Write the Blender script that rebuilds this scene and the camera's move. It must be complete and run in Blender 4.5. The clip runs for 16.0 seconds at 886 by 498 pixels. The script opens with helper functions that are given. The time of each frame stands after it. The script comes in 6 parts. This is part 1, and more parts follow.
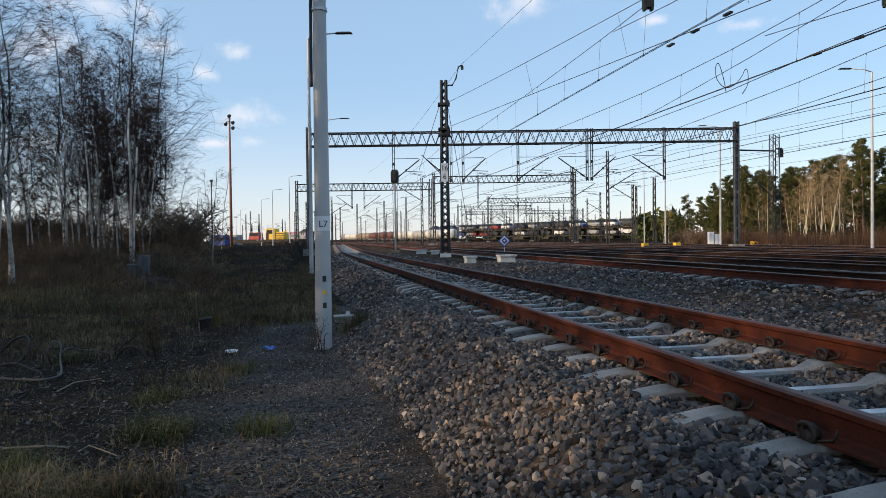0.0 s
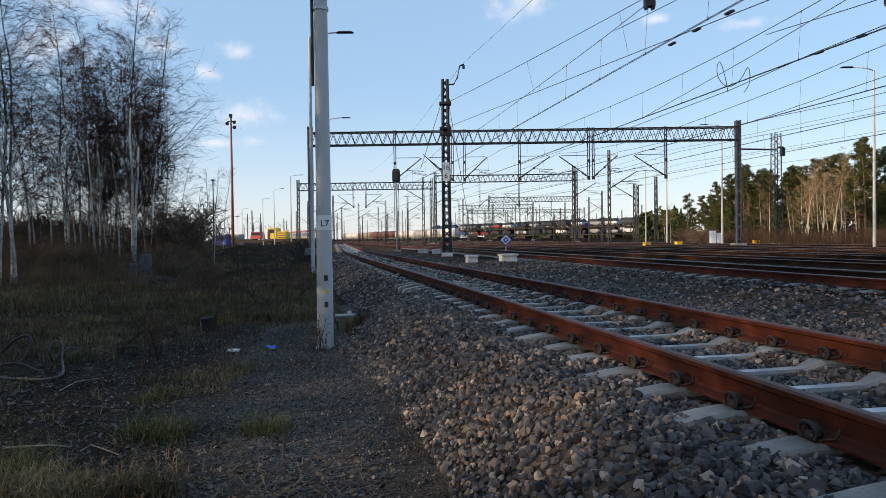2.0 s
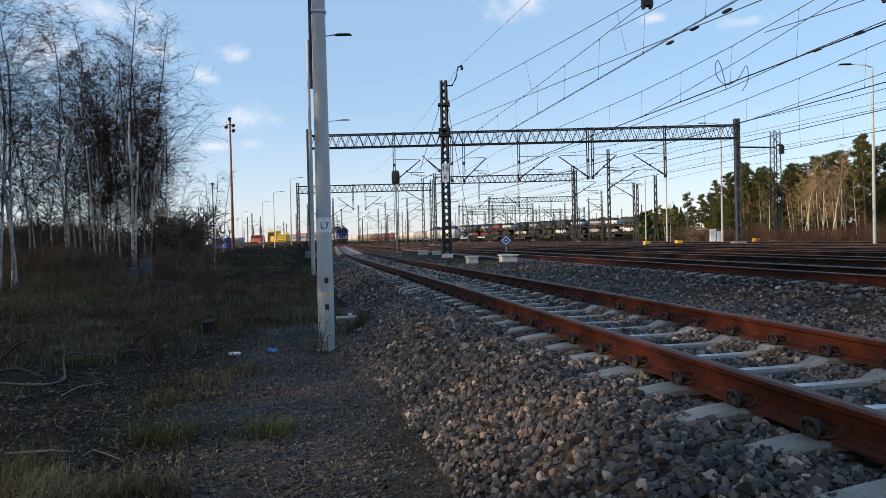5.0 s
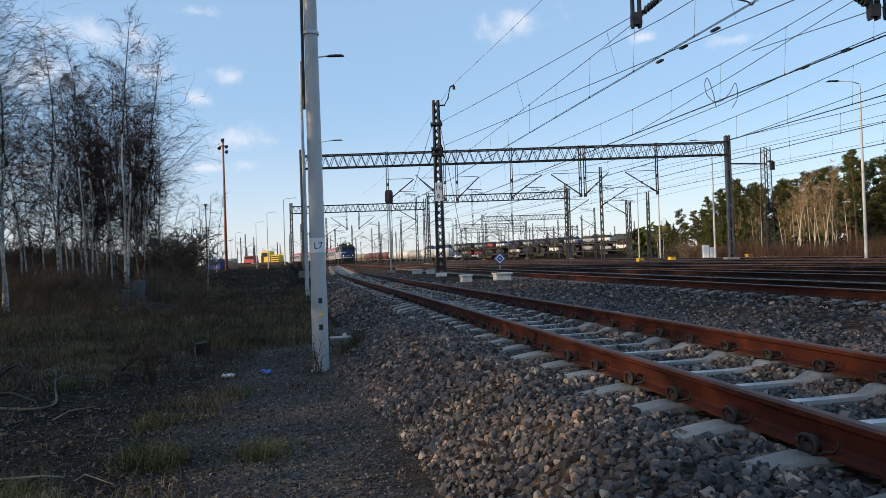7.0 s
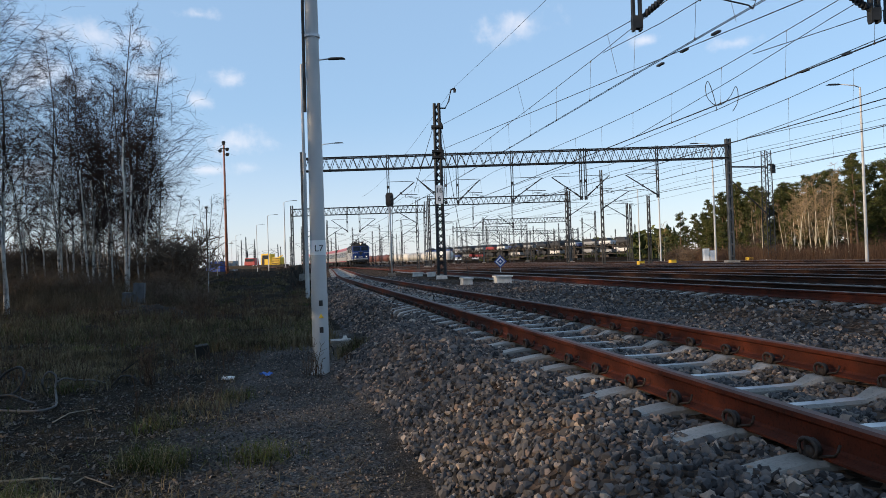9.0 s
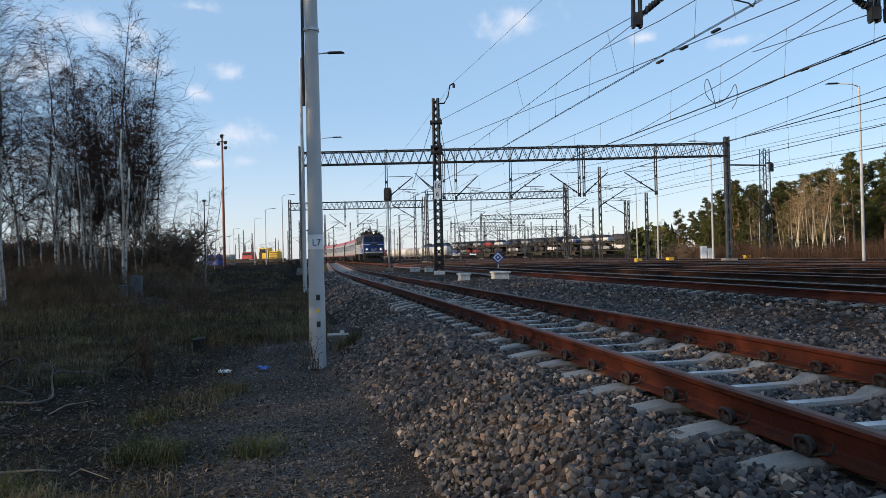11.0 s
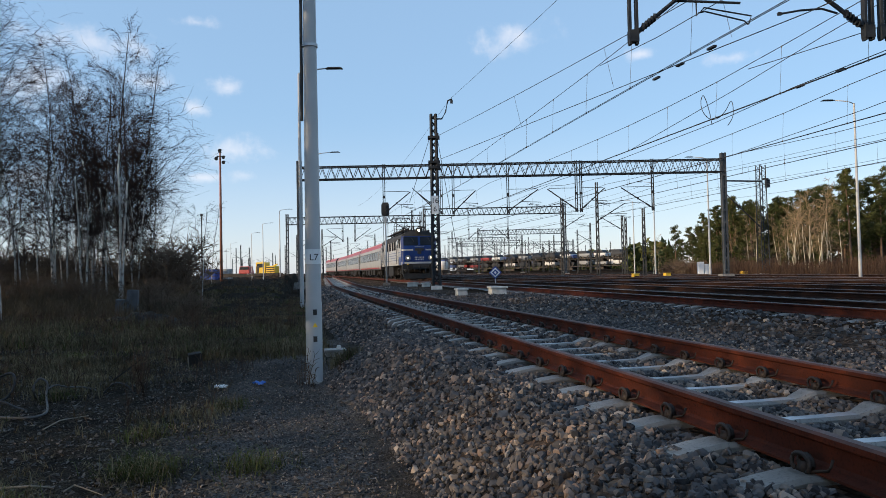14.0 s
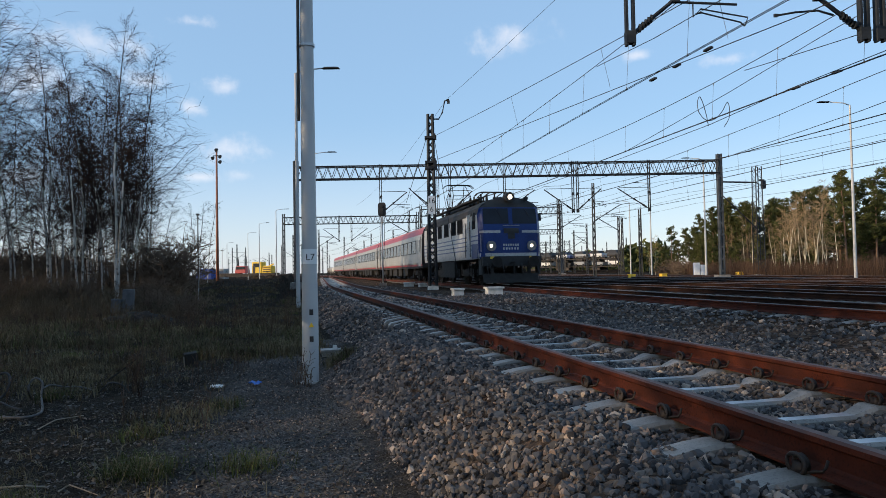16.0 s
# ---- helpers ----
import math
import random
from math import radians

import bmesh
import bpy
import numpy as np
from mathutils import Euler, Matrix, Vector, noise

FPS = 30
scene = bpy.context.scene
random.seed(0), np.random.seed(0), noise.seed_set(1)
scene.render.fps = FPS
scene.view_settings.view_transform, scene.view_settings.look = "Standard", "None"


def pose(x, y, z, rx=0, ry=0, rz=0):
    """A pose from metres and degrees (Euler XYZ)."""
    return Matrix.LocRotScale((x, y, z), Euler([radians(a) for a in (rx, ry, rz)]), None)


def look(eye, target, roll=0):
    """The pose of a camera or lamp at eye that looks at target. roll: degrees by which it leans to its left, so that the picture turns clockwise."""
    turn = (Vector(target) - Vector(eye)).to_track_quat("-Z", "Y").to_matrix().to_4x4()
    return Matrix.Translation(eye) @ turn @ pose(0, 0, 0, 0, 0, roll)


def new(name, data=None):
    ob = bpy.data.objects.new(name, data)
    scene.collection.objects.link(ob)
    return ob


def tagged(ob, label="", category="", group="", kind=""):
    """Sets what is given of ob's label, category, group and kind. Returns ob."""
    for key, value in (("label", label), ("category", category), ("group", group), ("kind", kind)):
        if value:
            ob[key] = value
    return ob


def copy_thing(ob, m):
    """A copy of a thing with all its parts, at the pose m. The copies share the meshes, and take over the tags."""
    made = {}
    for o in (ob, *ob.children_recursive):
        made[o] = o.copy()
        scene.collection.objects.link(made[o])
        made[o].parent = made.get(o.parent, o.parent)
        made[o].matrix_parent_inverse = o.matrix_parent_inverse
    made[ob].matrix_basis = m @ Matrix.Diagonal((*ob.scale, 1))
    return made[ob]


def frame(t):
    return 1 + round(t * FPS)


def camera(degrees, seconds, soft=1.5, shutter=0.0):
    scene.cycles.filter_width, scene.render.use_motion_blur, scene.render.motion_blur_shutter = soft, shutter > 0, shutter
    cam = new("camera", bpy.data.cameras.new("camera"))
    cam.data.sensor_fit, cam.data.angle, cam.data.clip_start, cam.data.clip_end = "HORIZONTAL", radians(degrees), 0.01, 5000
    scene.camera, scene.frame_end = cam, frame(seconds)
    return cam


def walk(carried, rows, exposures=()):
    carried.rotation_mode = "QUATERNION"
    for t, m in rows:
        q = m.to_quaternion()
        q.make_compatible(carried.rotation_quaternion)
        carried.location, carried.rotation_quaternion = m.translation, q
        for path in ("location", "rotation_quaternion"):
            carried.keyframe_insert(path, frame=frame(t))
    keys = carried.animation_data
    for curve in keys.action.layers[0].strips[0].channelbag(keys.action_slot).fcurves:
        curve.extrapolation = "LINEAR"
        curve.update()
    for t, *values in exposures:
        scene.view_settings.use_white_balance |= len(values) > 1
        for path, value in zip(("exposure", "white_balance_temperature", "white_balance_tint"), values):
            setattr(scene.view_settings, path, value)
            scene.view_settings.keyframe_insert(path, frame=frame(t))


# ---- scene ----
EYE = 0.935
# seconds, stops, white balance and tint: the camera's picture grows slightly bluer and darker
EXPOSURES = [(0.0, 0.55, 6500, 10), (3.5, 0.55, 6420, 10), (6.5, 0.5, 6320, 10), (12.5, 0.48, 6260, 9), (16.0, 0.46, 6180, 8)]
cam = camera(63.66, 16.0, soft=0.45)
walk(cam, [
    (0.0, pose(0, 0, EYE, 89.156, 0.689, 0.565)),
    (0.5, pose(0, 0, EYE, 89.298, 0.727, 0.678)),
    (1.0, pose(0, 0, EYE, 89.419, 0.807, 0.698)),
    (1.5, pose(0, 0, EYE, 89.290, 0.770, 0.663)),
    (2.0, pose(0, 0, EYE, 89.093, 0.742, 0.684)),
    (2.5, pose(0, 0, EYE, 89.496, 0.770, 0.905)),
    (3.0, pose(0, 0, EYE, 89.595, 0.763, 1.125)),
    (3.5, pose(0, 0, EYE, 89.096, 0.774, 1.058)),
    (4.0, pose(0, 0, EYE, 89.097, 0.996, 1.188)),
    (6.5, pose(0, 0, EYE, 90.218, 1.768, -0.024)),
    (7.0, pose(0, 0, EYE, 90.686, 1.906, 0.196)),
    (7.5, pose(0, 0, EYE, 90.624, 2.012, 0.417)),
    (8.0, pose(0, 0, EYE, 90.672, 2.146, 0.383)),
    (8.5, pose(0, 0, EYE, 90.671, 2.017, 0.108)),
    (9.0, pose(0, 0, EYE, 90.909, 1.821, 0.239)),
    (11.5, pose(0, 0, EYE, 90.493, 1.243, 0.046)),
    (12.0, pose(0, 0, EYE, 90.746, 1.212, 0.095)),
    (12.5, pose(0, 0, EYE, 91.003, 1.350, 0.024)),
    (13.0, pose(0, 0, EYE, 91.201, 1.373, -0.115)),
    (13.5, pose(0, 0, EYE, 91.384, 1.323, -0.106)),
    (14.0, pose(0, 0, EYE, 91.730, 1.181, -0.163)),
    (14.5, pose(0, 0, EYE, 91.937, 1.066, -0.287)),
    (15.0, pose(0, 0, EYE, 91.991, 0.918, -0.370)),
    (15.5, pose(0, 0, EYE, 91.793, 1.002, -0.172)),
    (16.0, pose(0, 0, EYE, 91.743, 1.043, -0.445)),
], EXPOSURES)

# ---- world, sun, exposure ----
SUN_EL, SUN_AZ = 13.0, 112.0          # degrees; azimuth to the left of straight ahead
TO_SUN = Vector((-math.sin(radians(SUN_AZ)) * math.cos(radians(SUN_EL)),
                 math.cos(radians(SUN_AZ)) * math.cos(radians(SUN_EL)), math.sin(radians(SUN_EL))))
sun = new("sun", bpy.data.lights.new("sun", "SUN"))
sun.data.energy, sun.data.angle, sun.data.color = 3.6, radians(0.55), (1.0, 0.74, 0.47)
sun.matrix_world = look((0, 0, 60), Vector((0, 0, 60)) - TO_SUN)


def make_world():
    w = bpy.data.worlds.new("sky")
    scene.world = w
    w.use_nodes = True
    nt = w.node_tree
    nt.nodes.clear()
    N, L = nt.nodes.new, nt.links.new
    out, bg, sky = N("ShaderNodeOutputWorld"), N("ShaderNodeBackground"), N("ShaderNodeTexSky")
    sky.sky_type, sky.sun_disc = "NISHITA", False
    sky.sun_elevation, sky.sun_rotation = radians(SUN_EL), radians(-SUN_AZ)
    sky.altitude, sky.air_density, sky.dust_density, sky.ozone_density = 100, 1.0, 0.3, 2.2
    bg.inputs["Strength"].default_value = 0.15
    # small fair-weather clouds, wisps of noise round a few directions
    tc = N("ShaderNodeTexCoord")
    noise_a = N("ShaderNodeTexNoise")
    noise_a.inputs["Scale"].default_value, noise_a.inputs["Detail"].default_value = 26.0, 10.0
    noise_a.inputs["Roughness"].default_value = 0.62
    L(tc.outputs["Generated"], noise_a.inputs["Vector"])
    total = None
    for px, py, wx, wy in CLOUDS:
        d = Vector(((px - 784) / 1263, 1, (463 - py) / 1263 - 0.0236 * (px - 784) / 1263)).normalized()
        sub = N("ShaderNodeVectorMath")
        sub.operation = "SUBTRACT"
        sub.inputs[1].default_value = d
        L(tc.outputs["Generated"], sub.inputs[0])
        mul = N("ShaderNodeVectorMath")
        mul.operation = "MULTIPLY"
        mul.inputs[1].default_value = (1263 / wx, 1263 / wx, 1263 / wy)
        L(sub.outputs[0], mul.inputs[0])
        ln = N("ShaderNodeVectorMath")
        ln.operation = "LENGTH"
        L(mul.outputs[0], ln.inputs[0])
        mr = N("ShaderNodeMapRange")
        mr.inputs["From Min"].default_value, mr.inputs["From Max"].default_value = 0.0, 1.5
        mr.inputs["To Min"].default_value, mr.inputs["To Max"].default_value = 1.0, 0.0
        L(ln.outputs["Value"], mr.inputs["Value"])
        if total is None:
            total = mr.outputs[0]
        else:
            mx = N("ShaderNodeMath")
            mx.operation = "MAXIMUM"
            L(total, mx.inputs[0]), L(mr.outputs[0], mx.inputs[1])
            total = mx.outputs[0]
    add = N("ShaderNodeMath")
    add.operation = "MULTIPLY_ADD"
    L(noise_a.outputs["Fac"], add.inputs[0])
    add.inputs[1].default_value = 1.7
    L(total, add.inputs[2])
    ramp = N("ShaderNodeMapRange")
    ramp.interpolation_type = "SMOOTHSTEP"
    ramp.inputs["From Min"].default_value, ramp.inputs["From Max"].default_value = 1.2, 2.1
    ramp.inputs["To Max"].default_value = 0.6
    L(add.outputs[0], ramp.inputs["Value"])
    mix = N("ShaderNodeMix")
    mix.data_type = "RGBA"
    mix.inputs["B"].default_value = (5.0, 4.8, 4.9, 1)
    haze = N("ShaderNodeMix")                      # thin even haze over the whole sky
    haze.data_type = "RGBA"
    haze.inputs["Factor"].default_value = 0.65
    L(sky.outputs[0], haze.inputs["A"])
    sep, low, tint = N("ShaderNodeSeparateXYZ"), N("ShaderNodeMapRange"), N("ShaderNodeMix")      # and paler towards the horizon
    L(tc.outputs["Generated"], sep.inputs[0])
    low.interpolation_type = "SMOOTHSTEP"
    low.inputs["From Min"].default_value, low.inputs["From Max"].default_value = 0.0, 0.22
    L(sep.outputs["Z"], low.inputs["Value"])
    tint.data_type = "RGBA"
    tint.inputs["A"].default_value, tint.inputs["B"].default_value = (3.5, 3.75, 4.5, 1), (2.0, 2.95, 4.2, 1)
    L(low.outputs[0], tint.inputs["Factor"]), L(tint.outputs["Result"], haze.inputs["B"])
    L(ramp.outputs[0], mix.inputs["Factor"]), L(haze.outputs["Result"], mix.inputs["A"])
    L(mix.outputs["Result"], bg.inputs["Color"]), L(bg.outputs[0], out.inputs[0])


# bearing x, height y and half-sizes of the clouds, as seen from the path
CLOUDS = [(408, 138, 40, 22), (350, 175, 36, 20), (425, 250, 70, 30), (180, 60, 110, 36), (360, 22, 40, 12), (435, 295, 36, 16),
          (930, 45, 90, 36), (1310, 82, 40, 14), (1150, 75, 34, 12), (270, 130, 60, 22), (370, 300, 46, 10), (80, 130, 70, 50), (60, 300, 60, 24)]
make_world()

# ---- materials ----
def mat(name, c1, c2, scale=4.0, rough=0.8, metal=0.0, bump=0.25, fine=40.0, rnd=0.0, spec=0.5, c3=None, island=0.0, dist=0.02):
    """Two-scale noise colour from c1 to c2 (flecks of c3), fine bump; rnd: brightness spread from object to object, island: from piece to piece."""
    m = bpy.data.materials.new(name)
    m.use_nodes = True
    nt = m.node_tree
    N, L = nt.nodes.new, nt.links.new
    b = nt.nodes["Principled BSDF"]
    tc, n1, n2, ramp = N("ShaderNodeTexCoord"), N("ShaderNodeTexNoise"), N("ShaderNodeTexNoise"), N("ShaderNodeValToRGB")
    n1.inputs["Scale"].default_value, n1.inputs["Detail"].default_value = scale, 7
    n2.inputs["Scale"].default_value, n2.inputs["Detail"].default_value = fine, 5
    L(tc.outputs["Object"], n1.inputs["Vector"]), L(tc.outputs["Object"], n2.inputs["Vector"])
    ramp.color_ramp.elements[0].position, ramp.color_ramp.elements[1].position = 0.32, 0.68
    ramp.color_ramp.elements[0].color, ramp.color_ramp.elements[1].color = (*c1, 1), (*c2, 1)
    L(n1.outputs["Fac"], ramp.inputs[0])
    col = ramp.outputs[0]
    if c3:
        mr, mx = N("ShaderNodeMapRange"), N("ShaderNodeMix")
        mr.inputs["From Min"].default_value, mr.inputs["From Max"].default_value = 0.55, 0.66
        L(n2.outputs["Fac"], mr.inputs["Value"])
        mx.data_type = "RGBA"
        mx.inputs["B"].default_value = (*c3, 1)
        L(mr.outputs[0], mx.inputs["Factor"]), L(col, mx.inputs["A"])
        col = mx.outputs["Result"]
    if rnd or island:
        src = N("ShaderNodeObjectInfo").outputs["Random"] if rnd else N("ShaderNodeNewGeometry").outputs["Random Per Island"]
        spread = rnd or island
        mr, hs = N("ShaderNodeMapRange"), N("ShaderNodeHueSaturation")
        mr.inputs["To Min"].default_value, mr.inputs["To Max"].default_value = 1 - spread, 1 + spread
        L(src, mr.inputs["Value"]), L(mr.outputs[0], hs.inputs["Value"]), L(col, hs.inputs["Color"])
        col = hs.outputs[0]
    L(col, b.inputs["Base Color"])
    rr = N("ShaderNodeMapRange")
    rr.inputs["To Min"].default_value, rr.inputs["To Max"].default_value = max(0.04, rough - 0.12), min(1, rough + 0.1)
    L(n2.outputs["Fac"], rr.inputs["Value"]), L(rr.outputs[0], b.inputs["Roughness"])
    b.inputs["Metallic"].default_value, b.inputs["Specular IOR Level"].default_value = metal, spec
    if bump:
        bp = N("ShaderNodeBump")
        bp.inputs["Strength"].default_value, bp.inputs["Distance"].default_value = bump, dist
        L(n2.outputs["Fac"], bp.inputs["Height"]), L(bp.outputs[0], b.inputs["Normal"])
    return m


def glow(name, color, strength):
    m = bpy.data.materials.new(name)
    m.use_nodes = True
    b = m.node_tree.nodes["Principled BSDF"]
    b.inputs["Base Color"].default_value = (*color, 1)
    b.inputs["Emission Color"].default_value, b.inputs["Emission Strength"].default_value = (*color, 1), strength
    return m


def stone_mat():
    """Crushed stone: each stone its own grey, tan or rust tone."""
    m = mat("ballast_stone", (0.8, 0.8, 0.8), (1, 1, 1), 30, 0.9, 0, 0.3, 120, dist=0.004, spec=0.15)
    nt = m.node_tree
    N, L = nt.nodes.new, nt.links.new
    geo, ramp, mul = N("ShaderNodeNewGeometry"), N("ShaderNodeValToRGB"), N("ShaderNodeMix")
    e = ramp.color_ramp.elements
    e[0].color, e[1].color = (0.026, 0.024, 0.0245, 1), (0.40, 0.33, 0.27, 1)
    for p, c in ((0.2, (0.06, 0.056, 0.057)), (0.42, (0.115, 0.108, 0.108)), (0.58, (0.07, 0.066, 0.067)), (0.74, (0.19, 0.158, 0.134)), (0.82, (0.125, 0.117, 0.116)), (0.91, (0.27, 0.185, 0.14))):
        e.new(p).color = (*c, 1)
    L(geo.outputs["Random Per Island"], ramp.inputs[0])
    mul.data_type, mul.blend_type = "RGBA", "MULTIPLY"
    mul.inputs["Factor"].default_value = 1
    b = nt.nodes["Principled BSDF"]
    old = b.inputs["Base Color"].links[0].from_socket
    L(ramp.outputs[0], mul.inputs["A"]), L(old, mul.inputs["B"]), L(mul.outputs["Result"], b.inputs["Base Color"])
    return m


def ground_mat():
    """Soil with dead grass, a trodden grit path and crushed stone, told apart by the masks 'gravel' and 'path' on the sheet."""
    m = bpy.data.materials.new("ground")
    m.use_nodes = True
    nt = m.node_tree
    N, L = nt.nodes.new, nt.links.new
    b = nt.nodes["Principled BSDF"]
    geo = N("ShaderNodeNewGeometry")

    def nz(scale, detail=6, rough=0.6):
        n = N("ShaderNodeTexNoise")
        n.inputs["Scale"].default_value, n.inputs["Detail"].default_value, n.inputs["Roughness"].default_value = scale, detail, rough
        L(geo.outputs["Position"], n.inputs["Vector"])
        return n.outputs["Fac"]

    def ramp(fac, stops):
        r = N("ShaderNodeValToRGB")
        e = r.color_ramp.elements
        e[0].position, e[0].color = stops[0][0], (*stops[0][1], 1)
        e[1].position, e[1].color = stops[-1][0], (*stops[-1][1], 1)
        for p, c in stops[1:-1]:
            e.new(p).color = (*c, 1)
        L(fac, r.inputs[0])
        return r.outputs[0]

    def mix(f, a, c):
        x = N("ShaderNodeMix")
        x.data_type = "RGBA"
        L(f, x.inputs["Factor"]), L(a, x.inputs["A"]), L(c, x.inputs["B"])
        return x.outputs["Result"]

    def soft(name, lo, hi):
        a, ad, mr = N("ShaderNodeAttribute"), N("ShaderNodeMath"), N("ShaderNodeMapRange")
        a.attribute_name = name
        ad.operation = "MULTIPLY_ADD"
        L(nz(3.0), ad.inputs[0])
        ad.inputs[1].default_value = 0.7
        L(a.outputs["Fac"], ad.inputs[2])
        mr.inputs["From Min"].default_value, mr.inputs["From Max"].default_value = lo, hi
        L(ad.outputs[0], mr.inputs["Value"])
        return mr.outputs[0]

    soil = ramp(nz(1.3), [(0.3, (0.010, 0.0096, 0.009)), (0.46, (0.021, 0.0185, 0.016)), (0.6, (0.042, 0.035, 0.027)), (0.72, (0.02, 0.0195, 0.012))])
    fleck = ramp(nz(60, 4), [(0.45, (0.012, 0.011, 0.010)), (0.66, (0.13, 0.115, 0.098))])
    soil = mix(ramp(nz(9), [(0.4, (0.15, 0.15, 0.15)), (0.62, (0.75, 0.75, 0.75))]), soil, fleck)
    grit = ramp(nz(45, 5), [(0.35, (0.032, 0.030, 0.029)), (0.5, (0.082, 0.076, 0.072)), (0.66, (0.20, 0.183, 0.17))])
    grit = mix(ramp(nz(1.1, 5), [(0.38, (0.75, 0.75, 0.75)), (0.56, (0, 0, 0))]), grit, ramp(nz(30, 5), [(0.4, (0.016, 0.0145, 0.014)), (0.65, (0.085, 0.077, 0.07))]))
    vor = N("ShaderNodeTexVoronoi")
    vor.inputs["Scale"].default_value = 22
    L(geo.outputs["Position"], vor.inputs["Vector"])
    sep = N("ShaderNodeSeparateColor")
    L(vor.outputs["Color"], sep.inputs[0])
    stone = ramp(sep.outputs[0], [(0.0, (0.014, 0.012, 0.010)), (0.3, (0.045, 0.037, 0.032)), (0.6, (0.075, 0.06, 0.05)), (0.8, (0.11, 0.074, 0.053)), (1.0, (0.18, 0.13, 0.095))])
    stone = mix(ramp(nz(0.25, 3), [(0.45, (0, 0, 0)), (0.7, (0.55, 0.55, 0.55))]), stone, ramp(sep.outputs[1], [(0, (0.03, 0.016, 0.010)), (1, (0.075, 0.04, 0.024))]))
    col = mix(soft("path", 0.6, 1.0), soil, grit)
    fac = soft("gravel", 0.7, 0.95)
    col = mix(fac, col, stone)
    # darker brown stone across the yard's tracks
    yard_brown = ramp(sep.outputs[2], [(0, (0.012, 0.009, 0.007)), (0.5, (0.03, 0.021, 0.015)), (1, (0.06, 0.04, 0.027))])
    col = mix(soft("yard_brown", 0.6, 1.1), col, yard_brown)
    L(col, b.inputs["Base Color"])
    b.inputs["Roughness"].default_value, b.inputs["Specular IOR Level"].default_value = 1.0, 0.0
    hmix = N("ShaderNodeMix")
    L(fac, hmix.inputs["Factor"]), L(nz(50, 6), hmix.inputs["A"]), L(vor.outputs["Distance"], hmix.inputs["B"])
    bp = N("ShaderNodeBump")
    bp.inputs["Strength"].default_value, bp.inputs["Distance"].default_value = 0.8, 0.03
    L(hmix.outputs["Result"], bp.inputs["Height"]), L(bp.outputs[0], b.inputs["Normal"])
    return m


GROUND, STONE = ground_mat(), stone_mat()
YARD_RUST = mat("dark_used_rail_steel", (0.014, 0.0075, 0.0055), (0.036, 0.016, 0.010), 1.2, 0.85, 0.0, 0.2, 50, dist=0.004, spec=0.12)
RUST = mat("rusty_rail_steel", (0.04, 0.0085, 0.0035), (0.088, 0.0175, 0.006), 5, 0.8, 0.1, 0.3, 70, c3=(0.03, 0.008, 0.004), dist=0.004, spec=0.25)
USED_HEAD = mat("polished_rail_head", (0.07, 0.052, 0.043), (0.13, 0.11, 0.10), 6, 0.55, 0.25, 0.05, 60, dist=0.002)
RAIL_HEAD = mat("worn_rail_head", (0.05, 0.017, 0.010), (0.085, 0.03, 0.018), 12, 0.6, 0.15, 0.1, 90, dist=0.002)
CONCRETE = mat("weathered_concrete", (0.135, 0.122, 0.106), (0.235, 0.214, 0.19), 6, 0.45, 0, 0.3, 60, rnd=0.2, c3=(0.12, 0.108, 0.095), dist=0.006)
# smooth concrete whose pale base colour stands in for the sky's sheen
SHEEN_CONCRETE = mat("sky_sheen_concrete", (0.34, 0.345, 0.35), (0.5, 0.5, 0.5), 5, 0.2, 0, 0.05, 40, rnd=0.15, dist=0.003)
WHITE_CONC = mat("whitewashed_concrete", (0.40, 0.39, 0.37), (0.60, 0.59, 0.56), 5, 0.85, 0, 0.25, 50, dist=0.006)
CLIP = mat("dark_spring_steel", (0.016, 0.012, 0.010), (0.036, 0.024, 0.018), 20, 0.7, 0.2, 0.2, 80)
GALV = mat("galvanised_steel", (0.42, 0.44, 0.46), (0.56, 0.58, 0.60), 3, 0.5, 0.55, 0.06, 25, dist=0.004)
POLE_GREY = mat("grey_painted_pole", (0.37, 0.375, 0.38), (0.47, 0.47, 0.47), 1.5, 0.5, 0.0, 0.02, 6, dist=0.004)
DARK_STEEL = mat("grey_lattice_steel", (0.014, 0.017, 0.021), (0.038, 0.042, 0.048), 2.5, 0.7, 0.0, 0.15, 30, spec=0.2)
MAST_GREY = mat("weathered_grey_mast_paint", (0.035, 0.041, 0.049), (0.075, 0.083, 0.092), 2.5, 0.6, 0.0, 0.12, 30, spec=0.3)
WIRE = mat("oxidised_copper_wire", (0.03, 0.03, 0.032), (0.06, 0.055, 0.05), 3, 0.6, 0.5, 0, 20)
BLACK = mat("black_enamel", (0.008, 0.008, 0.009), (0.02, 0.02, 0.022), 8, 0.6, 0, 0.05, 40)
WHITE = mat("white_paint", (0.70, 0.71, 0.72), (0.82, 0.82, 0.81), 4, 0.5, 0, 0.05, 40)
RUST_MAST = mat("red_brown_mast_paint", (0.20, 0.075, 0.045), (0.30, 0.12, 0.07), 3, 0.7, 0.1, 0.1, 30)
YELLOW = mat("yellow_machine_paint", (0.68, 0.42, 0.02), (0.80, 0.52, 0.04), 2, 0.5, 0, 0.05, 30)
RED = mat("dark_red_paint", (0.30, 0.03, 0.03), (0.42, 0.05, 0.04), 2, 0.5, 0, 0.05, 30)
BLUE_SIGN = mat("blue_sign_enamel", (0.02, 0.05, 0.22), (0.03, 0.07, 0.30), 6, 0.45, 0, 0.03, 40)
BARK = mat("birch_bark", (0.2, 0.188, 0.175), (0.52, 0.495, 0.46), 1.6, 0.95, 0, 0.5, 7, c3=(0.06, 0.052, 0.048), dist=0.01)
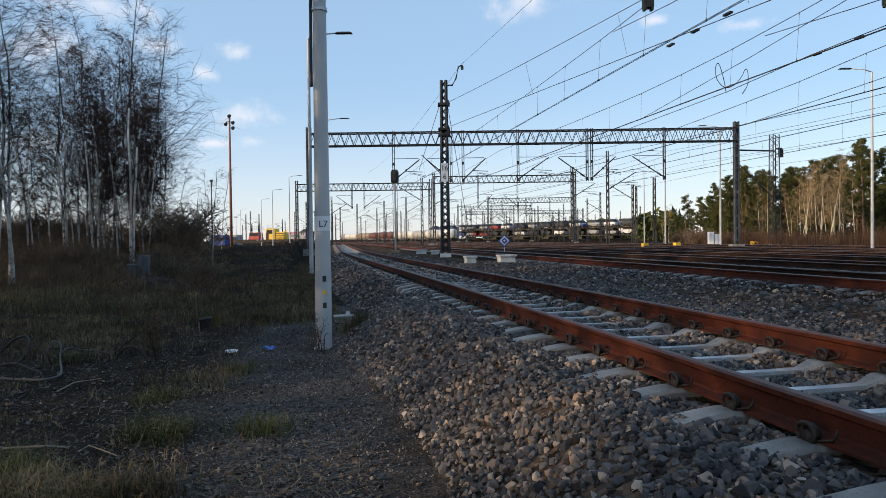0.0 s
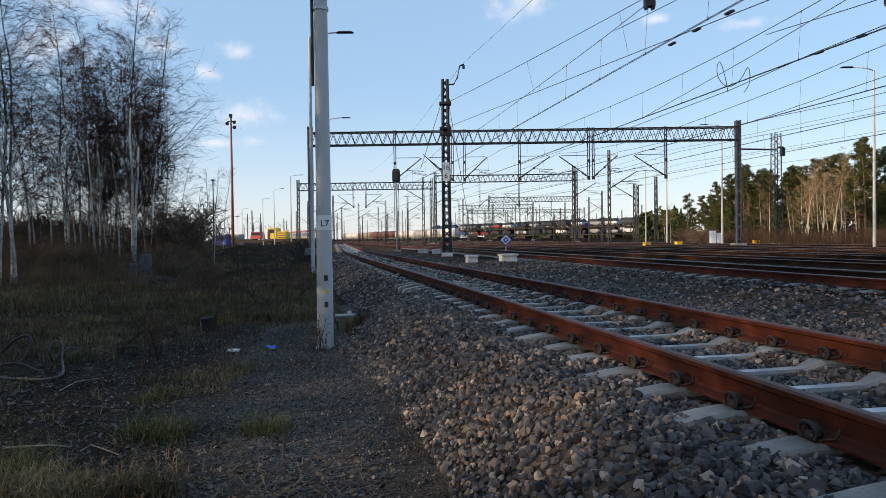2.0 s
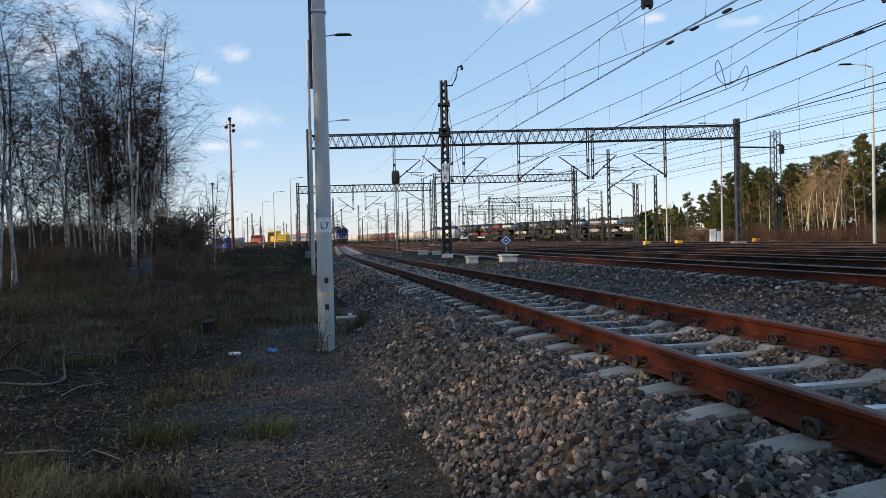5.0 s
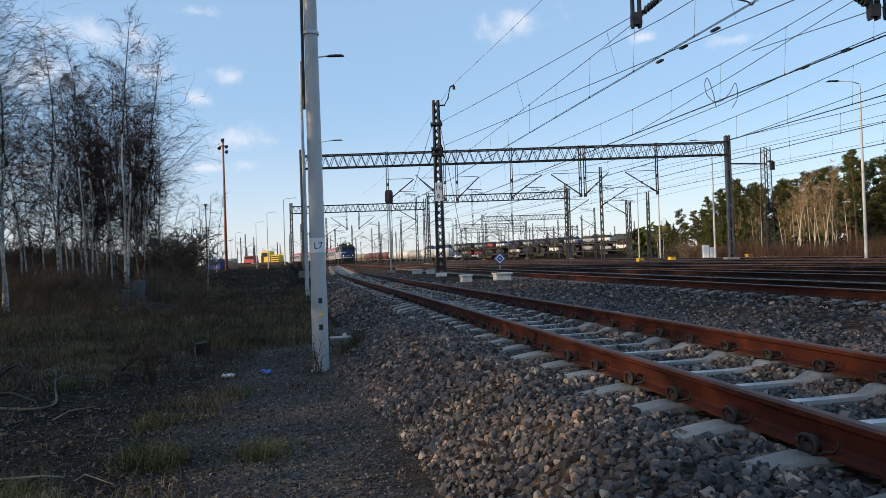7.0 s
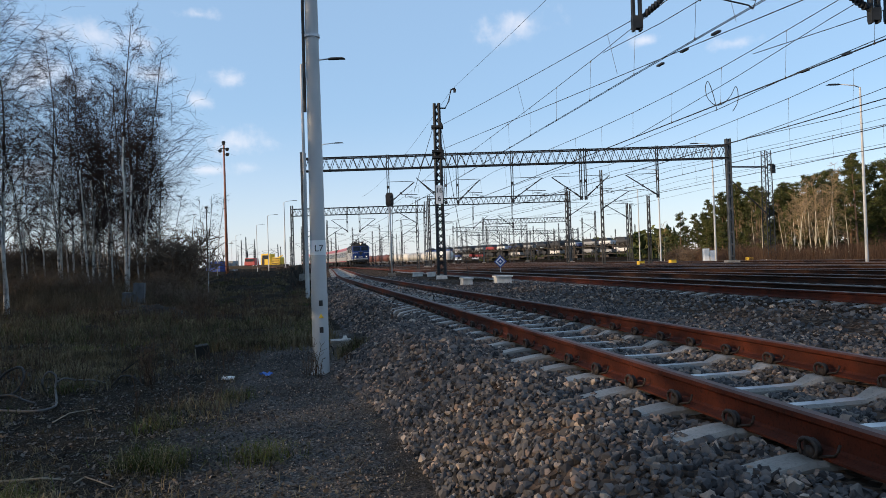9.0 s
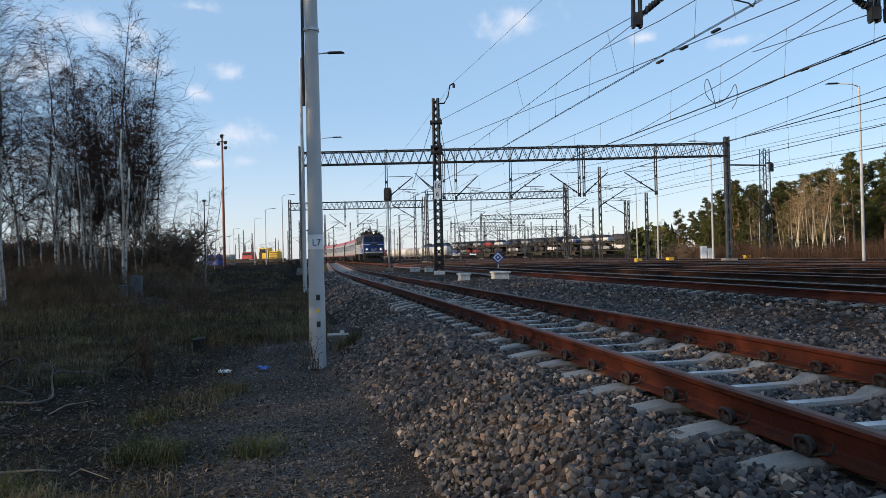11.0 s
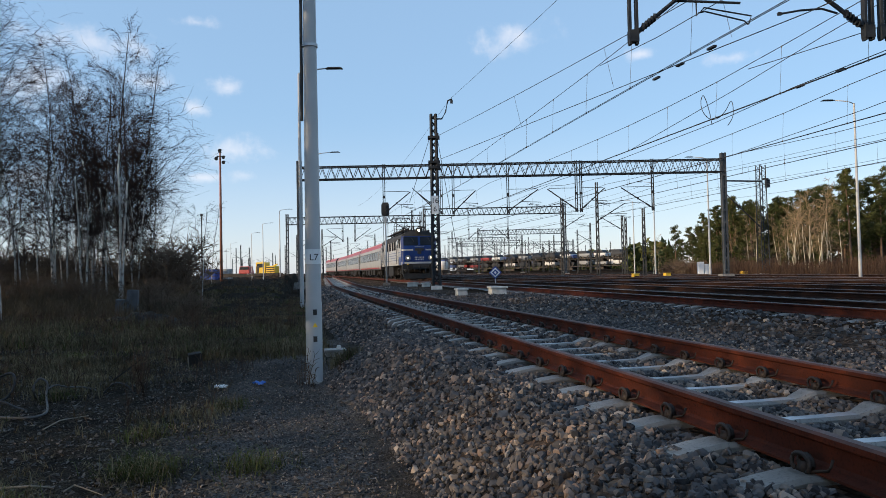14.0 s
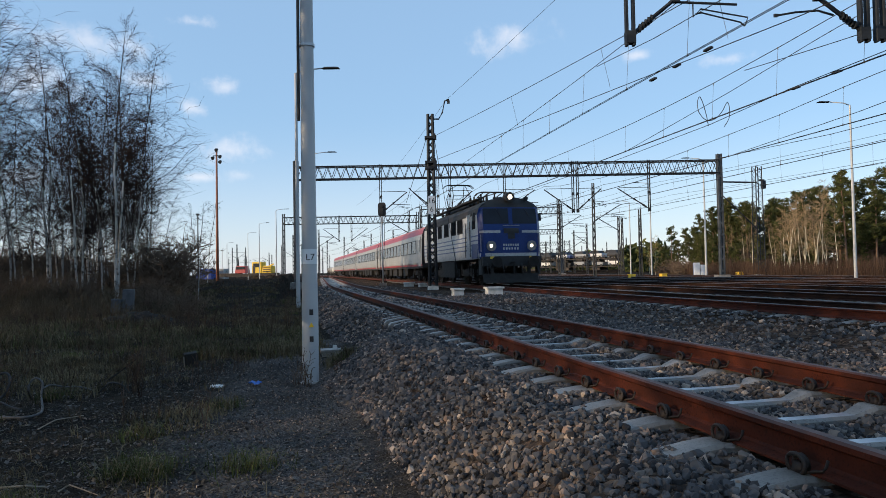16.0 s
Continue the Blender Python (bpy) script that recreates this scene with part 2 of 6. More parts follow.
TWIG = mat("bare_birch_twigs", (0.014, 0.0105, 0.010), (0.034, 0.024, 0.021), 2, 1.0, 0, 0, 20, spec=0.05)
PINE_BARK = mat("pine_bark", (0.12, 0.08, 0.055), (0.24, 0.14, 0.085), 3, 0.95, 0, 0.6, 14)
NEEDLE = mat("pine_needles", (0.042, 0.052, 0.017), (0.105, 0.108, 0.036), 0.6, 0.85, 0, 0, 20, island=0.4, spec=0.15)
STRAW = mat("dead_grass", (0.04, 0.033, 0.019), (0.18, 0.145, 0.085), 1.5, 0.9, 0, 0, 20, island=0.5, spec=0.1)
GREEN_GRASS = mat("winter_grass", (0.022, 0.028, 0.007), (0.085, 0.095, 0.028), 1.2, 0.9, 0, 0, 20, island=0.5, spec=0.15)
WEED = mat("dry_weed_stalks", (0.035, 0.023, 0.017), (0.11, 0.075, 0.052), 2, 0.9, 0, 0, 20, island=0.4, spec=0.1)
REED = mat("brown_reeds", (0.07, 0.04, 0.026), (0.15, 0.09, 0.055), 0.8, 0.9, 0, 0, 20, island=0.45, spec=0.1)

# ---- mesh building ----
class Mesh:
    """Gathers boxes, tubes and plates, then becomes one mesh."""

    def __init__(self):
        self.v, self.f = [], []

    def add(self, verts, faces):
        o = len(self.v)
        self.v += [tuple(p) for p in verts]
        self.f += [tuple(i + o for i in q) for q in faces]
        return self

    def box(self, c, s, rz=0.0, taper=1.0):
        x, y, z = s[0] / 2, s[1] / 2, s[2] / 2
        co, si = math.cos(radians(rz)), math.sin(radians(rz))
        vs = []
        for dz, k in ((-z, 1), (z, taper)):
            for dx, dy in ((-x, -y), (x, -y), (x, y), (-x, y)):
                vs.append((c[0] + k * (dx * co - dy * si), c[1] + k * (dx * si + dy * co), c[2] + dz))
        return self.add(vs, [(3, 2, 1, 0), (4, 5, 6, 7), (0, 1, 5, 4), (1, 2, 6, 5), (2, 3, 7, 6), (3, 0, 4, 7)])

    def tube(self, p, q, r0, r1=None, n=6, caps=True):
        return self.path([p, q], [r0, r0 if r1 is None else r1], n, caps)

    def path(self, pts, radii, n=6, caps=True):
        pts = [Vector(p) for p in pts]
        if not isinstance(radii, (list, tuple)):
            radii = [radii] * len(pts)
        vs, fs = [], []
        for i, p in enumerate(pts):
            d = (pts[min(i + 1, len(pts) - 1)] - pts[max(i - 1, 0)]).normalized()
            a = d.cross(Vector((0, 0, 1)) if abs(d.z) < 0.9 else Vector((1, 0, 0))).normalized()
            b = d.cross(a)
            for k in range(n):
                t = 2 * math.pi * k / n
                vs.append(p + radii[i] * (math.cos(t) * a + math.sin(t) * b))
        for i in range(len(pts) - 1):
            for k in range(n):
                fs.append((i * n + k, i * n + (k + 1) % n, (i + 1) * n + (k + 1) % n, (i + 1) * n + k))
        if caps and n > 2:
            fs += [tuple(range(n - 1, -1, -1)), tuple(range((len(pts) - 1) * n, len(pts) * n))]
        return self.add(vs, fs)

    def bar(self, p, q, w, h=None):
        """A square bar from p to q."""
        return self.path([p, q], w * 0.7071, 4)

    def extrude(self, prof, p, q):
        """A closed outline prof of (x, z), swept from p to q along y."""
        n = len(prof)
        vs = [(p[0] + x, p[1], p[2] + z) for x, z in prof] + [(q[0] + x, q[1], q[2] + z) for x, z in prof]
        fs = [(i, (i + 1) % n, n + (i + 1) % n, n + i) for i in range(n)]
        return self.add(vs, fs + [tuple(range(n - 1, -1, -1)), tuple(range(n, 2 * n))])

    def disc(self, c, r, axis="y", depth=0.02, n=16):
        d = Vector({"x": (1, 0, 0), "y": (0, 1, 0), "z": (0, 0, 1)}[axis]) * depth / 2
        return self.tube(Vector(c) - d, Vector(c) + d, r, n=n)

    def done(self, name, smooth=False):
        me = bpy.data.meshes.new(name)
        me.from_pydata(self.v, [], self.f)
        bm = bmesh.new()
        bm.from_mesh(me)
        if len(bm.faces) < 60000:
            bmesh.ops.recalc_face_normals(bm, faces=bm.faces)
        bm.to_mesh(me)
        bm.free()
        if smooth:
            me.polygons.foreach_set("use_smooth", [True] * len(me.polygons))
        me.update()
        return me


def part(name, mesh, material, parent=None, label="", at=None, smooth=False, bevel=0.0):
    """One mesh object, under a thing or a part."""
    data = mesh.done(name, smooth) if isinstance(mesh, Mesh) else mesh
    if material and not data.materials:
        data.materials.append(material)
    ob = new(name, data)
    if parent:
        ob.parent = parent
    if at is not None:
        ob.matrix_basis = at
    if bevel:
        mod = ob.modifiers.new("bevel", "BEVEL")
        mod.width, mod.segments, mod.limit_method = bevel, 2, "ANGLE"
    return tagged(ob, label)


def thing(name, label, category, at=None, group="", kind=""):
    ob = new(name)
    ob.empty_display_size = 0.2
    if at is not None:
        ob.matrix_basis = at
    return tagged(ob, label, category, group, kind)


# ---- plan ----
SLOPE = 0.2                       # the yard's tracks lean so far to the left for each metre ahead
TURN = math.degrees(math.atan(SLOPE))
RAIL_TOP = 0.18
rng = random.Random(4)


def near_curve(step=0.2, lo=-40.0, hi=300.0):
    """The near rail of the siding: distance, x, y, heading."""
    def heading(s):
        s = min(s, 46.0)
        return -0.1825 - 0.00269 * s + 0.5 * 0.0001336 * s * s if s < 46 else -0.1649
    def go(sign, end):
        s, x, y, out = 0.0, 1.5907, 3.2064, []
        while abs(s) <= abs(end):
            out.append((s, x, y, heading(s)))
            h = heading(s + sign * step / 2)
            x, y, s = x + sign * step * math.sin(h), y + sign * step * math.cos(h), s + sign * step
        return out
    return list(reversed(go(-1, lo)))[:-1] + go(1, hi)


CURVE = near_curve()
CY = np.array([c[2] for c in CURVE])
CX = np.array([c[1] for c in CURVE])


def near_at(s, side=0.0):
    """Place and heading on the siding: side metres to the right of its near rail."""
    i = min(max(int(round((s - CURVE[0][0]) / 0.2)), 0), len(CURVE) - 1)
    s0, x, y, h = CURVE[i]
    return Vector((x + side * math.cos(h) + (s - s0) * math.sin(h), y - side * math.sin(h) + (s - s0) * math.cos(h), 0)), h


def train_x(y):
    """The main track, straight and then bending away to the left far off."""
    x = 10.05 - SLOPE * y
    if y > 125:
        d = min(y, 231) - 125
        x -= 0.00072 * d * d
        if y > 231:
            x -= 0.153 * (y - 231)
    return x


def yard(L, y, z=0.0):
    return Vector((L - 10.05 + train_x(y), y, z))


# ---- ground ----
def hills(x, y):
    return 0.06 * noise.noise(Vector((x * 0.35, y * 0.35, 0))) + 0.025 * noise.noise(Vector((x * 1.7, y * 1.7, 3)))


def ground_z(x, y):
    """Height of the sheet, and how much of it is crushed stone or trodden path."""
    u = x - float(np.interp(y, CY, CX))             # to the right of the siding's near rail
    edge = 0.12 * noise.noise(Vector((x * 0.8, y * 0.8, 9)))
    right = 24.5 + 1.5 * noise.noise(Vector((0, y * 0.05, 4))) if y < 130 else 24.5 + 0.8 * (y - 130)
    low = -0.56 + hills(x, y)
    if y > 30 and u < -3:                                          # a low bank of earth beside the far end of the siding
        low += 1.25 * math.exp(-((x + 11.5 + 0.1 * (y - 45)) / 6.0) ** 2) * min(1, max(0, (y - 30) / 14)) * (0.8 + 0.6 * noise.noise(Vector((x * 0.3, y * 0.3, 7))))
    top = -0.042 + 0.03 * noise.noise(Vector((x * 2.1, y * 2.1, 1)))
    if 0.3 < u < 1.4:
        top -= 0.045 * min(1, (u - 0.3) / 0.2, (1.4 - u) / 0.2)
    if 1.9 < u < 5.0:
        top -= 0.10 * math.sin((u - 1.9) / 3.1 * math.pi)
    heap = math.exp(-((y - 9.4) / 1.3) ** 2) if u < 0 else 0         # stones spilled over the shoulder beside the pole
    top += 0.05 * heap * min(1, max(0, (-0.25 - u) / 0.3))
    edge = 0.6 * edge + 0.42 * math.exp(-((y - 9.6) / 2.2) ** 2) - 0.4 * math.exp(-((y - 14.0) / 1.6) ** 2)
    t = (u + 1.56 + edge) / 1.0                                     # 0 at the toe of the shoulder, 1 at its top
    t = min(1, max(0, t))
    t = 0.55 * t * t * (3 - 2 * t) + 0.45 * t
    z = low + (top - low) * t
    g = t
    if x > right:
        k = min(1, (x - right) / 2.0)
        z += k * (-0.25 + hills(x, y) - z)
        g *= 1 - k
    pc = -2.22 - 0.2 * math.sin(y * 0.25)
    path = math.exp(-((u - pc) / 0.98) ** 2) if y < 16 else 0
    brown_mask = min(1, max(0, (u - 4.8) / 1.5)) * g
    return z, g, path, brown_mask


def build_ground():
    def axis(fine_lo, fine_hi, step, far_lo, far_hi, grow):
        a = list(np.arange(fine_lo, fine_hi, step))
        d, p = step, fine_hi
        while p < far_hi:
            a.append(p)
            d *= grow
            p += d
        a.append(far_hi)
        d, p, lo = step, fine_lo, []
        while p > far_lo:
            d *= grow
            p -= d
            lo.append(p)
        return sorted(lo + a)
    xs = axis(-14, 9, 0.14, -2500, 2500, 1.09)
    ys = axis(2, 24, 0.16, -400, 4000, 1.05)
    V, G, P, O = [], [], [], []
    for y in ys:
        for x in xs:
            z, g, p, o = ground_z(x, y)
            V.append((x, y, z)), G.append(g), P.append(p), O.append(o)
    n = len(xs)
    F = [(j * n + i, j * n + i + 1, (j + 1) * n + i + 1, (j + 1) * n + i) for j in range(len(ys) - 1) for i in range(n - 1)]
    me = bpy.data.meshes.new("ground")
    me.from_pydata(V, [], F)
    for name, vals in (("gravel", G), ("path", P), ("yard_brown", O)):
        me.attributes.new(name, "FLOAT", "POINT").data.foreach_set("value", vals)
    me.polygons.foreach_set("use_smooth", [True] * len(F))
    me.materials.append(GROUND)
    tagged(new("ground", me), "winter ground of dead grass, soil and grey crushed-stone ballast", "ground", kind="structure")


build_ground()

RAIL = [(-0.075, 0.008), (0.075, 0.008), (0.075, 0.02), (0.02, 0.035), (0.0085, 0.05), (0.0085, 0.128), (0.034, 0.142), (0.036, 0.168), (0.024, 0.18),
        (-0.024, 0.18), (-0.036, 0.168), (-0.034, 0.142), (-0.0085, 0.128), (-0.0085, 0.05), (-0.02, 0.035), (-0.075, 0.02)]


def sweep_rail(points, steel=None, head=None):
    """The rail's outline along (place, heading) points; the running top is a face set of its own material."""
    n, vs, fs = len(RAIL), [], []
    for p, h in points:
        vs += [(p.x + a * math.cos(h), p.y - a * math.sin(h), p.z + b) for a, b in RAIL]
    for i in range(len(points) - 1):
        fs += [(i * n + k, i * n + (k + 1) % n, (i + 1) * n + (k + 1) % n, (i + 1) * n + k) for k in range(n)]
    m = Mesh().add(vs, fs)
    me = m.done("rail")
    me.materials.append(steel or RUST), me.materials.append(head or RAIL_HEAD)
    idx = [0] * len(me.polygons)
    for p in me.polygons:
        if p.center.z > points[0][0].z + 0.17 and abs(p.normal.z) > 0.5:
            idx[p.index] = 1
    me.polygons.foreach_set("material_index", idx)
    return me


def sleeper_mesh():
    """Pre-stressed concrete sleeper: raised rail seats, a lower waist, sloping ends."""
    half = [(-1.30, -0.10, 0.11), (-1.25, -0.05, 0.11), (-1.02, -0.008, 0.10), (-0.9, 0.008, 0.098), (-0.6, 0.008, 0.096), (-0.46, -0.045, 0.07), (-0.2, -0.05, 0.064)]
    prof = half + [(-x, z, w) for x, z, w in reversed(half)]
    vs, fs = [], []
    for x, z, w in prof:
        vs += [(x, -w - 0.02, -0.2), (x, -w, z - 0.02), (x, -w + 0.02, z), (x, w - 0.02, z), (x, w, z - 0.02), (x, w + 0.02, -0.2)]
    for i in range(len(prof) - 1):
        fs += [(i * 6 + k, i * 6 + k + 1, i * 6 + 7 + k, i * 6 + 6 + k) for k in range(5)]
    fs += [(5, 4, 3, 2, 1, 0), tuple(range(len(vs) - 6, len(vs)))]
    me = Mesh().add(vs, fs).done("sleeper")
    me.materials.append(CONCRETE), me.materials.append(SHEEN_CONCRETE)
    # waist tops take the lighter colour, a painted reflection of the sky
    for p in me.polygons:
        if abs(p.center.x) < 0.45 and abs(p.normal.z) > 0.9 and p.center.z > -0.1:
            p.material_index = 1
    return me


def clip_mesh():
    """An e-shaped spring clip in its cast shoulder, seen beside a rail's foot; x points away from the rail."""
    m = Mesh()
    m.box((0.08, 0, 0.028), (0.06, 0.06, 0.05), taper=0.75)
    m.path([(0.104, 0.060 * math.cos(radians(a)), 0.044 + 0.046 * math.sin(radians(a))) for a in range(-50, 231, 28)], 0.0105, 7)
    m.path([(0.078, 0.045 * math.cos(radians(a)), 0.045 + 0.036 * math.sin(radians(a))) for a in range(-30, 211, 30)], 0.0125, 6)
    m.path([(0.10, 0.05, 0.016), (0.075, 0.085, 0.03), (0.06, 0.115, 0.035), (0.055, 0.132, 0.06), (0.05, 0.136, 0.088)], 0.007, 5)
    me = m.done("rail_clip", True)
    me.materials.append(CLIP)
    return me


SLEEPER, RAIL_CLIP = sleeper_mesh(), clip_mesh()


def build_siding():
    t = thing("siding_track", "rusty rails on grey concrete sleepers with dark spring clips", "railway track", kind="structure")
    for off in (0.1, 1.607):
        part("rail", sweep_rail([near_at(s * 0.5, off) for s in range(-78, 500)]), None, t, "rusty brown rail with worn top")
    k = 0
    for i in range(-60, 230):
        s = i * 0.608
        p, h = near_at(s, 0.85)
        m = Matrix.Translation(p) @ Matrix.Rotation(-h, 4, "Z")
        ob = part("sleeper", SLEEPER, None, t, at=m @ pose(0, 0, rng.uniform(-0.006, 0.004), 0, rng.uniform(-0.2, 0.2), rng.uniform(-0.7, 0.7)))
        if -6 < i < 45:
            for x, flip in ((-0.75, 1), (0.75, 1), (-0.75, 0), (0.75, 0)):
                part("rail_clip", RAIL_CLIP, None, t, at=m @ pose(x, 0, 0, 0, 0, 180 if flip else 0))


def build_main_tracks():
    """The yard's parallel tracks on the same ballast."""
    for L, far in ((10.05, 420), (14.5, 330), (19.0, 300), (23.5, 260), (28.0, 260), (34.0, 260)):
        t = thing("main_track", "rusty main-line rails on sleepers in grey ballast", "railway track", kind="structure", group="yard tracks")
        for off in (-0.7535, 0.7535):
            pts = []
            y = 2.0
            while y < far:
                a, b = yard(L, y), yard(L, y + 1)
                h = math.atan2(b.x - a.x, 1)
                pts.append((a + Vector((off * math.cos(h), -off * math.sin(h), 0)), h))
                y += 1.5 if y > 90 else 3
            part("rail", sweep_rail(pts, YARD_RUST if L > 11 or off > 0 else RUST, USED_HEAD), None, t)
        y = 3.0
        while y < (70 if L < 20 else 40):
            a, b = yard(L, y), yard(L, y + 1)
            h = math.atan2(b.x - a.x, 1)
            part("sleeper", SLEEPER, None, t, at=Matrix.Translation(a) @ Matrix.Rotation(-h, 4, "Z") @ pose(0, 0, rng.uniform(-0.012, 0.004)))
            y += 0.6 * math.cos(h)


build_siding()
build_main_tracks()

# ---- poles, masts, portals, wires ----
def street_lamp(x, y, z0, h, arm=1.2, toward=1.0, r=0.09, hatch=False):
    """Round tapered lamp pole with a short arm and a flat lamp head."""
    t = thing("street_lamp", "grey round steel lamp pole with flat lamp head", "street lamp", Matrix.Translation((x, y, z0)), "yard lamps")
    part("pole", Mesh().path([(0, 0, 0), (0, 0, h * 0.5), (0, 0, h)], [r, r * 0.8, r * 0.55], 18, False), POLE_GREY, t, smooth=True)
    part("arm", Mesh().path([(0, 0, h - 0.02), (toward * arm * 0.3, 0, h + 0.12), (toward * arm, 0, h + 0.2)], 0.03, 8), POLE_GREY, t, smooth=True)
    part("lamp_head", Mesh().box((toward * (arm + 0.3), 0, h + 0.2), (0.72, 0.26, 0.06), taper=0.7), DARK_STEEL, t, "dark flat lamp head")
    return t


def truss(m, p, q, depth, width, bays):
    """A box lattice beam from p to q: four chords, zigzag on the sides, cross ties."""
    p, q = Vector(p), Vector(q)
    d = (q - p)
    n = d.normalized().cross(Vector((0, 0, 1))) * width / 2
    up = Vector((0, 0, depth))
    for s in (-1, 1):
        for z in (0, 1):
            m.bar(p + s * n + z * up, q + s * n + z * up, 0.07)
        for i in range(bays):
            a, b = p + d * i / bays, p + d * (i + 1) / bays
            c = (a + b) / 2
            m.bar(a + s * n, c + s * n + up, 0.032), m.bar(c + s * n + up, b + s * n, 0.032)
    for i in range(0, bays + 1, 2):
        a = p + d * i / bays
        for z in (0, 1):
            m.bar(a - n + z * up, a + n + z * up, 0.05)


def lattice_mast(name, x, y, h, w0, w1, mat_, label, group="", z0=-0.05, rz=0, k=1.0):
    """Two channel legs that lean together, laced with diagonals, on a concrete foot."""
    t = thing(name, label, "catenary mast", pose(x, y, z0, 0, 0, rz), group)
    part("footing", Mesh().box((0, 0, 0.04), (w0 * 1.7, w0 * 1.7, 0.3), taper=0.92), WHITE_CONC, t, "pale concrete footing")
    lace = Mesh()
    c = [(-1, -1), (1, -1), (1, 1), (-1, 1)]
    for a, b in c:
        part("leg", Mesh().bar((a * w0 / 2, b * w0 / 2, 0.2), (a * w1 / 2, b * w1 / 2, h), 0.115 * k), mat_, t)
    n = max(6, int(h / 0.36))
    for i in range(n):
        za, zb = 0.3 + (h - 0.3) * i / n, 0.3 + (h - 0.3) * (i + 1) / n
        wa, wb = w0 + (w1 - w0) * za / h, w0 + (w1 - w0) * zb / h
        for j in range(4):
            a, b = c[j], c[(j + 1) % 4]
            if i % 2:
                a, b = b, a
            lace.bar((a[0] * wa / 2, a[1] * wa / 2, za), (b[0] * wb / 2, b[1] * wb / 2, zb), 0.05 * k)
    tagged(part("lacing", lace, mat_, t), kind="stuff")
    return t


def cantilever(m, p, reach, up=1.75):
    """A hanging post's bracket: slanted tube up to the carrier wire, level registration arm below; reach is signed along x."""
    x, y, z = p
    k = reach / 2
    m.tube((x, y, z + 0.15), (x + reach, y, z + up), 0.045, n=6)
    m.tube((x, y, z + up + 0.05), (x + reach * 0.95, y, z + up + 0.05), 0.022, n=5)
    m.box((x + 0.95 * k, y, z + 0.15 + (up - 0.15) * 0.475), (0.12, 0.12, 0.16))
    if reach > 0:
        m.tube((x + 0.95 * k, y, z + 0.84), (x + 2.2 * k, y, z + 0.77), 0.026, n=6)
        m.path([(x + 1.3 * k, y, z + 0.82), (x + 1.3 * k, y, z + 0.52), (x + 1.46 * k, y, z + 0.69), (x + 1.9 * k, y, z + 0.60), (x + 2.42 * k, y, z + 0.50), (x + 2.36 * k, y, z + 0.33)], 0.017, 5)
        m.path([(x + 1.36 * k, y + 0.06, z + 0.6), (x + 1.5 * k, y + 0.06, z + 0.63), (x + 2.3 * k, y + 0.06, z + 0.42), (x + 2.38 * k, y + 0.06, z + 0.34)], 0.017, 5)
    else:
        m.path([(x + 0.62 * k, y, z + 0.52), (x + 0.94 * k, y, z + 0.62), (x + 1.4 * k, y, z + 0.59), (x + 1.78 * k, y, z + 0.53)], 0.022, 6)
        m.box((x + 1.8 * k, y, z + 0.53), (0.08, 0.05, 0.06))
    for k in range(5):
        m.disc((x + reach * (0.1 + 0.03 * k), y, z + 0.15 + (up - 0.15) * (0.1 + 0.03 * k)), 0.09, "x", 0.03, 8)


def portal(x0, x1, y, top, depth, drops, reaches, label, legs=(True, True), z0=-0.05, bays=None, low=5.3):
    """A lattice portal over the tracks, with hanging posts and brackets for the wires."""
    t = thing("catenary_portal", label, "catenary portal", group="portals")
    m = Mesh()
    truss(m, (x0, y, top - depth), (x1, y, top - depth), depth, 0.7, bays or int((x1 - x0) / 0.68))
    part("lattice_beam", m, DARK_STEEL, t)
    for x, on in ((x0, legs[0]), (x1, legs[1])):
        if on:
            g = Mesh()
            for a in (-0.105, 0.105):
                g.box((x + a, y, (z0 + top + 0.5) / 2), (0.08, 0.34, top + 0.5 - z0))
                for b in (-0.17, 0.17):
                    g.box((x + a * 1.25, y + b, (z0 + top + 0.5) / 2), (0.11, 0.025, top + 0.5 - z0))
            for i in range(int(top / 0.9)):
                for b in (-0.185, 0.185):
                    g.box((x, y + b, z0 + 0.6 + 0.9 * i), (0.28, 0.02, 0.14))
            part("leg", g, MAST_GREY, t, "grey twin-channel leg with batten plates")
            part("footing", Mesh().box((x, y, 0.0), (0.95, 1.0, 0.5), taper=0.9), CONCRETE, t, "concrete footing")
    for x, r in zip(drops, reaches):
        g = Mesh()
        for a in (-0.07, 0.07):
            g.box((x + a, y, (top + low) / 2), (0.05, 0.14, top - low + 0.3))
        g.box((x, y, low + 0.02), (0.2, 0.17, 0.25)), g.box((x, y, low + 1.3), (0.2, 0.17, 0.2))
        part("hanging_post", g, DARK_STEEL, t)
        b = Mesh()
        cantilever(b, (x, y, low - 0.1), r)
        part("bracket", b, DARK_STEEL, t, "insulated bracket for the overhead wire")
    return t


def text(body, size, m, material, parent):
    """Raised letters in the built-in font, made into a mesh."""
    cu = bpy.data.curves.new("figures", "FONT")
    cu.body, cu.size, cu.extrude, cu.align_x = body, size, 0.002, "CENTER"
    tmp = new("figures", cu)
    me = bpy.data.meshes.new_from_object(tmp.evaluated_get(bpy.context.evaluated_depsgraph_get()))
    bpy.data.objects.remove(tmp)
    me.materials.clear()
    return part("figures", me, material, parent, at=m)


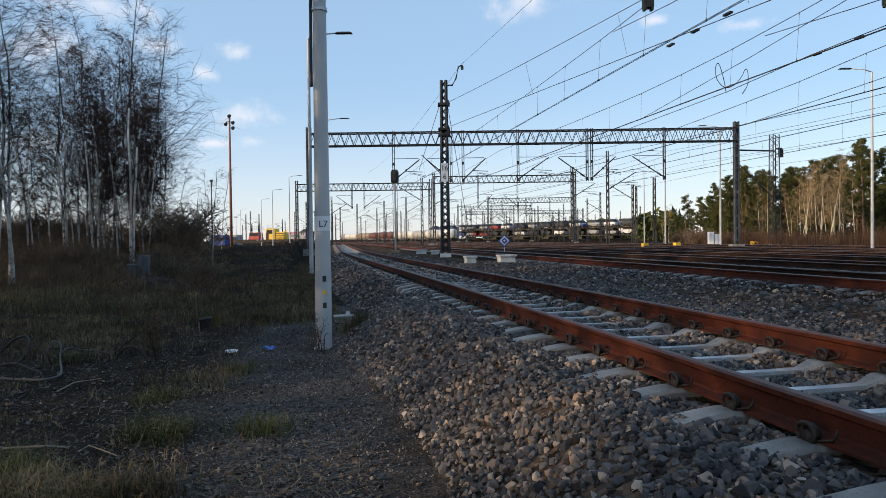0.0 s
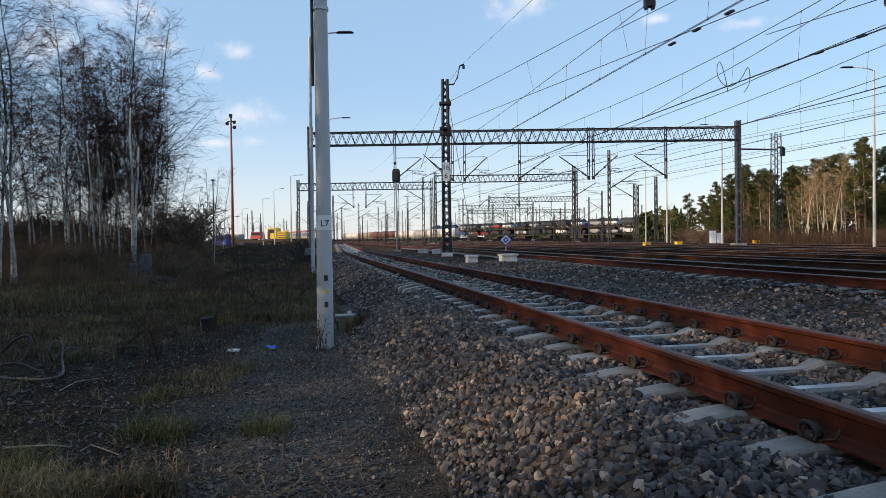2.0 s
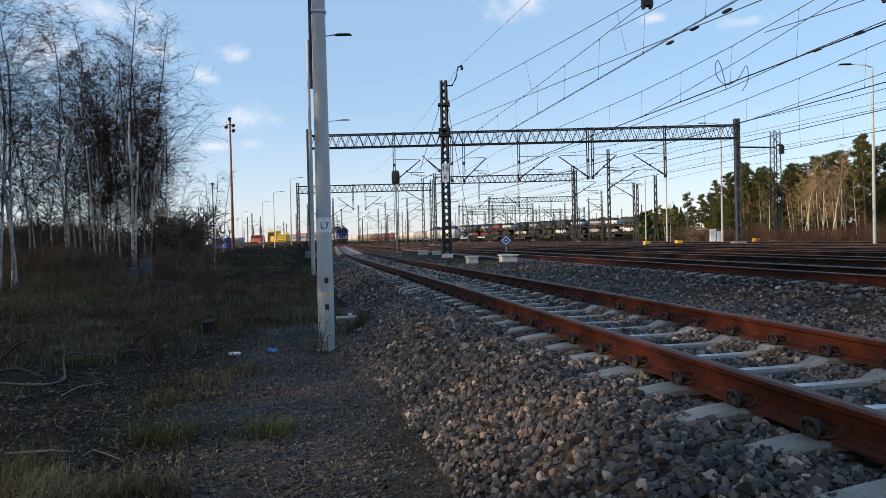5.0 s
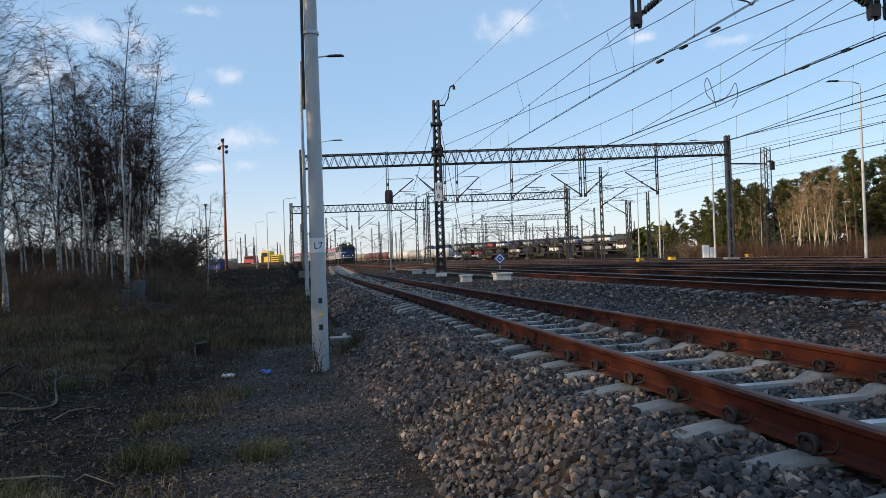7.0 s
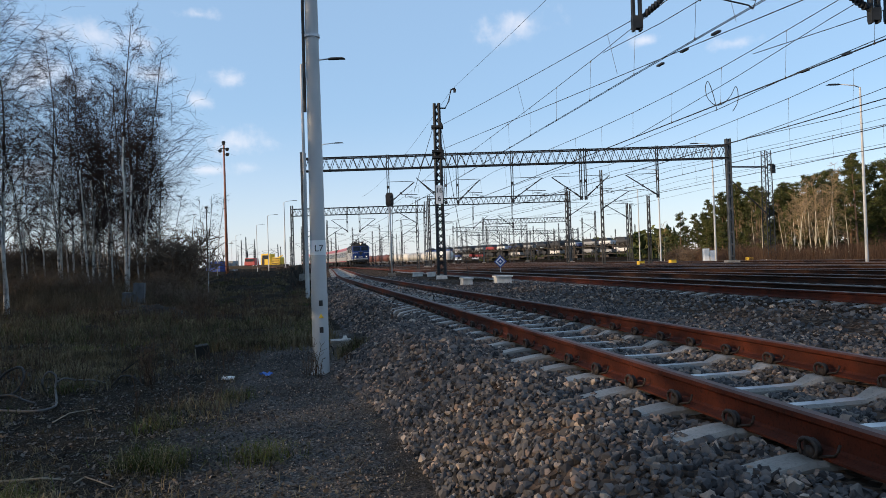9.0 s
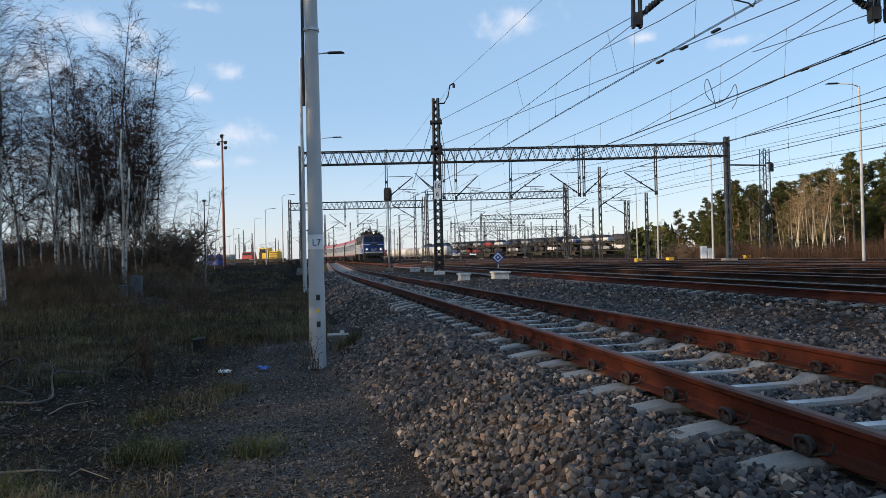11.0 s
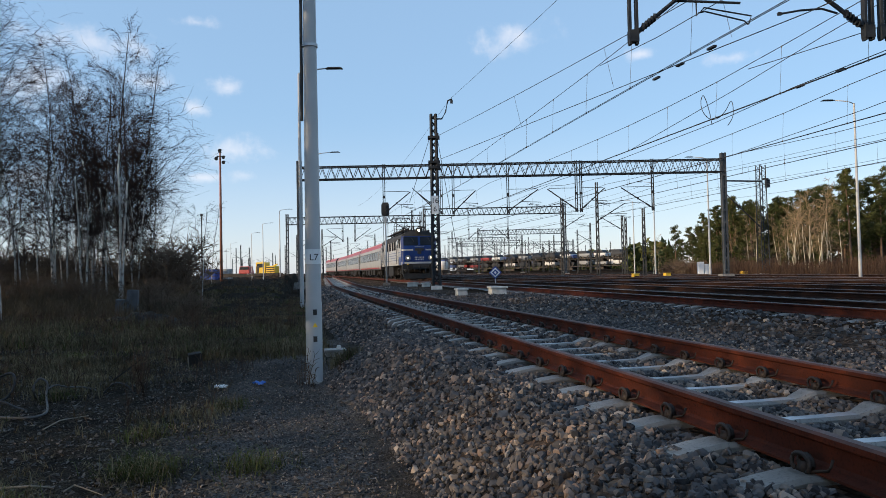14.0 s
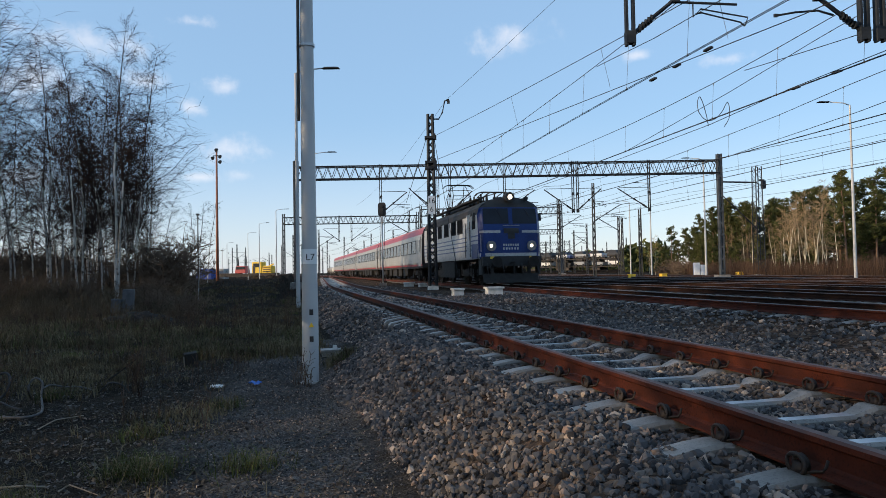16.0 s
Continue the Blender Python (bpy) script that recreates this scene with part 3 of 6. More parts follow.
def build_masts():
    first = street_lamp(-1.74, 9.73, -0.58, 9.8, r=0.111)
    # hatch, marks, plate and a cable down the side
    hatch = part("hatch", Mesh().path([(0, 0, 0.52), (0, 0, 1.12)], [0.112, 0.111], 20, False), POLE_GREY, first, smooth=True)
    for z in (0.63, 0.99):
        part("lock", Mesh().box((0.035, -0.104, z), (0.05, 0.02, 0.075)), BLACK, hatch, "black lock")
    part("warning_mark", Mesh().extrude([(-0.035, 0), (0.035, 0), (0, 0.06)], (0.035, -0.115, 0.79), (0.035, -0.102, 0.79)), YELLOW, hatch, "yellow warning triangle")
    plate = part("pole_plate", Mesh().path([(0, 0, 1.64), (0, 0, 1.84)], 0.1085, 20, False), WHITE, first, "white band with black figures", smooth=True)
    text("L7", 0.125, pose(0.03, -0.1085, 1.69, 90), BLACK, plate)
    part("cable", Mesh().path([(-0.12, -0.02, 3.6), (-0.112, -0.02, 5.5), (-0.1, -0.02, 7.5)], 0.022, 8), BLACK, first, "black cable strapped to the pole")
    part("strap", Mesh().path([(0, 0, 4.62), (0, 0, 4.66)], 0.108, 16), GALV, first)
    part("base_collar", Mesh().path([(0, 0, 0), (0, 0, 0.03), (0, 0, 0.05)], [0.16, 0.16, 0.12], 18), CONCRETE, first)
    # low cable box beside the pole
    box = thing("cable_box", "small pale concrete cable box beside the pole", "cable box", pose(-2.02, 13.0, -0.56, 0, 0, 12) @ Matrix.Scale(0.7, 4))
    part("lid", Mesh().box((0.1, 0, 0.12), (0.55, 0.5, 0.08)), CONCRETE, box, bevel=0.01)
    part("case", Mesh().box((0.1, 0, 0.04), (0.48, 0.44, 0.1)), CONCRETE, box)
    part("cap", Mesh().box((0.2, 0.05, 0.2), (0.14, 0.12, 0.1), taper=0.6), WHITE_CONC, box)
    street_lamp(-5.85, 30.0, -0.5, 9.9)
    street_lamp(-9.35, 54.0, -0.3, 10.2)
    for px, d in ((500, 99), (470, 125), (450, 153), (413, 200), (405, 240)):
        street_lamp((px - 784) / 1263 * d, d, -0.2, 9.9)
    for px, d in ((1527, 40), (1261, 60), (1164, 77), (1127, 98)):
        street_lamp((px - 784) / 1263 * d, d, -0.2, 10.1, toward=-1)
    lattice_mast("catenary_mast", -0.24, 37.5, 9.25, 0.36, 0.24, DARK_STEEL, "tall grey lattice mast with number plate on concrete foot")
    mast = [o for o in scene.objects if o.name == "catenary_mast"][0]
    part("top_bracket", Mesh().path([(0.1, 0, 9.0), (0.45, 0, 9.0), (0.65, 0, 9.35), (0.78, 0, 9.95), (1.0, 0, 10.05)], 0.045, 6).box((0.98, 0, 9.9), (0.14, 0.14, 0.16)), DARK_STEEL, mast)
    for z in (8.0, 6.7, 6.4):
        part("clamp", Mesh().box((0, 0, z), (0.62, 0.6, 0.12)).box((0.2, -0.35, z), (0.12, 0.3, 0.3)), DARK_STEEL, mast)
    plate = part("number_plate", Mesh().box((0, -0.34, 4.42), (0.36, 0.02, 0.95)), WHITE, mast, "white plate with black figures")
    part("strut", Mesh().tube((-1.2, 0.2, 5.4), (0, 0.2, 4.2), 0.025), DARK_STEEL, mast)
    part("guy", Mesh().tube((0.2, -0.1, 7.9), (1.35, -2.5, 0.1), 0.015), DARK_STEEL, mast)
    part("guy", Mesh().tube((-0.1, 0.2, 8.4), (-1.5, 4.0, 5.0), 0.015), DARK_STEEL, mast)
    for n, z in (("16", 4.52), ("6", 4.08)):
        text(n, 0.38, pose(0, -0.356, z, 90), BLACK, plate)
    portal(-10.6, 21.6, 54.0, 8.95, 0.95, (-4.2, 0.15, 1.05, 5.2, 10.4, 10.75, 16.2), (2.0, -1.9, 1.7, 2.3, -2.2, 1.8, -2.4),
           "dark steel lattice portal spanning the tracks")
    portal(-21.0, -2.6, 98.0, 8.6, 0.95, (-13.4, -11.7), (-2.2, 2.2), "dark steel lattice portal spanning the far tracks")
    portal(-2.2, 17.5, 100.0, 9.6, 0.95, (4.0, 9.5), (2.0, -2.0), "dark steel lattice portal spanning the far tracks")
    portal(-6.0, 30.0, 14.4, 8.9, 0.95, (4.02, 8.82, 9.15), (2.0, -2.0, 2.4), "dark steel lattice portal overhead", legs=(False, True), low=5.6)


build_masts()


def smooth_line(pts, n=5):
    """A rounded curve through the points."""
    out = []
    for i in range(len(pts) - 1):
        a, b, c, d = pts[max(i - 1, 0)], pts[i], pts[i + 1], pts[min(i + 2, len(pts) - 1)]
        for k in range(n):
            t = k / n
            out.append(0.5 * ((2 * b) + (c - a) * t + (2 * a - 5 * b + 4 * c - d) * t * t + (3 * b - a - 3 * c + d) * t ** 3))
    return out + [pts[-1]]


def build_wires():
    """Carrier and contact wires of each electrified track, tied by droppers."""
    # height of the contact wire, and of the carrier at distances along the span between the two nearest portals
    near = {10.05: (6.22, ((14.4, 7.95), (20, 7.72), (25, 7.55), (30, 7.45), (36, 7.35), (42, 7.26), (48, 7.35), (54, 7.7))),
            14.5: (5.98, ((14.4, 7.85), (20, 7.45), (24, 7.22), (26.4, 7.13), (31, 7.07), (36, 7.1), (42, 7.2), (54, 7.5))),
            19.0: (5.69, ((14.4, 7.5), (24, 7.03), (28, 6.75), (37, 6.4), (44, 6.5), (54, 7.0))),
            23.5: (5.75, ((14.4, 6.7), (30, 6.56), (38, 6.85), (54, 7.2))),
            28.0: (5.7, ((14.4, 7.2), (34, 6.75), (54, 7.2)))}
    for L, (low, curve) in near.items():
        t = thing("overhead_line", "dark contact and carrier wires with thin droppers", "overhead line", group="overhead lines")
        stops = [-35.0, 14.4, 54.0, 99.0, 150.0, 215.0]
        con, car = [], []
        for a, b in zip(stops, stops[1:]):
            for k in range(13):
                f = k / 12
                y = a + (b - a) * f
                st = 0.15 * math.cos(math.pi * stops.index(a) + math.pi * f)
                high = float(np.interp(y, [c[0] for c in curve], [c[1] for c in curve])) if a == 14.4 else low + 1.05 + 0.45 * (2 * f - 1) ** 2
                p, q = yard(L + st, y, low), yard(L + st * 0.3, y, high)
                if k < 12:
                    con.append(p), car.append(q)
                if 0 < k < 12 and y < 75:
                    part("dropper", Mesh().path([p - Vector((0, 0, 0.03)), p + Vector((0, 0, 0.05)), p + Vector((0, 0, 0.07)), q - Vector((0, 0, 0.06)), q - Vector((0, 0, 0.05)), q + Vector((0, 0, 0.02))],
                                                [0.016, 0.016, 0.005, 0.005, 0.016, 0.016], 4), WIRE, t)
        for s in (-0.03, 0.03):
            part("contact_wire", Mesh().path([p + Vector((s, 0, 0)) for p in con], 0.011, 4), WIRE, t)
        part("carrier_wire", Mesh().path(car, 0.013, 4), WIRE, t)
    # wires that run out to the lattice mast, and the feeder along it
    def sag(a, b, drop, n=14):
        a, b = Vector(a), Vector(b)
        return [a.lerp(b, i / n) - Vector((0, 0, drop * 4 * (i / n) * (1 - i / n))) for i in range(n + 1)]
    t = thing("anchor_wires", "dark wires tied off at the lattice mast", "overhead line", group="overhead lines")
    upper, lower = sag((0.0, 37.4, 8.05), (6.96, 14.4, 7.3), 0.08), sag((0.1, 37.4, 6.8), (7.6, 14.4, 6.05), 0.0)
    part("carrier_wire", Mesh().path(upper, 0.012, 4), WIRE, t)
    part("contact_wire", Mesh().path(lower, 0.012, 4), WIRE, t)
    part("carrier_wire", Mesh().path(sag(upper[-1], (16.6, -18, 7.3), 0.5), 0.012, 4), WIRE, t)
    part("contact_wire", Mesh().path(sag(lower[-1], (17.2, -18, 6.0), 0.0), 0.012, 4), WIRE, t)
    part("feeder_wire", Mesh().path(sag((0.72, 37.5, 10.05), (8.3, 0, 8.7), 0.15), 0.009, 4), WIRE, t)
    part("feeder_wire", Mesh().path(sag((0.65, 37.5, 10.0), (-10.5, 92, 9.5), 0.8), 0.009, 4), WIRE, t)
    for k in (6, 10, 13):
        part("dropper", Mesh().path([upper[k], Vector((upper[k].x + 0.25, upper[k].y, lower[k].z))], 0.006, 3), WIRE, t)
    # wires that cross over from one track to the next
    for pts in (((5.4, 23.4, 7.6), (6.1, 19.5, 7.25), (6.95, 14.4, 6.95), (13.4, -18, 6.9)), ((8.3, 30.5, 5.98), (9.8, 23.4, 6.69), (10.6, 19.3, 7.14), (11.6, 14.4, 7.6), (18, -18, 7.6)),
                ((4.5, 46, 5.6), (8.0, 32.4, 5.74), (9.6, 24.6, 5.86), (10.4, 20.7, 6.07), (11.6, 14.4, 6.16), (18, -18, 6.1)), ((10.0, 22.7, 7.2), (10.7, 19.1, 6.88), (11.6, 14.4, 6.5), (18, -18, 6.3)),
                ((12.8, 31.0, 5.7), (14.3, 23.7, 6.04), (16.1, 14.4, 6.7), (22, -18, 7.0))):
        part("crossing_wire", Mesh().path(pts, 0.012, 4), WIRE, t)
    for x, y, z in ((6.2, 20.0, 6.24), (6.4, 18.6, 6.22), (6.7, 17.2, 6.22), (10.45, 20.4, 6.03), (10.75, 18.8, 6.04)):
        part("wire_clamp", Mesh().box((x, y, z), (0.09, 0.3, 0.05), rz=TURN), WIRE, t)
    for L, z in ((33, 7.2), (35, 6.4), (37, 7.6), (31, 8.2)):
        part("line_wire", Mesh().path(sag(yard(L, 120, z), yard(L, 62, z), 0.4) + sag(yard(L, 62, z), yard(L, 5, z), 0.5), 0.010, 4), WIRE, t)
    # a slack loop of jumper cable
    c = yard(15.1, 24.8, 6.45)
    loop = [c + Vector((dx, 0, dz)) for dx, dz in ((-0.55, -0.62), (-0.62, -0.2), (-0.74, 0.25), (-0.84, 0.42), (-0.92, 0.2), (-0.86, -0.15), (-0.6, -0.42), (-0.3, -0.36), (-0.05, -0.1), (0.12, 0.2), (0.2, 0.05), (0.18, -0.35), (0.0, -0.65))]
    part("jumper_loop", Mesh().path(smooth_line(loop), 0.013, 5), WIRE, t, "slack loop of jumper cable")


build_wires()


def build_signal():
    t = thing("railway_signal", "black signal head on a grey post", "railway signal", pose(-4.05, 53, -0.05))
    part("post", Mesh().tube((0, 0, 0), (0, 0, 5.0), 0.07, 0.06, 10), POLE_GREY, t, smooth=True)
    part("signal_head", Mesh().extrude([(-0.2, -0.5), (0.2, -0.5), (0.29, -0.35), (0.29, 0.35), (0.2, 0.53), (-0.2, 0.53), (-0.29, 0.35), (-0.29, -0.35)], (0, -0.1, 5.6), (0, 0.1, 5.6)), BLACK, t)
    for z in (5.35, 5.6, 5.85):
        part("hood", Mesh().tube((0, -0.1, z), (0, -0.28, z), 0.1, n=10), BLACK, t)
    part("cabinet", Mesh().box((0, -0.05, 4.85), (0.2, 0.2, 0.4)), POLE_GREY, t, "pale box under the head")
    part("base", Mesh().box((0, 0, 0.06), (0.5, 0.5, 0.2)), CONCRETE, t)
    part("ladder", Mesh().tube((-0.16, 0.12, 0.1), (-0.16, 0.12, 5.0), 0.02).tube((0.16, 0.12, 0.1), (0.16, 0.12, 5.0), 0.02), DARK_STEEL, t)


build_signal()


# ---- trees and plants ----
def strip(m, pts, w0, w1, n=3):
    k = len(pts) - 1
    m.path(pts, [w0 + (w1 - w0) * i / k for i in range(k + 1)], n, caps=False)


def ribbon(m, pts, w):
    """A flat twig."""
    a = Vector((pts[-1] - pts[0])).cross(Vector((0.31, 0.95, 0.1))).normalized()
    k = len(pts) - 1
    vs = []
    for i, p in enumerate(pts):
        s = a * (w * (1 - 0.6 * i / k))
        vs += [p - s, p + s]
    m.add(vs, [(2 * i, 2 * i + 1, 2 * i + 3, 2 * i + 2) for i in range(k)])


def wander(r, p, d, length, segs, bend, lift):
    pts, d = [Vector(p)], Vector(d).normalized()
    for _ in range(segs):
        d = (d + Vector((r.gauss(0, bend), r.gauss(0, bend), r.gauss(0, bend) + lift))).normalized()
        pts.append(pts[-1] + d * length / segs)
    return pts


def birch_meshes(seed, h, dense=1.0, spread=1.0, thick=1.0):
    """Bare birch: slender white trunk; rising limbs, forked boughs and a haze of fine drooping twigs."""
    r = random.Random(seed)
    trunk, crown = Mesh(), Mesh()
    stems = [wander(r, (0, 0, -0.15), (r.gauss(0, 0.03), r.gauss(0, 0.03), 1), h * 0.95, 10, 0.045, 0.09)]
    if r.random() < 0.5:
        stems.append(wander(r, (0.1, 0.05, -0.15), (r.gauss(0, 0.09), r.gauss(0, 0.09), 1), h * 0.8, 9, 0.05, 0.1))
    for st in stems:
        k = len(st) - 1
        r0 = 0.0046 * h
        radii = [r0 * (1 - 0.93 * i / k) + 0.006 for i in range(k + 1)]
        cut = int(0.62 * k)
        trunk.path(st[:cut + 1], radii[:cut + 1], 7, caps=False)          # white below, dark thin wood above
        crown.path(st[cut:], radii[cut:], 6, caps=False)
        limbs = int(38 * dense)
        for b in range(limbs):
            f = 0.24 + 0.75 * (b + r.random()) / limbs
            i = min(int(f * k), k - 1)
            p = st[i].lerp(st[i + 1], f * k - i)
            a = r.uniform(0, 2 * math.pi)
            ln = h * (0.07 + 0.17 * math.sin(math.pi * min(1, 0.25 + 0.75 * f))) * r.uniform(0.45, 1.2) * spread
            limb = wander(r, p, (math.cos(a), math.sin(a), r.uniform(0.5, 1.4)), ln, 5, 0.14, 0.03)
            strip(crown, limb, 0.0015 * h * (1.2 - f), 0.005 * thick)
            for c in range(int(7 * dense) + 2):
                g = r.uniform(0.15, 1.0)
                j = min(int(g * 5), 4)
                q = limb[j].lerp(limb[j + 1], g * 5 - j)
                d = (limb[j + 1] - limb[j]).normalized() + Vector((r.gauss(0, 0.6), r.gauss(0, 0.6), r.gauss(0.0, 0.4)))
                bl = max(0.4, ln * r.uniform(0.25, 0.55))
                bough = wander(r, q, d, bl, 3, 0.25, -0.06)
                ribbon(crown, bough, 0.008 * thick)
                for e in range(5):
                    w = bough[r.randint(0, 3)]
                    ribbon(crown, wander(r, w, d * 0.7 + Vector((r.gauss(0, 0.65), r.gauss(0, 0.65), r.gauss(-0.1, 0.45))), bl * r.uniform(0.35, 0.8), 2, 0.22, -0.15), 0.0052 * thick)
    return trunk.done("trunk", True), crown.done("crown")


def bush_meshes(seed, h, n=40):
    r = random.Random(seed)
    crown = Mesh()
    for _ in range(n):
        a = r.uniform(0, 2 * math.pi)
        st = wander(r, (r.gauss(0, 0.2), r.gauss(0, 0.2), 0), (0.55 * math.cos(a), 0.55 * math.sin(a), 1), h * r.uniform(0.6, 1.05), 5, 0.12, 0.0)
        strip(crown, st, 0.014, 0.004)
        for _ in range(11):
            g = r.randint(1, 5)
            d = Vector((r.gauss(0, 0.6), r.gauss(0, 0.6), r.uniform(0.1, 0.9)))
            tw = wander(r, st[g], d, h * r.uniform(0.15, 0.35), 3, 0.2, 0.0)
            ribbon(crown, tw, 0.008)
            for _ in range(3):
                ribbon(crown, wander(r, tw[r.randint(0, 3)], d + Vector((r.gauss(0, 0.7), r.gauss(0, 0.7), r.gauss(0, 0.4))), h * 0.12, 1, 0.2, 0), 0.006)
    return crown.done("crown")


def pine_meshes(seed, h, low=0.25):
    """Pine: straight red-brown trunk, whorls of limbs set with tufts of needle blades."""
    r = random.Random(seed)
    trunk, crown = Mesh(), Mesh()
    st = wander(r, (0, 0, -0.15), (0, 0, 1), h, 8, 0.015, 0.1)
    trunk.path(st, [0.012 * h * (1 - 0.9 * i / 8) + 0.01 for i in range(9)], 7, caps=False)
    n = int(h * 4.2)
    for b in range(n):
        f = low + (1 - low) * (b + r.random()) / n
        i = min(int(f * 8), 7)
        p = st[i].lerp(st[i + 1], f * 8 - i)
        a = r.uniform(0, 2 * math.pi)
        ln = h * (0.05 + 0.26 * (1 - f) ** 0.75) * r.uniform(0.55, 1.15)
        limb = wander(r, p, (math.cos(a), math.sin(a), r.uniform(0.0, 0.5)), ln, 3, 0.1, 0.06)
        strip(trunk, limb, 0.02, 0.006)
        for c in range(9 + int(ln * 6)):
            g = r.uniform(0.25, 1.0)
            j = min(int(g * 3), 2)
            q = limb[j].lerp(limb[j + 1], g * 3 - j) + Vector((r.gauss(0, 0.16), r.gauss(0, 0.16), r.gauss(0.04, 0.1)))
            for e in range(10):
                d = Vector((r.gauss(0, 1), r.gauss(0, 1), r.gauss(0.45, 0.6))).normalized()
                s = d.cross(Vector((r.gauss(0, 1), r.gauss(0, 1), r.gauss(0, 1)))).normalized() * r.uniform(0.018, 0.042)
                t = q + d * r.uniform(0.2, 0.42)
                crown.add([q - s, q + s, t + s * 0.4, t - s * 0.4], [(0, 1, 2, 3)])
    return trunk.done("trunk", True), crown.done("crown")


def plant_tree(name, trunk, crown, mats, label, category, x, y, turn, scale, group):
    z = ground_z(x, y)[0]
    t = thing(name, label, category, Matrix.LocRotScale((x, y, z), Euler((0, 0, radians(turn))), (scale, scale, scale)), group)
    if trunk:
        part("trunk", trunk, mats[0], t)
    part("crown", crown, mats[1], t)
    return t


def bear(px, d):
    """The plan place at a bearing and a depth."""
    return (px - 784) / 1263 * d, d


def build_trees():
    r = random.Random(11)
    birches = [birch_meshes(s, h, de, sp) for s, h, de, sp in ((1, 13.0, 0.95, 0.95), (2, 12.0, 0.9, 0.85), (3, 13.5, 0.92, 1.0), (4, 10.5, 0.85, 0.85), (5, 11.5, 0.9, 0.8))]
    def birch(x, y, v=None, s=1.0):
        v = r.randrange(5) if v is None else v
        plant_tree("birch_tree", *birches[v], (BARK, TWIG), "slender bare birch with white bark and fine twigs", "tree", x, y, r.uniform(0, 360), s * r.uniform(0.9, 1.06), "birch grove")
    for px, d, v, s in ((6, 25, 2, 1.0), (-30, 25, 0, 1.05), (105, 33, 0, 1.0), (75, 36, 3, 0.95), (128, 38, 1, 1.02), (150, 32, 4, 0.98), (172, 35, 2, 0.97), (196, 33, 1, 0.93),
                        (214, 31, 0, 0.95), (232, 36, 2, 1.0), (205, 40, 3, 1.0), (246, 33, 4, 0.92), (262, 35, 2, 0.8), 
                        (140, 45, 2, 1.0), (180, 44, 0, 1.0), (225, 43, 1, 0.95), (275, 40, 3, 0.75), (60, 41, 4, 1.0), (30, 38, 1, 1.0), (5, 45, 2, 1.0), (45, 35, 3, 0.9), (118, 35, 3, 0.9),
                        (295, 37, 3, 0.55), (240, 46, 0, 0.95)):
        birch(*bear(px, d), v, s)
    for _ in range(9):
        birch(*bear(r.uniform(90, 285), r.uniform(36, 50)), r.choice((1, 3, 4)), r.uniform(0.5, 0.85))
    # the grove goes on beside the camera
    shade = [birch_meshes(s, 12.5, 0.5, 1.1, 3.0) for s in (61, 62)]
    lanes = ((0.8, 4.1, 0.75), (-1.1, 8.9, 0.4))       # gaps through which the low sun reaches the stones
    def out_of_the_way(x, y):
        if any(abs((x - lx) * TO_SUN.y - (y - ly) * TO_SUN.x) < w * 0.97 for lx, ly, w in lanes):
            return
        plant_tree("birch_tree", *shade[r.randrange(2)], (BARK, TWIG), "slender bare birch with white bark and fine twigs", "tree", x, y, r.uniform(0, 360), r.uniform(0.85, 1.05), "birch grove")
    for _ in range(44):
        y = r.uniform(2, 30)
        out_of_the_way(-0.66 * y - r.uniform(7, 24), y)
    for _ in range(30):
        y = r.uniform(20, 40)
        out_of_the_way(-0.66 * y - r.uniform(5, 26), y)
    # and behind it, where its crowns keep the low sun off the siding
    for _ in range(112):
        x = -r.uniform(9, 46)
        out_of_the_way(x, r.uniform(-30, min(14, -1.4 * x - 6)))
    bushes = [bush_meshes(s, 1.0, 46) for s in (21, 22, 23)]
    for _ in range(30):
        px, d = r.uniform(-30, 300), r.uniform(29, 38)
        plant_tree("bare_bush", None, bushes[r.randrange(3)], (None, BRUSH), "bare brown bush under the birches", "bush", *bear(px, d), r.uniform(0, 360), r.uniform(0.8, 1.7), "undergrowth")
    for _ in range(22):
        plant_tree("bare_bush", None, bushes[r.randrange(3)], (None, BRUSH), "bare brown bush behind the birches", "bush", *bear(r.uniform(-60, 300), r.uniform(40, 60)), r.uniform(0, 360), r.uniform(1.3, 2.8), "undergrowth")
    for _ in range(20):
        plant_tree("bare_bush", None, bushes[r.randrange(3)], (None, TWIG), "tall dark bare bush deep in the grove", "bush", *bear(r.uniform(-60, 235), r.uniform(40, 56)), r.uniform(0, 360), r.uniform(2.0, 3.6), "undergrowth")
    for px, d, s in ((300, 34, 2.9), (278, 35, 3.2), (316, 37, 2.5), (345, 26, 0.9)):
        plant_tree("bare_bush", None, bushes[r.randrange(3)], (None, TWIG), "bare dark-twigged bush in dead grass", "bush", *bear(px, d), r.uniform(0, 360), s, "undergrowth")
    young = [birch_meshes(31, 6.0, 0.35, 0.8)]
    for px, d, s in ((362, 34, 0.85), (378, 52, 1.1), (352, 44, 0.9)):
        plant_tree("birch_sapling", *young[0], (BARK, TWIG), "thin leaning birch sapling", "tree", *bear(px, d), r.uniform(0, 360), s, "saplings")
    # pines and birches beyond the tracks
    pines = [pine_meshes(s, h, lo) for s, h, lo in ((41, 9.0, 0.12), (42, 11.0, 0.3), (43, 7.0, 0.08), (44, 12.0, 0.25))]
    def pine(px, d, v, s=1.0):
        plant_tree("pine_tree", *pines[v], (PINE_BARK, NEEDLE), "green pine with red-brown trunk at the yard's edge", "tree", *bear(px, d), r.uniform(0, 360), s * r.uniform(0.92, 1.08), "pine wood")
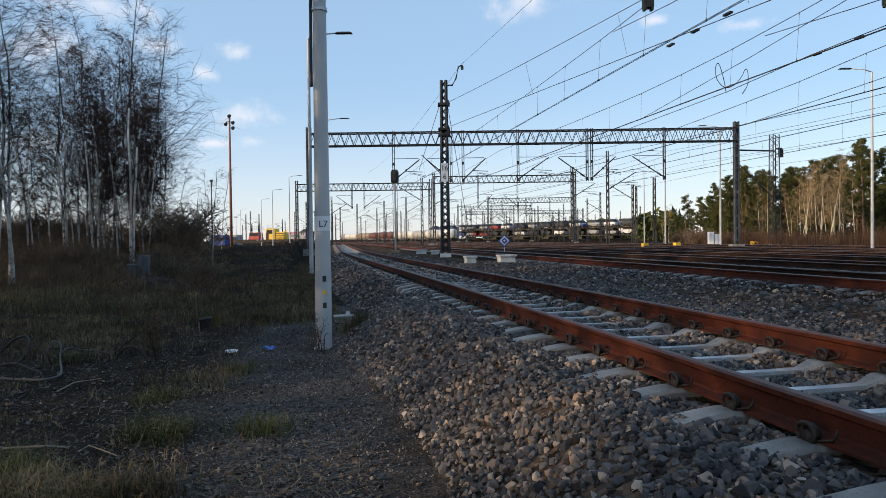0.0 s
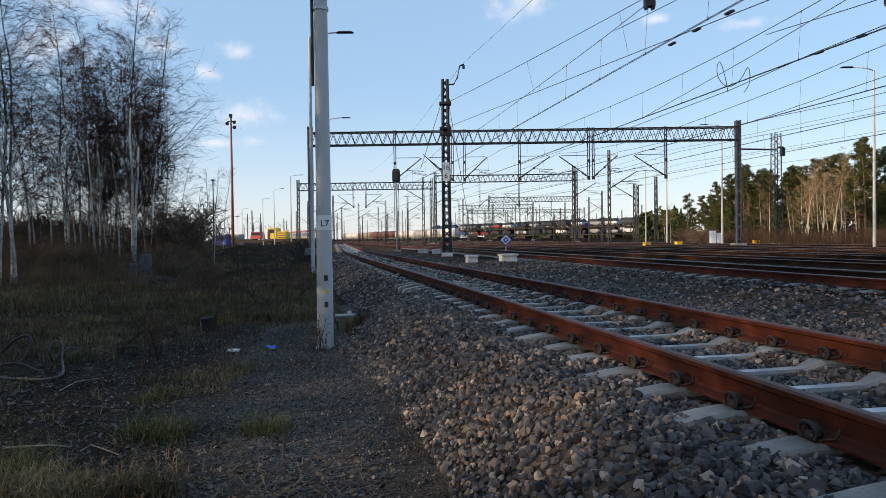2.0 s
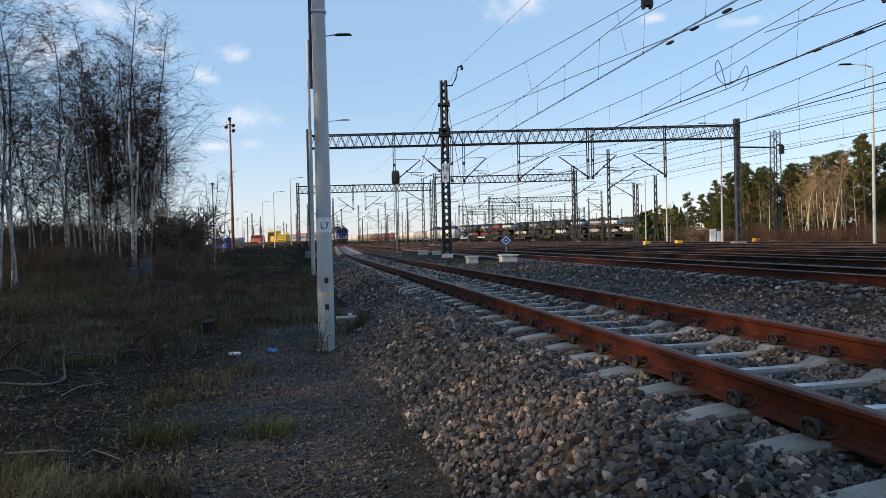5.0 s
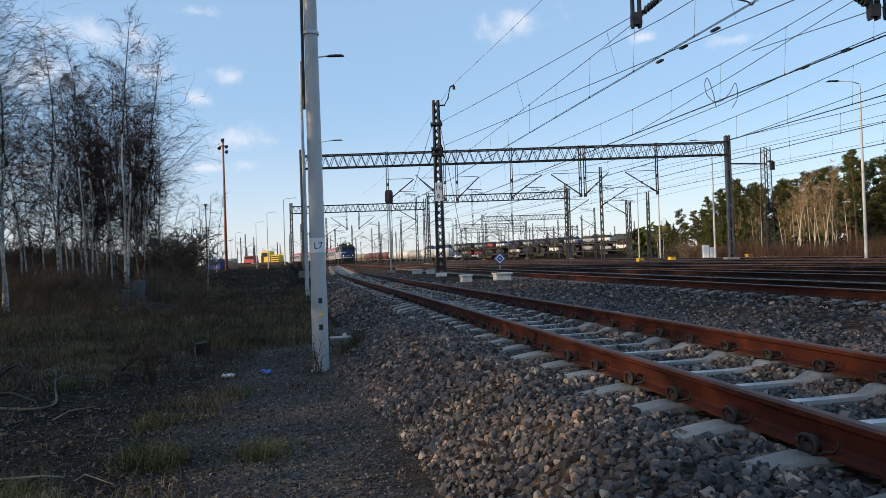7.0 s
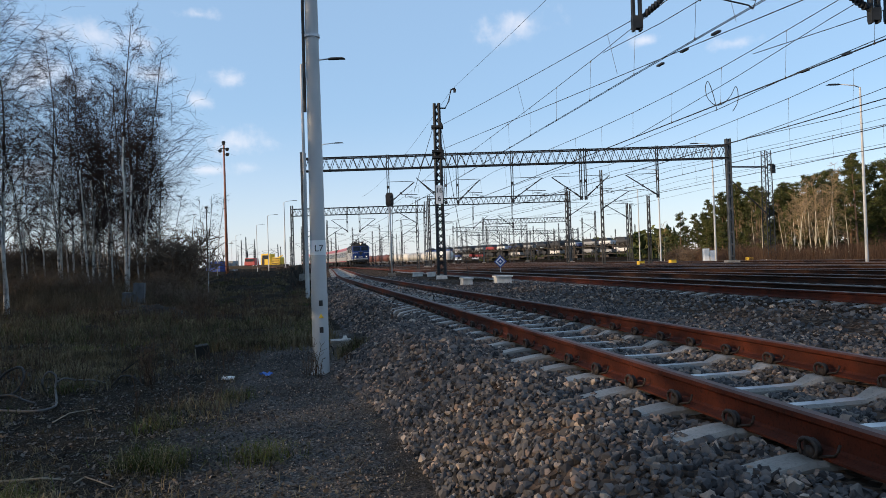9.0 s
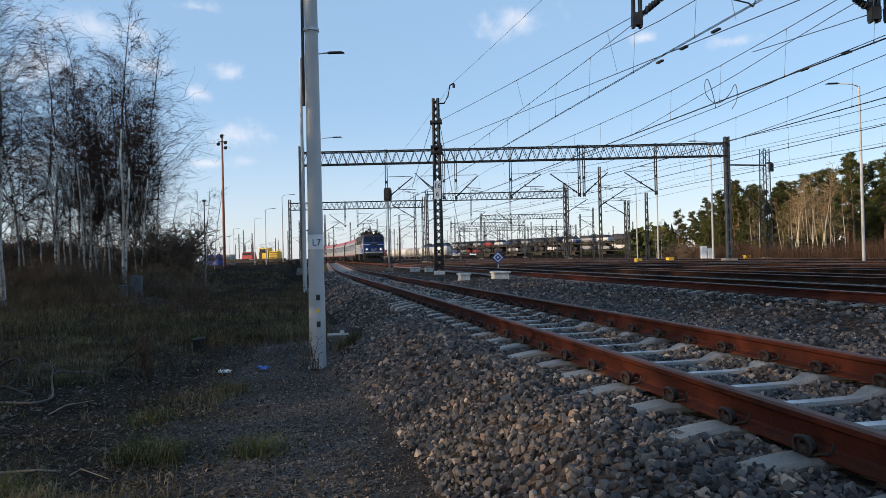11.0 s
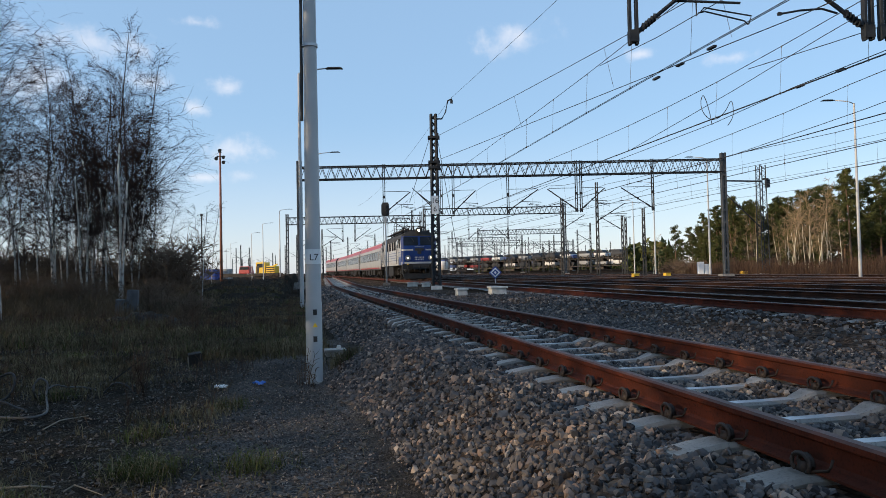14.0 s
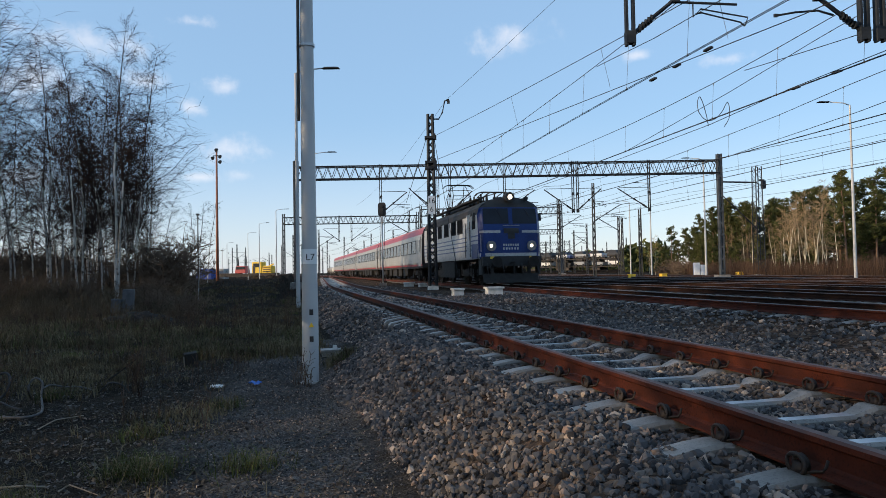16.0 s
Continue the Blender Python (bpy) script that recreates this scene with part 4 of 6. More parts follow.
    for px, d, v, s in ((1182, 112, 0, 0.5), (1200, 108, 0, 0.75), (1212, 104, 2, 0.75), (1230, 102, 0, 0.6), (1246, 98, 2, 0.8), (1262, 96, 0, 0.85), (1275, 92, 1, 0.75), (1300, 90, 3, 0.7), (1318, 92, 1, 0.82),
                        (1335, 88, 3, 0.72), (1352, 90, 1, 0.75), (1375, 92, 0, 0.95), (1392, 86, 2, 1.0), (1412, 90, 1, 0.75), (1470, 90, 0, 0.9), (1500, 82, 3, 0.92), (1512, 78, 3, 1.02), (1528, 84, 1, 1.0),
                        (1548, 80, 3, 0.9), (1566, 78, 1, 0.95), (1590, 80, 3, 1.0), (1490, 92, 1, 0.9), (1445, 96, 1, 0.8), (1620, 84, 3, 1.0), (1280, 110, 0, 1.0), (1225, 120, 1, 0.75)):
        pine(px, d, v, s)
    for px in (1372, 1384, 1398, 1408, 1421, 1433, 1447, 1458, 1468, 1480, 1330, 1346, 1306):
        pine(px, r.uniform(88, 99), 3, r.uniform(0.76, 0.95) * (1 if px > 1400 else 0.88))
    for _ in range(40):
        px = r.uniform(1235, 1600)
        pine(px, r.uniform(94, 125), r.choice((0, 2, 3)), r.uniform(0.72, 0.95) * (0.8 if px < 1300 else 1))
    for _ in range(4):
        plant_tree("bare_bush", None, bushes[r.randrange(3)], (None, SUNLIT_TWIG), "tall sunlit bare bush at the yard's edge", "bush", *bear(r.uniform(1290, 1610), r.uniform(82, 94)), r.uniform(0, 360), r.uniform(3.2, 5.2), "edge scrub")
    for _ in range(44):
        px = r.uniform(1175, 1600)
        plant_tree("bare_bush", None, bushes[r.randrange(3)], (None, SUNLIT_TWIG if r.random() < 0.5 else BRUSH), "bare brown bush at the yard's edge", "bush", *bear(px, r.uniform(80, 92)), r.uniform(0, 360), r.uniform(1.0, 2.1), "edge scrub")
    for _ in range(26):
        pine(r.uniform(1230, 1600), r.uniform(78, 90), 2, r.uniform(0.35, 0.6))
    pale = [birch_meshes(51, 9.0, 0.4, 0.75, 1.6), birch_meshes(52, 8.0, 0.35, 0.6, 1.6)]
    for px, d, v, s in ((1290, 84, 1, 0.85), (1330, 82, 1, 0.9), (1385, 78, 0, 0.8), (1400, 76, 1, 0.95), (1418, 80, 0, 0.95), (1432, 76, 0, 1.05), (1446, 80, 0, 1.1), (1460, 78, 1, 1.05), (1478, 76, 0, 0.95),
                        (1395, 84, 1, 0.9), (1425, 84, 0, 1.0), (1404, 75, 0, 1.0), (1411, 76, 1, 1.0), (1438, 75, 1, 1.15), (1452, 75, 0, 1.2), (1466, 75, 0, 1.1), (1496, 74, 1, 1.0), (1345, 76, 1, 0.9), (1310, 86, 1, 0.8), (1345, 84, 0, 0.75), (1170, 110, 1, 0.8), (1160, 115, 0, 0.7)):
        plant_tree("pale_birch", *pale[v], (SUNLIT_BARK, SUNLIT_TWIG), "sunlit pale bare birch before dark pines", "tree", *bear(px, d), r.uniform(0, 360), s, "sunlit birches")


# lit copy of the birch bark: warm sunlight put into its colour
SUNLIT_BARK = mat("sunlit_birch_bark", (0.42, 0.38, 0.27), (0.62, 0.56, 0.42), 3, 0.9, 0, 0.4, 18)
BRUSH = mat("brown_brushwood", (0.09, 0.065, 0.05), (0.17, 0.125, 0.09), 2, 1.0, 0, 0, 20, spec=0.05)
# twigs lightened to tan, the sun on the far edge painted in
SUNLIT_TWIG = mat("sunlit_tan_twigs", (0.20, 0.14, 0.08), (0.32, 0.23, 0.13), 2, 0.9, 0, 0, 20)
build_trees()


def blade(m, r, p, h, lean, w):
    a = r.uniform(0, 2 * math.pi)
    d = Vector((math.cos(a), math.sin(a), 0))
    s = Vector((-d.y, d.x, 0)) * w
    mid, tip = p + d * lean * h * 0.35 + Vector((0, 0, h * 0.6)), p + d * lean * h + Vector((0, 0, h * (1 - 0.35 * lean)))
    m.add([p - s, p + s, mid + s * 0.7, mid - s * 0.7, tip], [(0, 1, 2, 3), (3, 2, 4)])


def build_grass():
    r = random.Random(5)
    dry, green, weeds, reeds = Mesh(), Mesh(), Mesh(), Mesh()

    def siding_u(x, y):
        return x - float(np.interp(y, CY, CX))
    # tufts of dead grass, thick away from the path
    count = 0
    while count < 6000:
        d = 4.0 + 40 * r.random() ** 1.7
        x, y = bear(r.uniform(-40, 640), d)
        u = siding_u(x, y)
        if u > -1.75 or (abs(u + 2.35) < 0.7 and y < 13):
            continue
        if noise.noise(Vector((x * 0.45, y * 0.45, 2))) + r.gauss(0, 0.25) < (0.05 if d > 11 else 0.3):
            continue
        z = ground_z(x, y)[0] - 0.01
        tall = (0.05 if d < 10 else 0.1) + 0.22 * max(0, noise.noise(Vector((x * 0.3, y * 0.3, 6))) + 0.25)
        g = green if noise.noise(Vector((x * 0.7, y * 0.7, 8))) > 0.36 else dry
        for _ in range(10):
            blade(g, r, Vector((x + r.gauss(0, 0.07), y + r.gauss(0, 0.07), z)), tall * r.uniform(0.5, 1.4), r.uniform(0.2, 1.1), r.uniform(0.002, 0.004) * (1 + d * 0.05))
        count += 1
    # fresh green tufts close by
    for px, d, n in ((242, 5.5, 300), (272, 5.35, 280), (266, 6.7, 160), (435, 5.5, 170), (463, 5.45, 120), (-12, 4.6, 260), (108, 8.7, 160), (412, 8.1, 130)):
        x, y = bear(px, d)
        for _ in range(n):
            q = Vector((x + r.gauss(0, 0.12), y + r.gauss(0, 0.14), 0))
            q.z = ground_z(q.x, q.y)[0] - 0.01
            blade(green if r.random() < 0.75 else dry, r, q, r.uniform(0.08, 0.24), r.uniform(0.6, 1.5), 0.003)
    # tan tufts beyond the soil, and rough grass in the hollow behind the pole
    for lo, hi, d0, d1, n, h0, h1 in ((310, 565, 12.5, 19.0, 520, 0.12, 0.34), (-30, 300, 15.0, 24.0, 520, 0.15, 0.42), (592, 650, 10.6, 12.6, 90, 0.1, 0.26)):
        for _ in range(n):
            x, y = bear(r.uniform(lo, hi), r.uniform(d0, d1))
            if siding_u(x, y) > -1.35 or noise.noise(Vector((x * 0.6, y * 0.6, 31))) < -0.12:
                continue
            z, tall_h = ground_z(x, y)[0] - 0.01, r.uniform(h0, h1)
            for _ in range(16):
                blade(dry if r.random() < 0.8 else green, r, Vector((x + r.gauss(0, 0.09), y + r.gauss(0, 0.09), z)), tall_h * r.uniform(0.5, 1.3), r.uniform(0.3, 1.3), r.uniform(0.004, 0.007))
    # single tall stalks
    for px, d, h in ((545, 9.6, 0.45), (604, 9.7, 0.3), (556, 9.4, 0.25), (535, 9.5, 0.3), (250, 9.0, 0.75), (244, 9.2, 0.6), (258, 8.8, 0.5), (350, 17, 1.1), (345, 17.5, 0.9), (356, 16.5, 0.8), (430, 20, 0.8), (425, 21, 0.9), (75, 12, 0.5), (205, 14, 0.6), (60, 11, 0.5), (300, 12, 0.4),
                     (520, 18, 0.8), (515, 19, 0.7), (490, 16, 0.5), (330, 22, 0.9), (370, 23, 1.0), (440, 26, 1.0), (130, 9, 0.4), (160, 14, 0.6), (20, 10, 0.5)):
        x, y = bear(px, d)
        for _ in range(4):
            st = wander(r, (x + r.gauss(0, 0.04), y + r.gauss(0, 0.04), ground_z(x, y)[0]), (r.gauss(0, 0.12), r.gauss(0, 0.12), 1), h * r.uniform(0.6, 1.1), 5, 0.08, 0)
            strip(weeds, st, 0.006, 0.003)
            for _ in range(7):
                strip(weeds, wander(r, st[r.randint(1, 5)], (r.gauss(0, 0.7), r.gauss(0, 0.7), 0.7), h * 0.22, 2, 0.2, 0), 0.0035, 0.002)
    # straws and twigs lying on the soil
    for _ in range(3200):
        d = 4.0 + 14 * r.random() ** 1.5
        x, y = bear(r.uniform(-40, 720), d)
        if siding_u(x, y) > -1.6:
            continue
        z = ground_z(x, y)[0] + r.uniform(0.003, 0.03)
        a, ln = r.uniform(0, math.pi), r.uniform(0.04, 0.2)
        q = Vector((math.cos(a) * ln, math.sin(a) * ln, r.uniform(-0.01, 0.04)))
        w = Vector((-math.sin(a), math.cos(a), 0)) * r.uniform(0.0012, 0.003)
        p = Vector((x, y, z))
        (dry if r.random() < 0.65 else weeds).add([p - w, p + w, p + q + w, p + q - w], [(0, 1, 2, 3)])
    # rank weeds on the bank and by the trees
    for _ in range(3800):
        d = r.uniform(18, 58)
        x, y = bear(r.uniform(-20, 575), d)
        if siding_u(x, y) > -1.9 or (px_of(x, y) > 330 and noise.noise(Vector((x * 0.25, y * 0.25, 12))) < 0.05 and d < 40):
            continue
        z = ground_z(x, y)[0]
        h = r.uniform(0.2, 0.8) * (1.4 if px_of(x, y) < 300 and d > 27 else 0.55)
        st = wander(r, (x, y, z), (r.gauss(0, 0.15), r.gauss(0, 0.15), 1), h, 2, 0.1, 0)
        strip(weeds, st, 0.007, 0.004)
        for _ in range(4):
            strip(weeds, wander(r, st[r.randint(1, 2)], (r.gauss(0, 0.6), r.gauss(0, 0.6), 0.6), h * 0.3, 1, 0.1, 0), 0.006, 0.004)
    for _ in range(1500):
        x, y = bear(r.uniform(-20, 560), 7 + 18 * r.random())
        if siding_u(x, y) > -2.9 or noise.noise(Vector((x * 0.4, y * 0.4, 15))) < 0.0:
            continue
        st = wander(r, (x, y, ground_z(x, y)[0]), (r.gauss(0, 0.25), r.gauss(0, 0.25), 1), r.uniform(0.12, 0.45), 2, 0.15, 0)
        strip(weeds, st, 0.004, 0.002)
        for _ in range(3):
            strip(weeds, wander(r, st[r.randint(1, 2)], (r.gauss(0, 0.6), r.gauss(0, 0.6), 0.5), 0.1, 1, 0.1, 0), 0.003, 0.002)
    tall = Mesh()
    for _ in range(7000):
        px, d = r.uniform(-40, 335), r.uniform(24.5, 37)
        x, y = bear(px, d)
        lump = 0.5 + 0.9 * max(0, noise.noise(Vector((x * 0.35, y * 0.35, 21))) + 0.35)
        h = r.uniform(0.35, 1.25) * lump * (0.55 + 0.06 * (d - 24.5)) * (1 if px < 260 else 0.6)
        st = wander(r, (x, y, ground_z(x, y)[0]), (r.gauss(0, 0.16), r.gauss(0, 0.16), 1), h, 2, 0.12, 0)
        ribbon(tall, st, 0.011)
        for _ in range(3):
            ribbon(tall, wander(r, st[r.randint(0, 2)], (r.gauss(0, 0.5), r.gauss(0, 0.5), 0.7), h * 0.4, 1, 0.1, 0), 0.008)
    tagged(part("tall_brush", tall, TAN_BRUSH), "tall tan dead weeds at the foot of the birches", "grass", kind="stuff")
    # brown reeds and scrub along the far side
    for _ in range(15000):
        y = 34 + 105 * r.random() ** 1.2
        x = 25.6 + abs(r.gauss(0, 1)) * 5.5 + (0.25 * (y - 70) if y > 70 else 0)
        z = ground_z(x, y)[0]
        h = r.uniform(0.7, 1.55) * (1 + 0.35 * noise.noise(Vector((x * 0.2, y * 0.2, 1))))
        strip(reeds, wander(r, (x, y, z), (r.gauss(0, 0.14), r.gauss(0, 0.14), 1), h, 2, 0.06, 0), 0.014, 0.007)
    # fallen leaves, flat and curled
    leaves = Mesh()
    for _ in range(9000):
        d = 4.0 + 12 * r.random() ** 1.4
        x, y = bear(r.uniform(-40, 660), d)
        if siding_u(x, y) > -1.65:
            continue
        c = Vector((x, y, ground_z(x, y)[0] + r.uniform(0.004, 0.02)))
        s = r.uniform(0.008, 0.026)
        a, b = Vector((r.gauss(0, 1), r.gauss(0, 1), r.gauss(0, 0.35))).normalized() * s, Vector((r.gauss(0, 1), r.gauss(0, 1), r.gauss(0, 0.35))).normalized() * s
        leaves.add([c - a, c + b, c + a, c - b], [(0, 1, 2, 3)])
    tagged(part("fallen_leaves", leaves, LEAF), "small fallen birch leaves on the soil", "leaves", kind="stuff")
    for name, m, ma, label in (("dead_grass", dry, STRAW, "tufts of pale dead winter grass"), ("green_grass", green, GREEN_GRASS, "tufts of short green winter grass"),
                               ("dry_weeds", weeds, WEED, "dark dry weed stalks on the bank"), ("brown_reeds", reeds, REED, "brown reeds along the edge of the yard")):
        tagged(part(name, m, ma), label, "grass", kind="stuff")


TAN_BRUSH = mat("tan_dead_weeds", (0.055, 0.046, 0.032), (0.155, 0.128, 0.09), 0.9, 0.95, 0, 0, 20, island=0.4, spec=0.05)
LEAF = mat("fallen_leaves", (0.016, 0.013, 0.011), (0.10, 0.082, 0.066), 8, 0.7, 0, 0, 20, island=0.6)


def px_of(x, y):
    return 784 + 1263 * x / y


build_grass()

# ---- far yard: wagons, cars, machines, masts ----
TANKS = [mat("cream_tank", (0.5, 0.48, 0.45), (0.64, 0.62, 0.58), 1, 0.6, 0, 0.05, 20, c3=(0.42, 0.38, 0.33)), mat("rust_red_tank", (0.08, 0.03, 0.026), (0.13, 0.048, 0.038), 1, 0.7, 0, 0.05, 20),
         mat("tan_tank", (0.22, 0.17, 0.12), (0.31, 0.25, 0.18), 1, 0.7, 0, 0.05, 20), mat("grey_tank", (0.26, 0.26, 0.25), (0.36, 0.35, 0.34), 1, 0.7, 0, 0.05, 20)]
CAR_PAINT = [mat(n + "_car_paint", c, tuple(min(1, k * 1.15) for k in c), 2, 0.55, 0.0, 0, 20) for n, c in
             (("white", (0.5, 0.5, 0.5)), ("black", (0.015, 0.015, 0.017)), ("red", (0.22, 0.02, 0.02)), ("blue", (0.03, 0.06, 0.18)), ("silver", (0.22, 0.225, 0.235)))]


def tank_wagon(k, m):
    t = thing("tank_wagon", ("cream", "rust-red", "tan", "grey")[k] + " tank wagon standing in the yard", "tank wagon", m, "tank wagons")
    part("tank", Mesh().path([(0, -6.1, 2.6), (0, -5.9, 2.6), (0, -5.6, 2.6), (0, 5.6, 2.6), (0, 5.9, 2.6), (0, 6.1, 2.6)], [0.5, 1.15, 1.42, 1.42, 1.15, 0.5], 18), TANKS[k], t, smooth=True)
    part("dome", Mesh().tube((0, 0, 3.9), (0, 0, 4.25), 0.4, n=12), TANKS[k], t)
    part("frame", Mesh().box((0, 0, 1.05), (2.3, 13.4, 0.25)).box((0, -4.4, 0.6), (2.1, 2.6, 0.5)).box((0, 4.4, 0.6), (2.1, 2.6, 0.5)), FAR_UNDER, t, "dark underframe")
    for y in (-5.3, -3.5, 3.5, 5.3):
        part("wheelset", Mesh().disc((-0.75, y, 0.46), 0.46, "x", 0.13, 14).disc((0.75, y, 0.46), 0.46, "x", 0.13, 14), FAR_UNDER, t)
    part("ladder", Mesh().tube((-1.5, -0.3, 1.1), (-1.3, -0.3, 3.6), 0.03).tube((-1.5, 0.3, 1.1), (-1.3, 0.3, 3.6), 0.03), FAR_UNDER, t)


def far_car(k, m):
    t = thing("car", ("white", "black", "red", "blue", "silver")[k] + " new car carried on a double-deck wagon", "car", m, "transported cars")
    body = Mesh()
    body.extrude([(-0.85, 0.3), (0.85, 0.3), (0.9, 0.6), (0.82, 0.92), (-0.82, 0.92), (-0.9, 0.6)], (0, -2.05, 0), (0, 2.05, 0))
    part("body", body, CAR_PAINT[k], t)
    cab = Mesh().add([(-0.8, -1.1, 0.92), (0.8, -1.1, 0.92), (0.8, 1.8, 0.92), (-0.8, 1.8, 0.92), (-0.6, -0.4, 1.42), (0.6, -0.4, 1.42), (0.6, 1.4, 1.42), (-0.6, 1.4, 1.42)],
                     [(0, 1, 5, 4), (1, 2, 6, 5), (2, 3, 7, 6), (3, 0, 4, 7), (4, 5, 6, 7)])
    part("cabin_glass", cab, BLACK, t, "dark cabin glass")
    part("roof", Mesh().box((0, 0.5, 1.44), (1.22, 1.8, 0.04)), CAR_PAINT[k], t)
    for x in (-0.78, 0.78):
        for y in (-1.3, 1.3):
            part("wheel", Mesh().disc((x, y, 0.31), 0.31, "x", 0.2, 12), BLACK, t)
    return t


def car_wagon(m):
    t = thing("car_transporter_wagon", "double-deck rail wagon loaded with new cars", "railway wagon", m, "car wagons")
    for z in (1.0, 2.75):
        part("deck", Mesh().box((0, 0, z), (2.8, 26.0, 0.14)), FAR_UNDER, t)
    for s in (-1, 1):
        for i in range(9):
            part("stanchion", Mesh().box((s * 1.38, -12.6 + i * 3.15, 2.3), (0.1, 0.12, 2.6)), FAR_UNDER, t)
        part("top_rail", Mesh().box((s * 1.38, 0, 3.4), (0.05, 25.6, 0.05)), FAR_UNDER, t)
    for y in (-10, 0, 10):
        part("bogie", Mesh().box((0, y, 0.5), (2.2, 2.6, 0.5)), FAR_UNDER, t)
    return t


FAR_UNDER = mat("grimy_wagon_frame", (0.03, 0.026, 0.024), (0.07, 0.055, 0.045), 2, 0.85, 0.1, 0.1, 20)


def build_wagons():
    r = random.Random(8)
    y = 232.0
    kinds = [0, 0, 3, 0, 0, 1, 1, 1, 2, 2, 0, 0, 3]
    for k in kinds:
        a, b = yard(54.0, y), yard(54.0, y + 8)
        tank_wagon(k, pose(a.x, a.y, -0.05, 0, 0, math.degrees(-math.atan2(b.x - a.x, 8))))
        y += 13.8
    cars = [far_car(k, Matrix.Identity(4)) for k in range(5)]
    used = set()
    for row, (x0, y0, x1, y1) in enumerate(((52, 186, -6, 276), (62, 196, 8, 282))):
        d = Vector((x1 - x0, y1 - y0, 0))
        turn = math.degrees(-math.atan2(d.x, d.y))
        for i in range(4):
            c = Vector((x0, y0, 0)) + d * (i + 0.5) / 4
            base = pose(c.x, c.y, 0.1 + 0.5 * row, 0, 0, turn) @ Matrix.Scale(1.22, 4)
            car_wagon(base)
            for z in (1.07, 2.82):
                for j in range(5):
                    m = base @ pose(0, -10.6 + j * 5.2 + r.uniform(-0.2, 0.2), z) @ Matrix.Diagonal((1, 0.85, 1, 1))
                    k = r.choice((0, 1, 1, 4, 3, 4, 0, 1, 4, 2, 1))
                    if k in used:
                        copy_thing(cars[k], m)
                    else:
                        cars[k].matrix_basis = m
                        used.add(k)
    for k in range(5):
        if k not in used:
            cars[k].matrix_basis = pose(70 + 4 * k, 205, 0)


build_wagons()


def build_machines():
    # yellow track machine and a red one beyond the bank
    x, y = bear(474, 150)
    t = thing("track_machine", "yellow track maintenance machine standing beyond the bank", "track machine", pose(x, y, 0.0, 0, 0, -102))
    part("cab", Mesh().box((0, -0.6, 2.3), (2.4, 2.2, 2.3), taper=0.94), YELLOW, t, bevel=0.08)
    part("cab_window", Mesh().box((1.16, -0.6, 2.75), (0.06, 1.5, 0.8)), GLASS_DARK, t, "dark cab window")
    part("engine_hood", Mesh().box((0, 1.6, 1.9), (2.2, 2.0, 1.5), taper=0.95), YELLOW, t, bevel=0.08)
    for zz in (1.55, 2.0, 2.45):
        part("grille", Mesh().box((1.13, 1.6, zz - 0.1), (0.05, 1.7, 0.18)), FAR_UNDER, t)
    part("cab_door", Mesh().box((1.17, -1.2, 1.9), (0.08, 0.6, 1.5)), FAR_UNDER, t)
    part("beacon", Mesh().tube((0, -0.6, 3.45), (0, -0.6, 3.7), 0.12, n=8), YELLOW, t)
    part("jib", Mesh().tube((0, 1.2, 2.4), (0.2, 2.8, 3.0), 0.14), YELLOW, t)
    part("chassis", Mesh().box((0, 0.4, 0.9), (2.5, 6.0, 0.5)), FAR_UNDER, t)
    for k in (-1.6, 2.2):
        part("wheelset", Mesh().disc((-0.75, k, 0.45), 0.45, "x", 0.13, 12).disc((0.75, k, 0.45), 0.45, "x", 0.13, 12), FAR_UNDER, t)
    x, y = bear(437, 158)
    t = thing("track_trolley", "dark red rail trolley with low cab", "track machine", pose(x, y, -0.05, 0, 0, -100))
    part("cab", Mesh().box((0, 0.4, 2.0), (2.4, 2.6, 1.6), taper=0.85), RED, t, bevel=0.08)
    part("cab_window", Mesh().box((1.12, 0.4, 2.35), (0.1, 2.0, 0.6)), GLASS_DARK, t)
    part("flatbed", Mesh().box((0, -2.6, 1.1), (2.4, 5.0, 0.3)), FAR_UNDER, t)
    part("chassis", Mesh().box((0, -1.0, 0.75), (2.3, 7.5, 0.6)), FAR_UNDER, t)
    for px, d, w, ma, lb in ((376, 165, 3.6, BLUE_SIGN, "dark blue steel container beyond the bank"), (401, 168, 3.0, TANKS[3], "grey corrugated steel container beyond the bank")):
        x, y = bear(px, d)
        t = thing("steel_container", lb, "container", pose(x, y, -0.1, 0, 0, -12), "containers")
        part("shell", Mesh().box((0, 0, 1.25), (w, 2.3, 2.4)), ma, t, bevel=0.04)
        for i in range(int(w / 0.3)):
            part("rib", Mesh().box((-w / 2 + 0.2 + 0.3 * i, -1.17, 1.25), (0.12, 0.06, 2.2)), ma, t)
        part("skid", Mesh().box((0, 0, 0.03), (w * 0.96, 2.1, 0.12)), FAR_UNDER, t)
    x, y = bear(1249, 66)
    t = thing("equipment_cabinet", "pair of white trackside equipment cabinets", "equipment cabinet", pose(x, y, -0.2))
    part("case", Mesh().box((-0.28, 0, 0.75), (0.5, 0.45, 1.4)), WHITE, t, bevel=0.02)
    part("case", Mesh().box((0.3, 0, 0.65), (0.5, 0.45, 1.2)), WHITE, t, bevel=0.02)
    # yellow relay boxes beside the rails
    for px, d in ((1128, 58), (1184, 59), (1320, 62)):
        x, y = bear(px, d)
        t = thing("point_motor_box", "low yellow metal box beside the rails", "trackside box", pose(x, y, -0.06, 0, 0, TURN), "yellow boxes")
        part("case", Mesh().box((0, 0, 0.2), (0.5, 0.5, 0.4), taper=0.9), YELLOW, t, bevel=0.015)
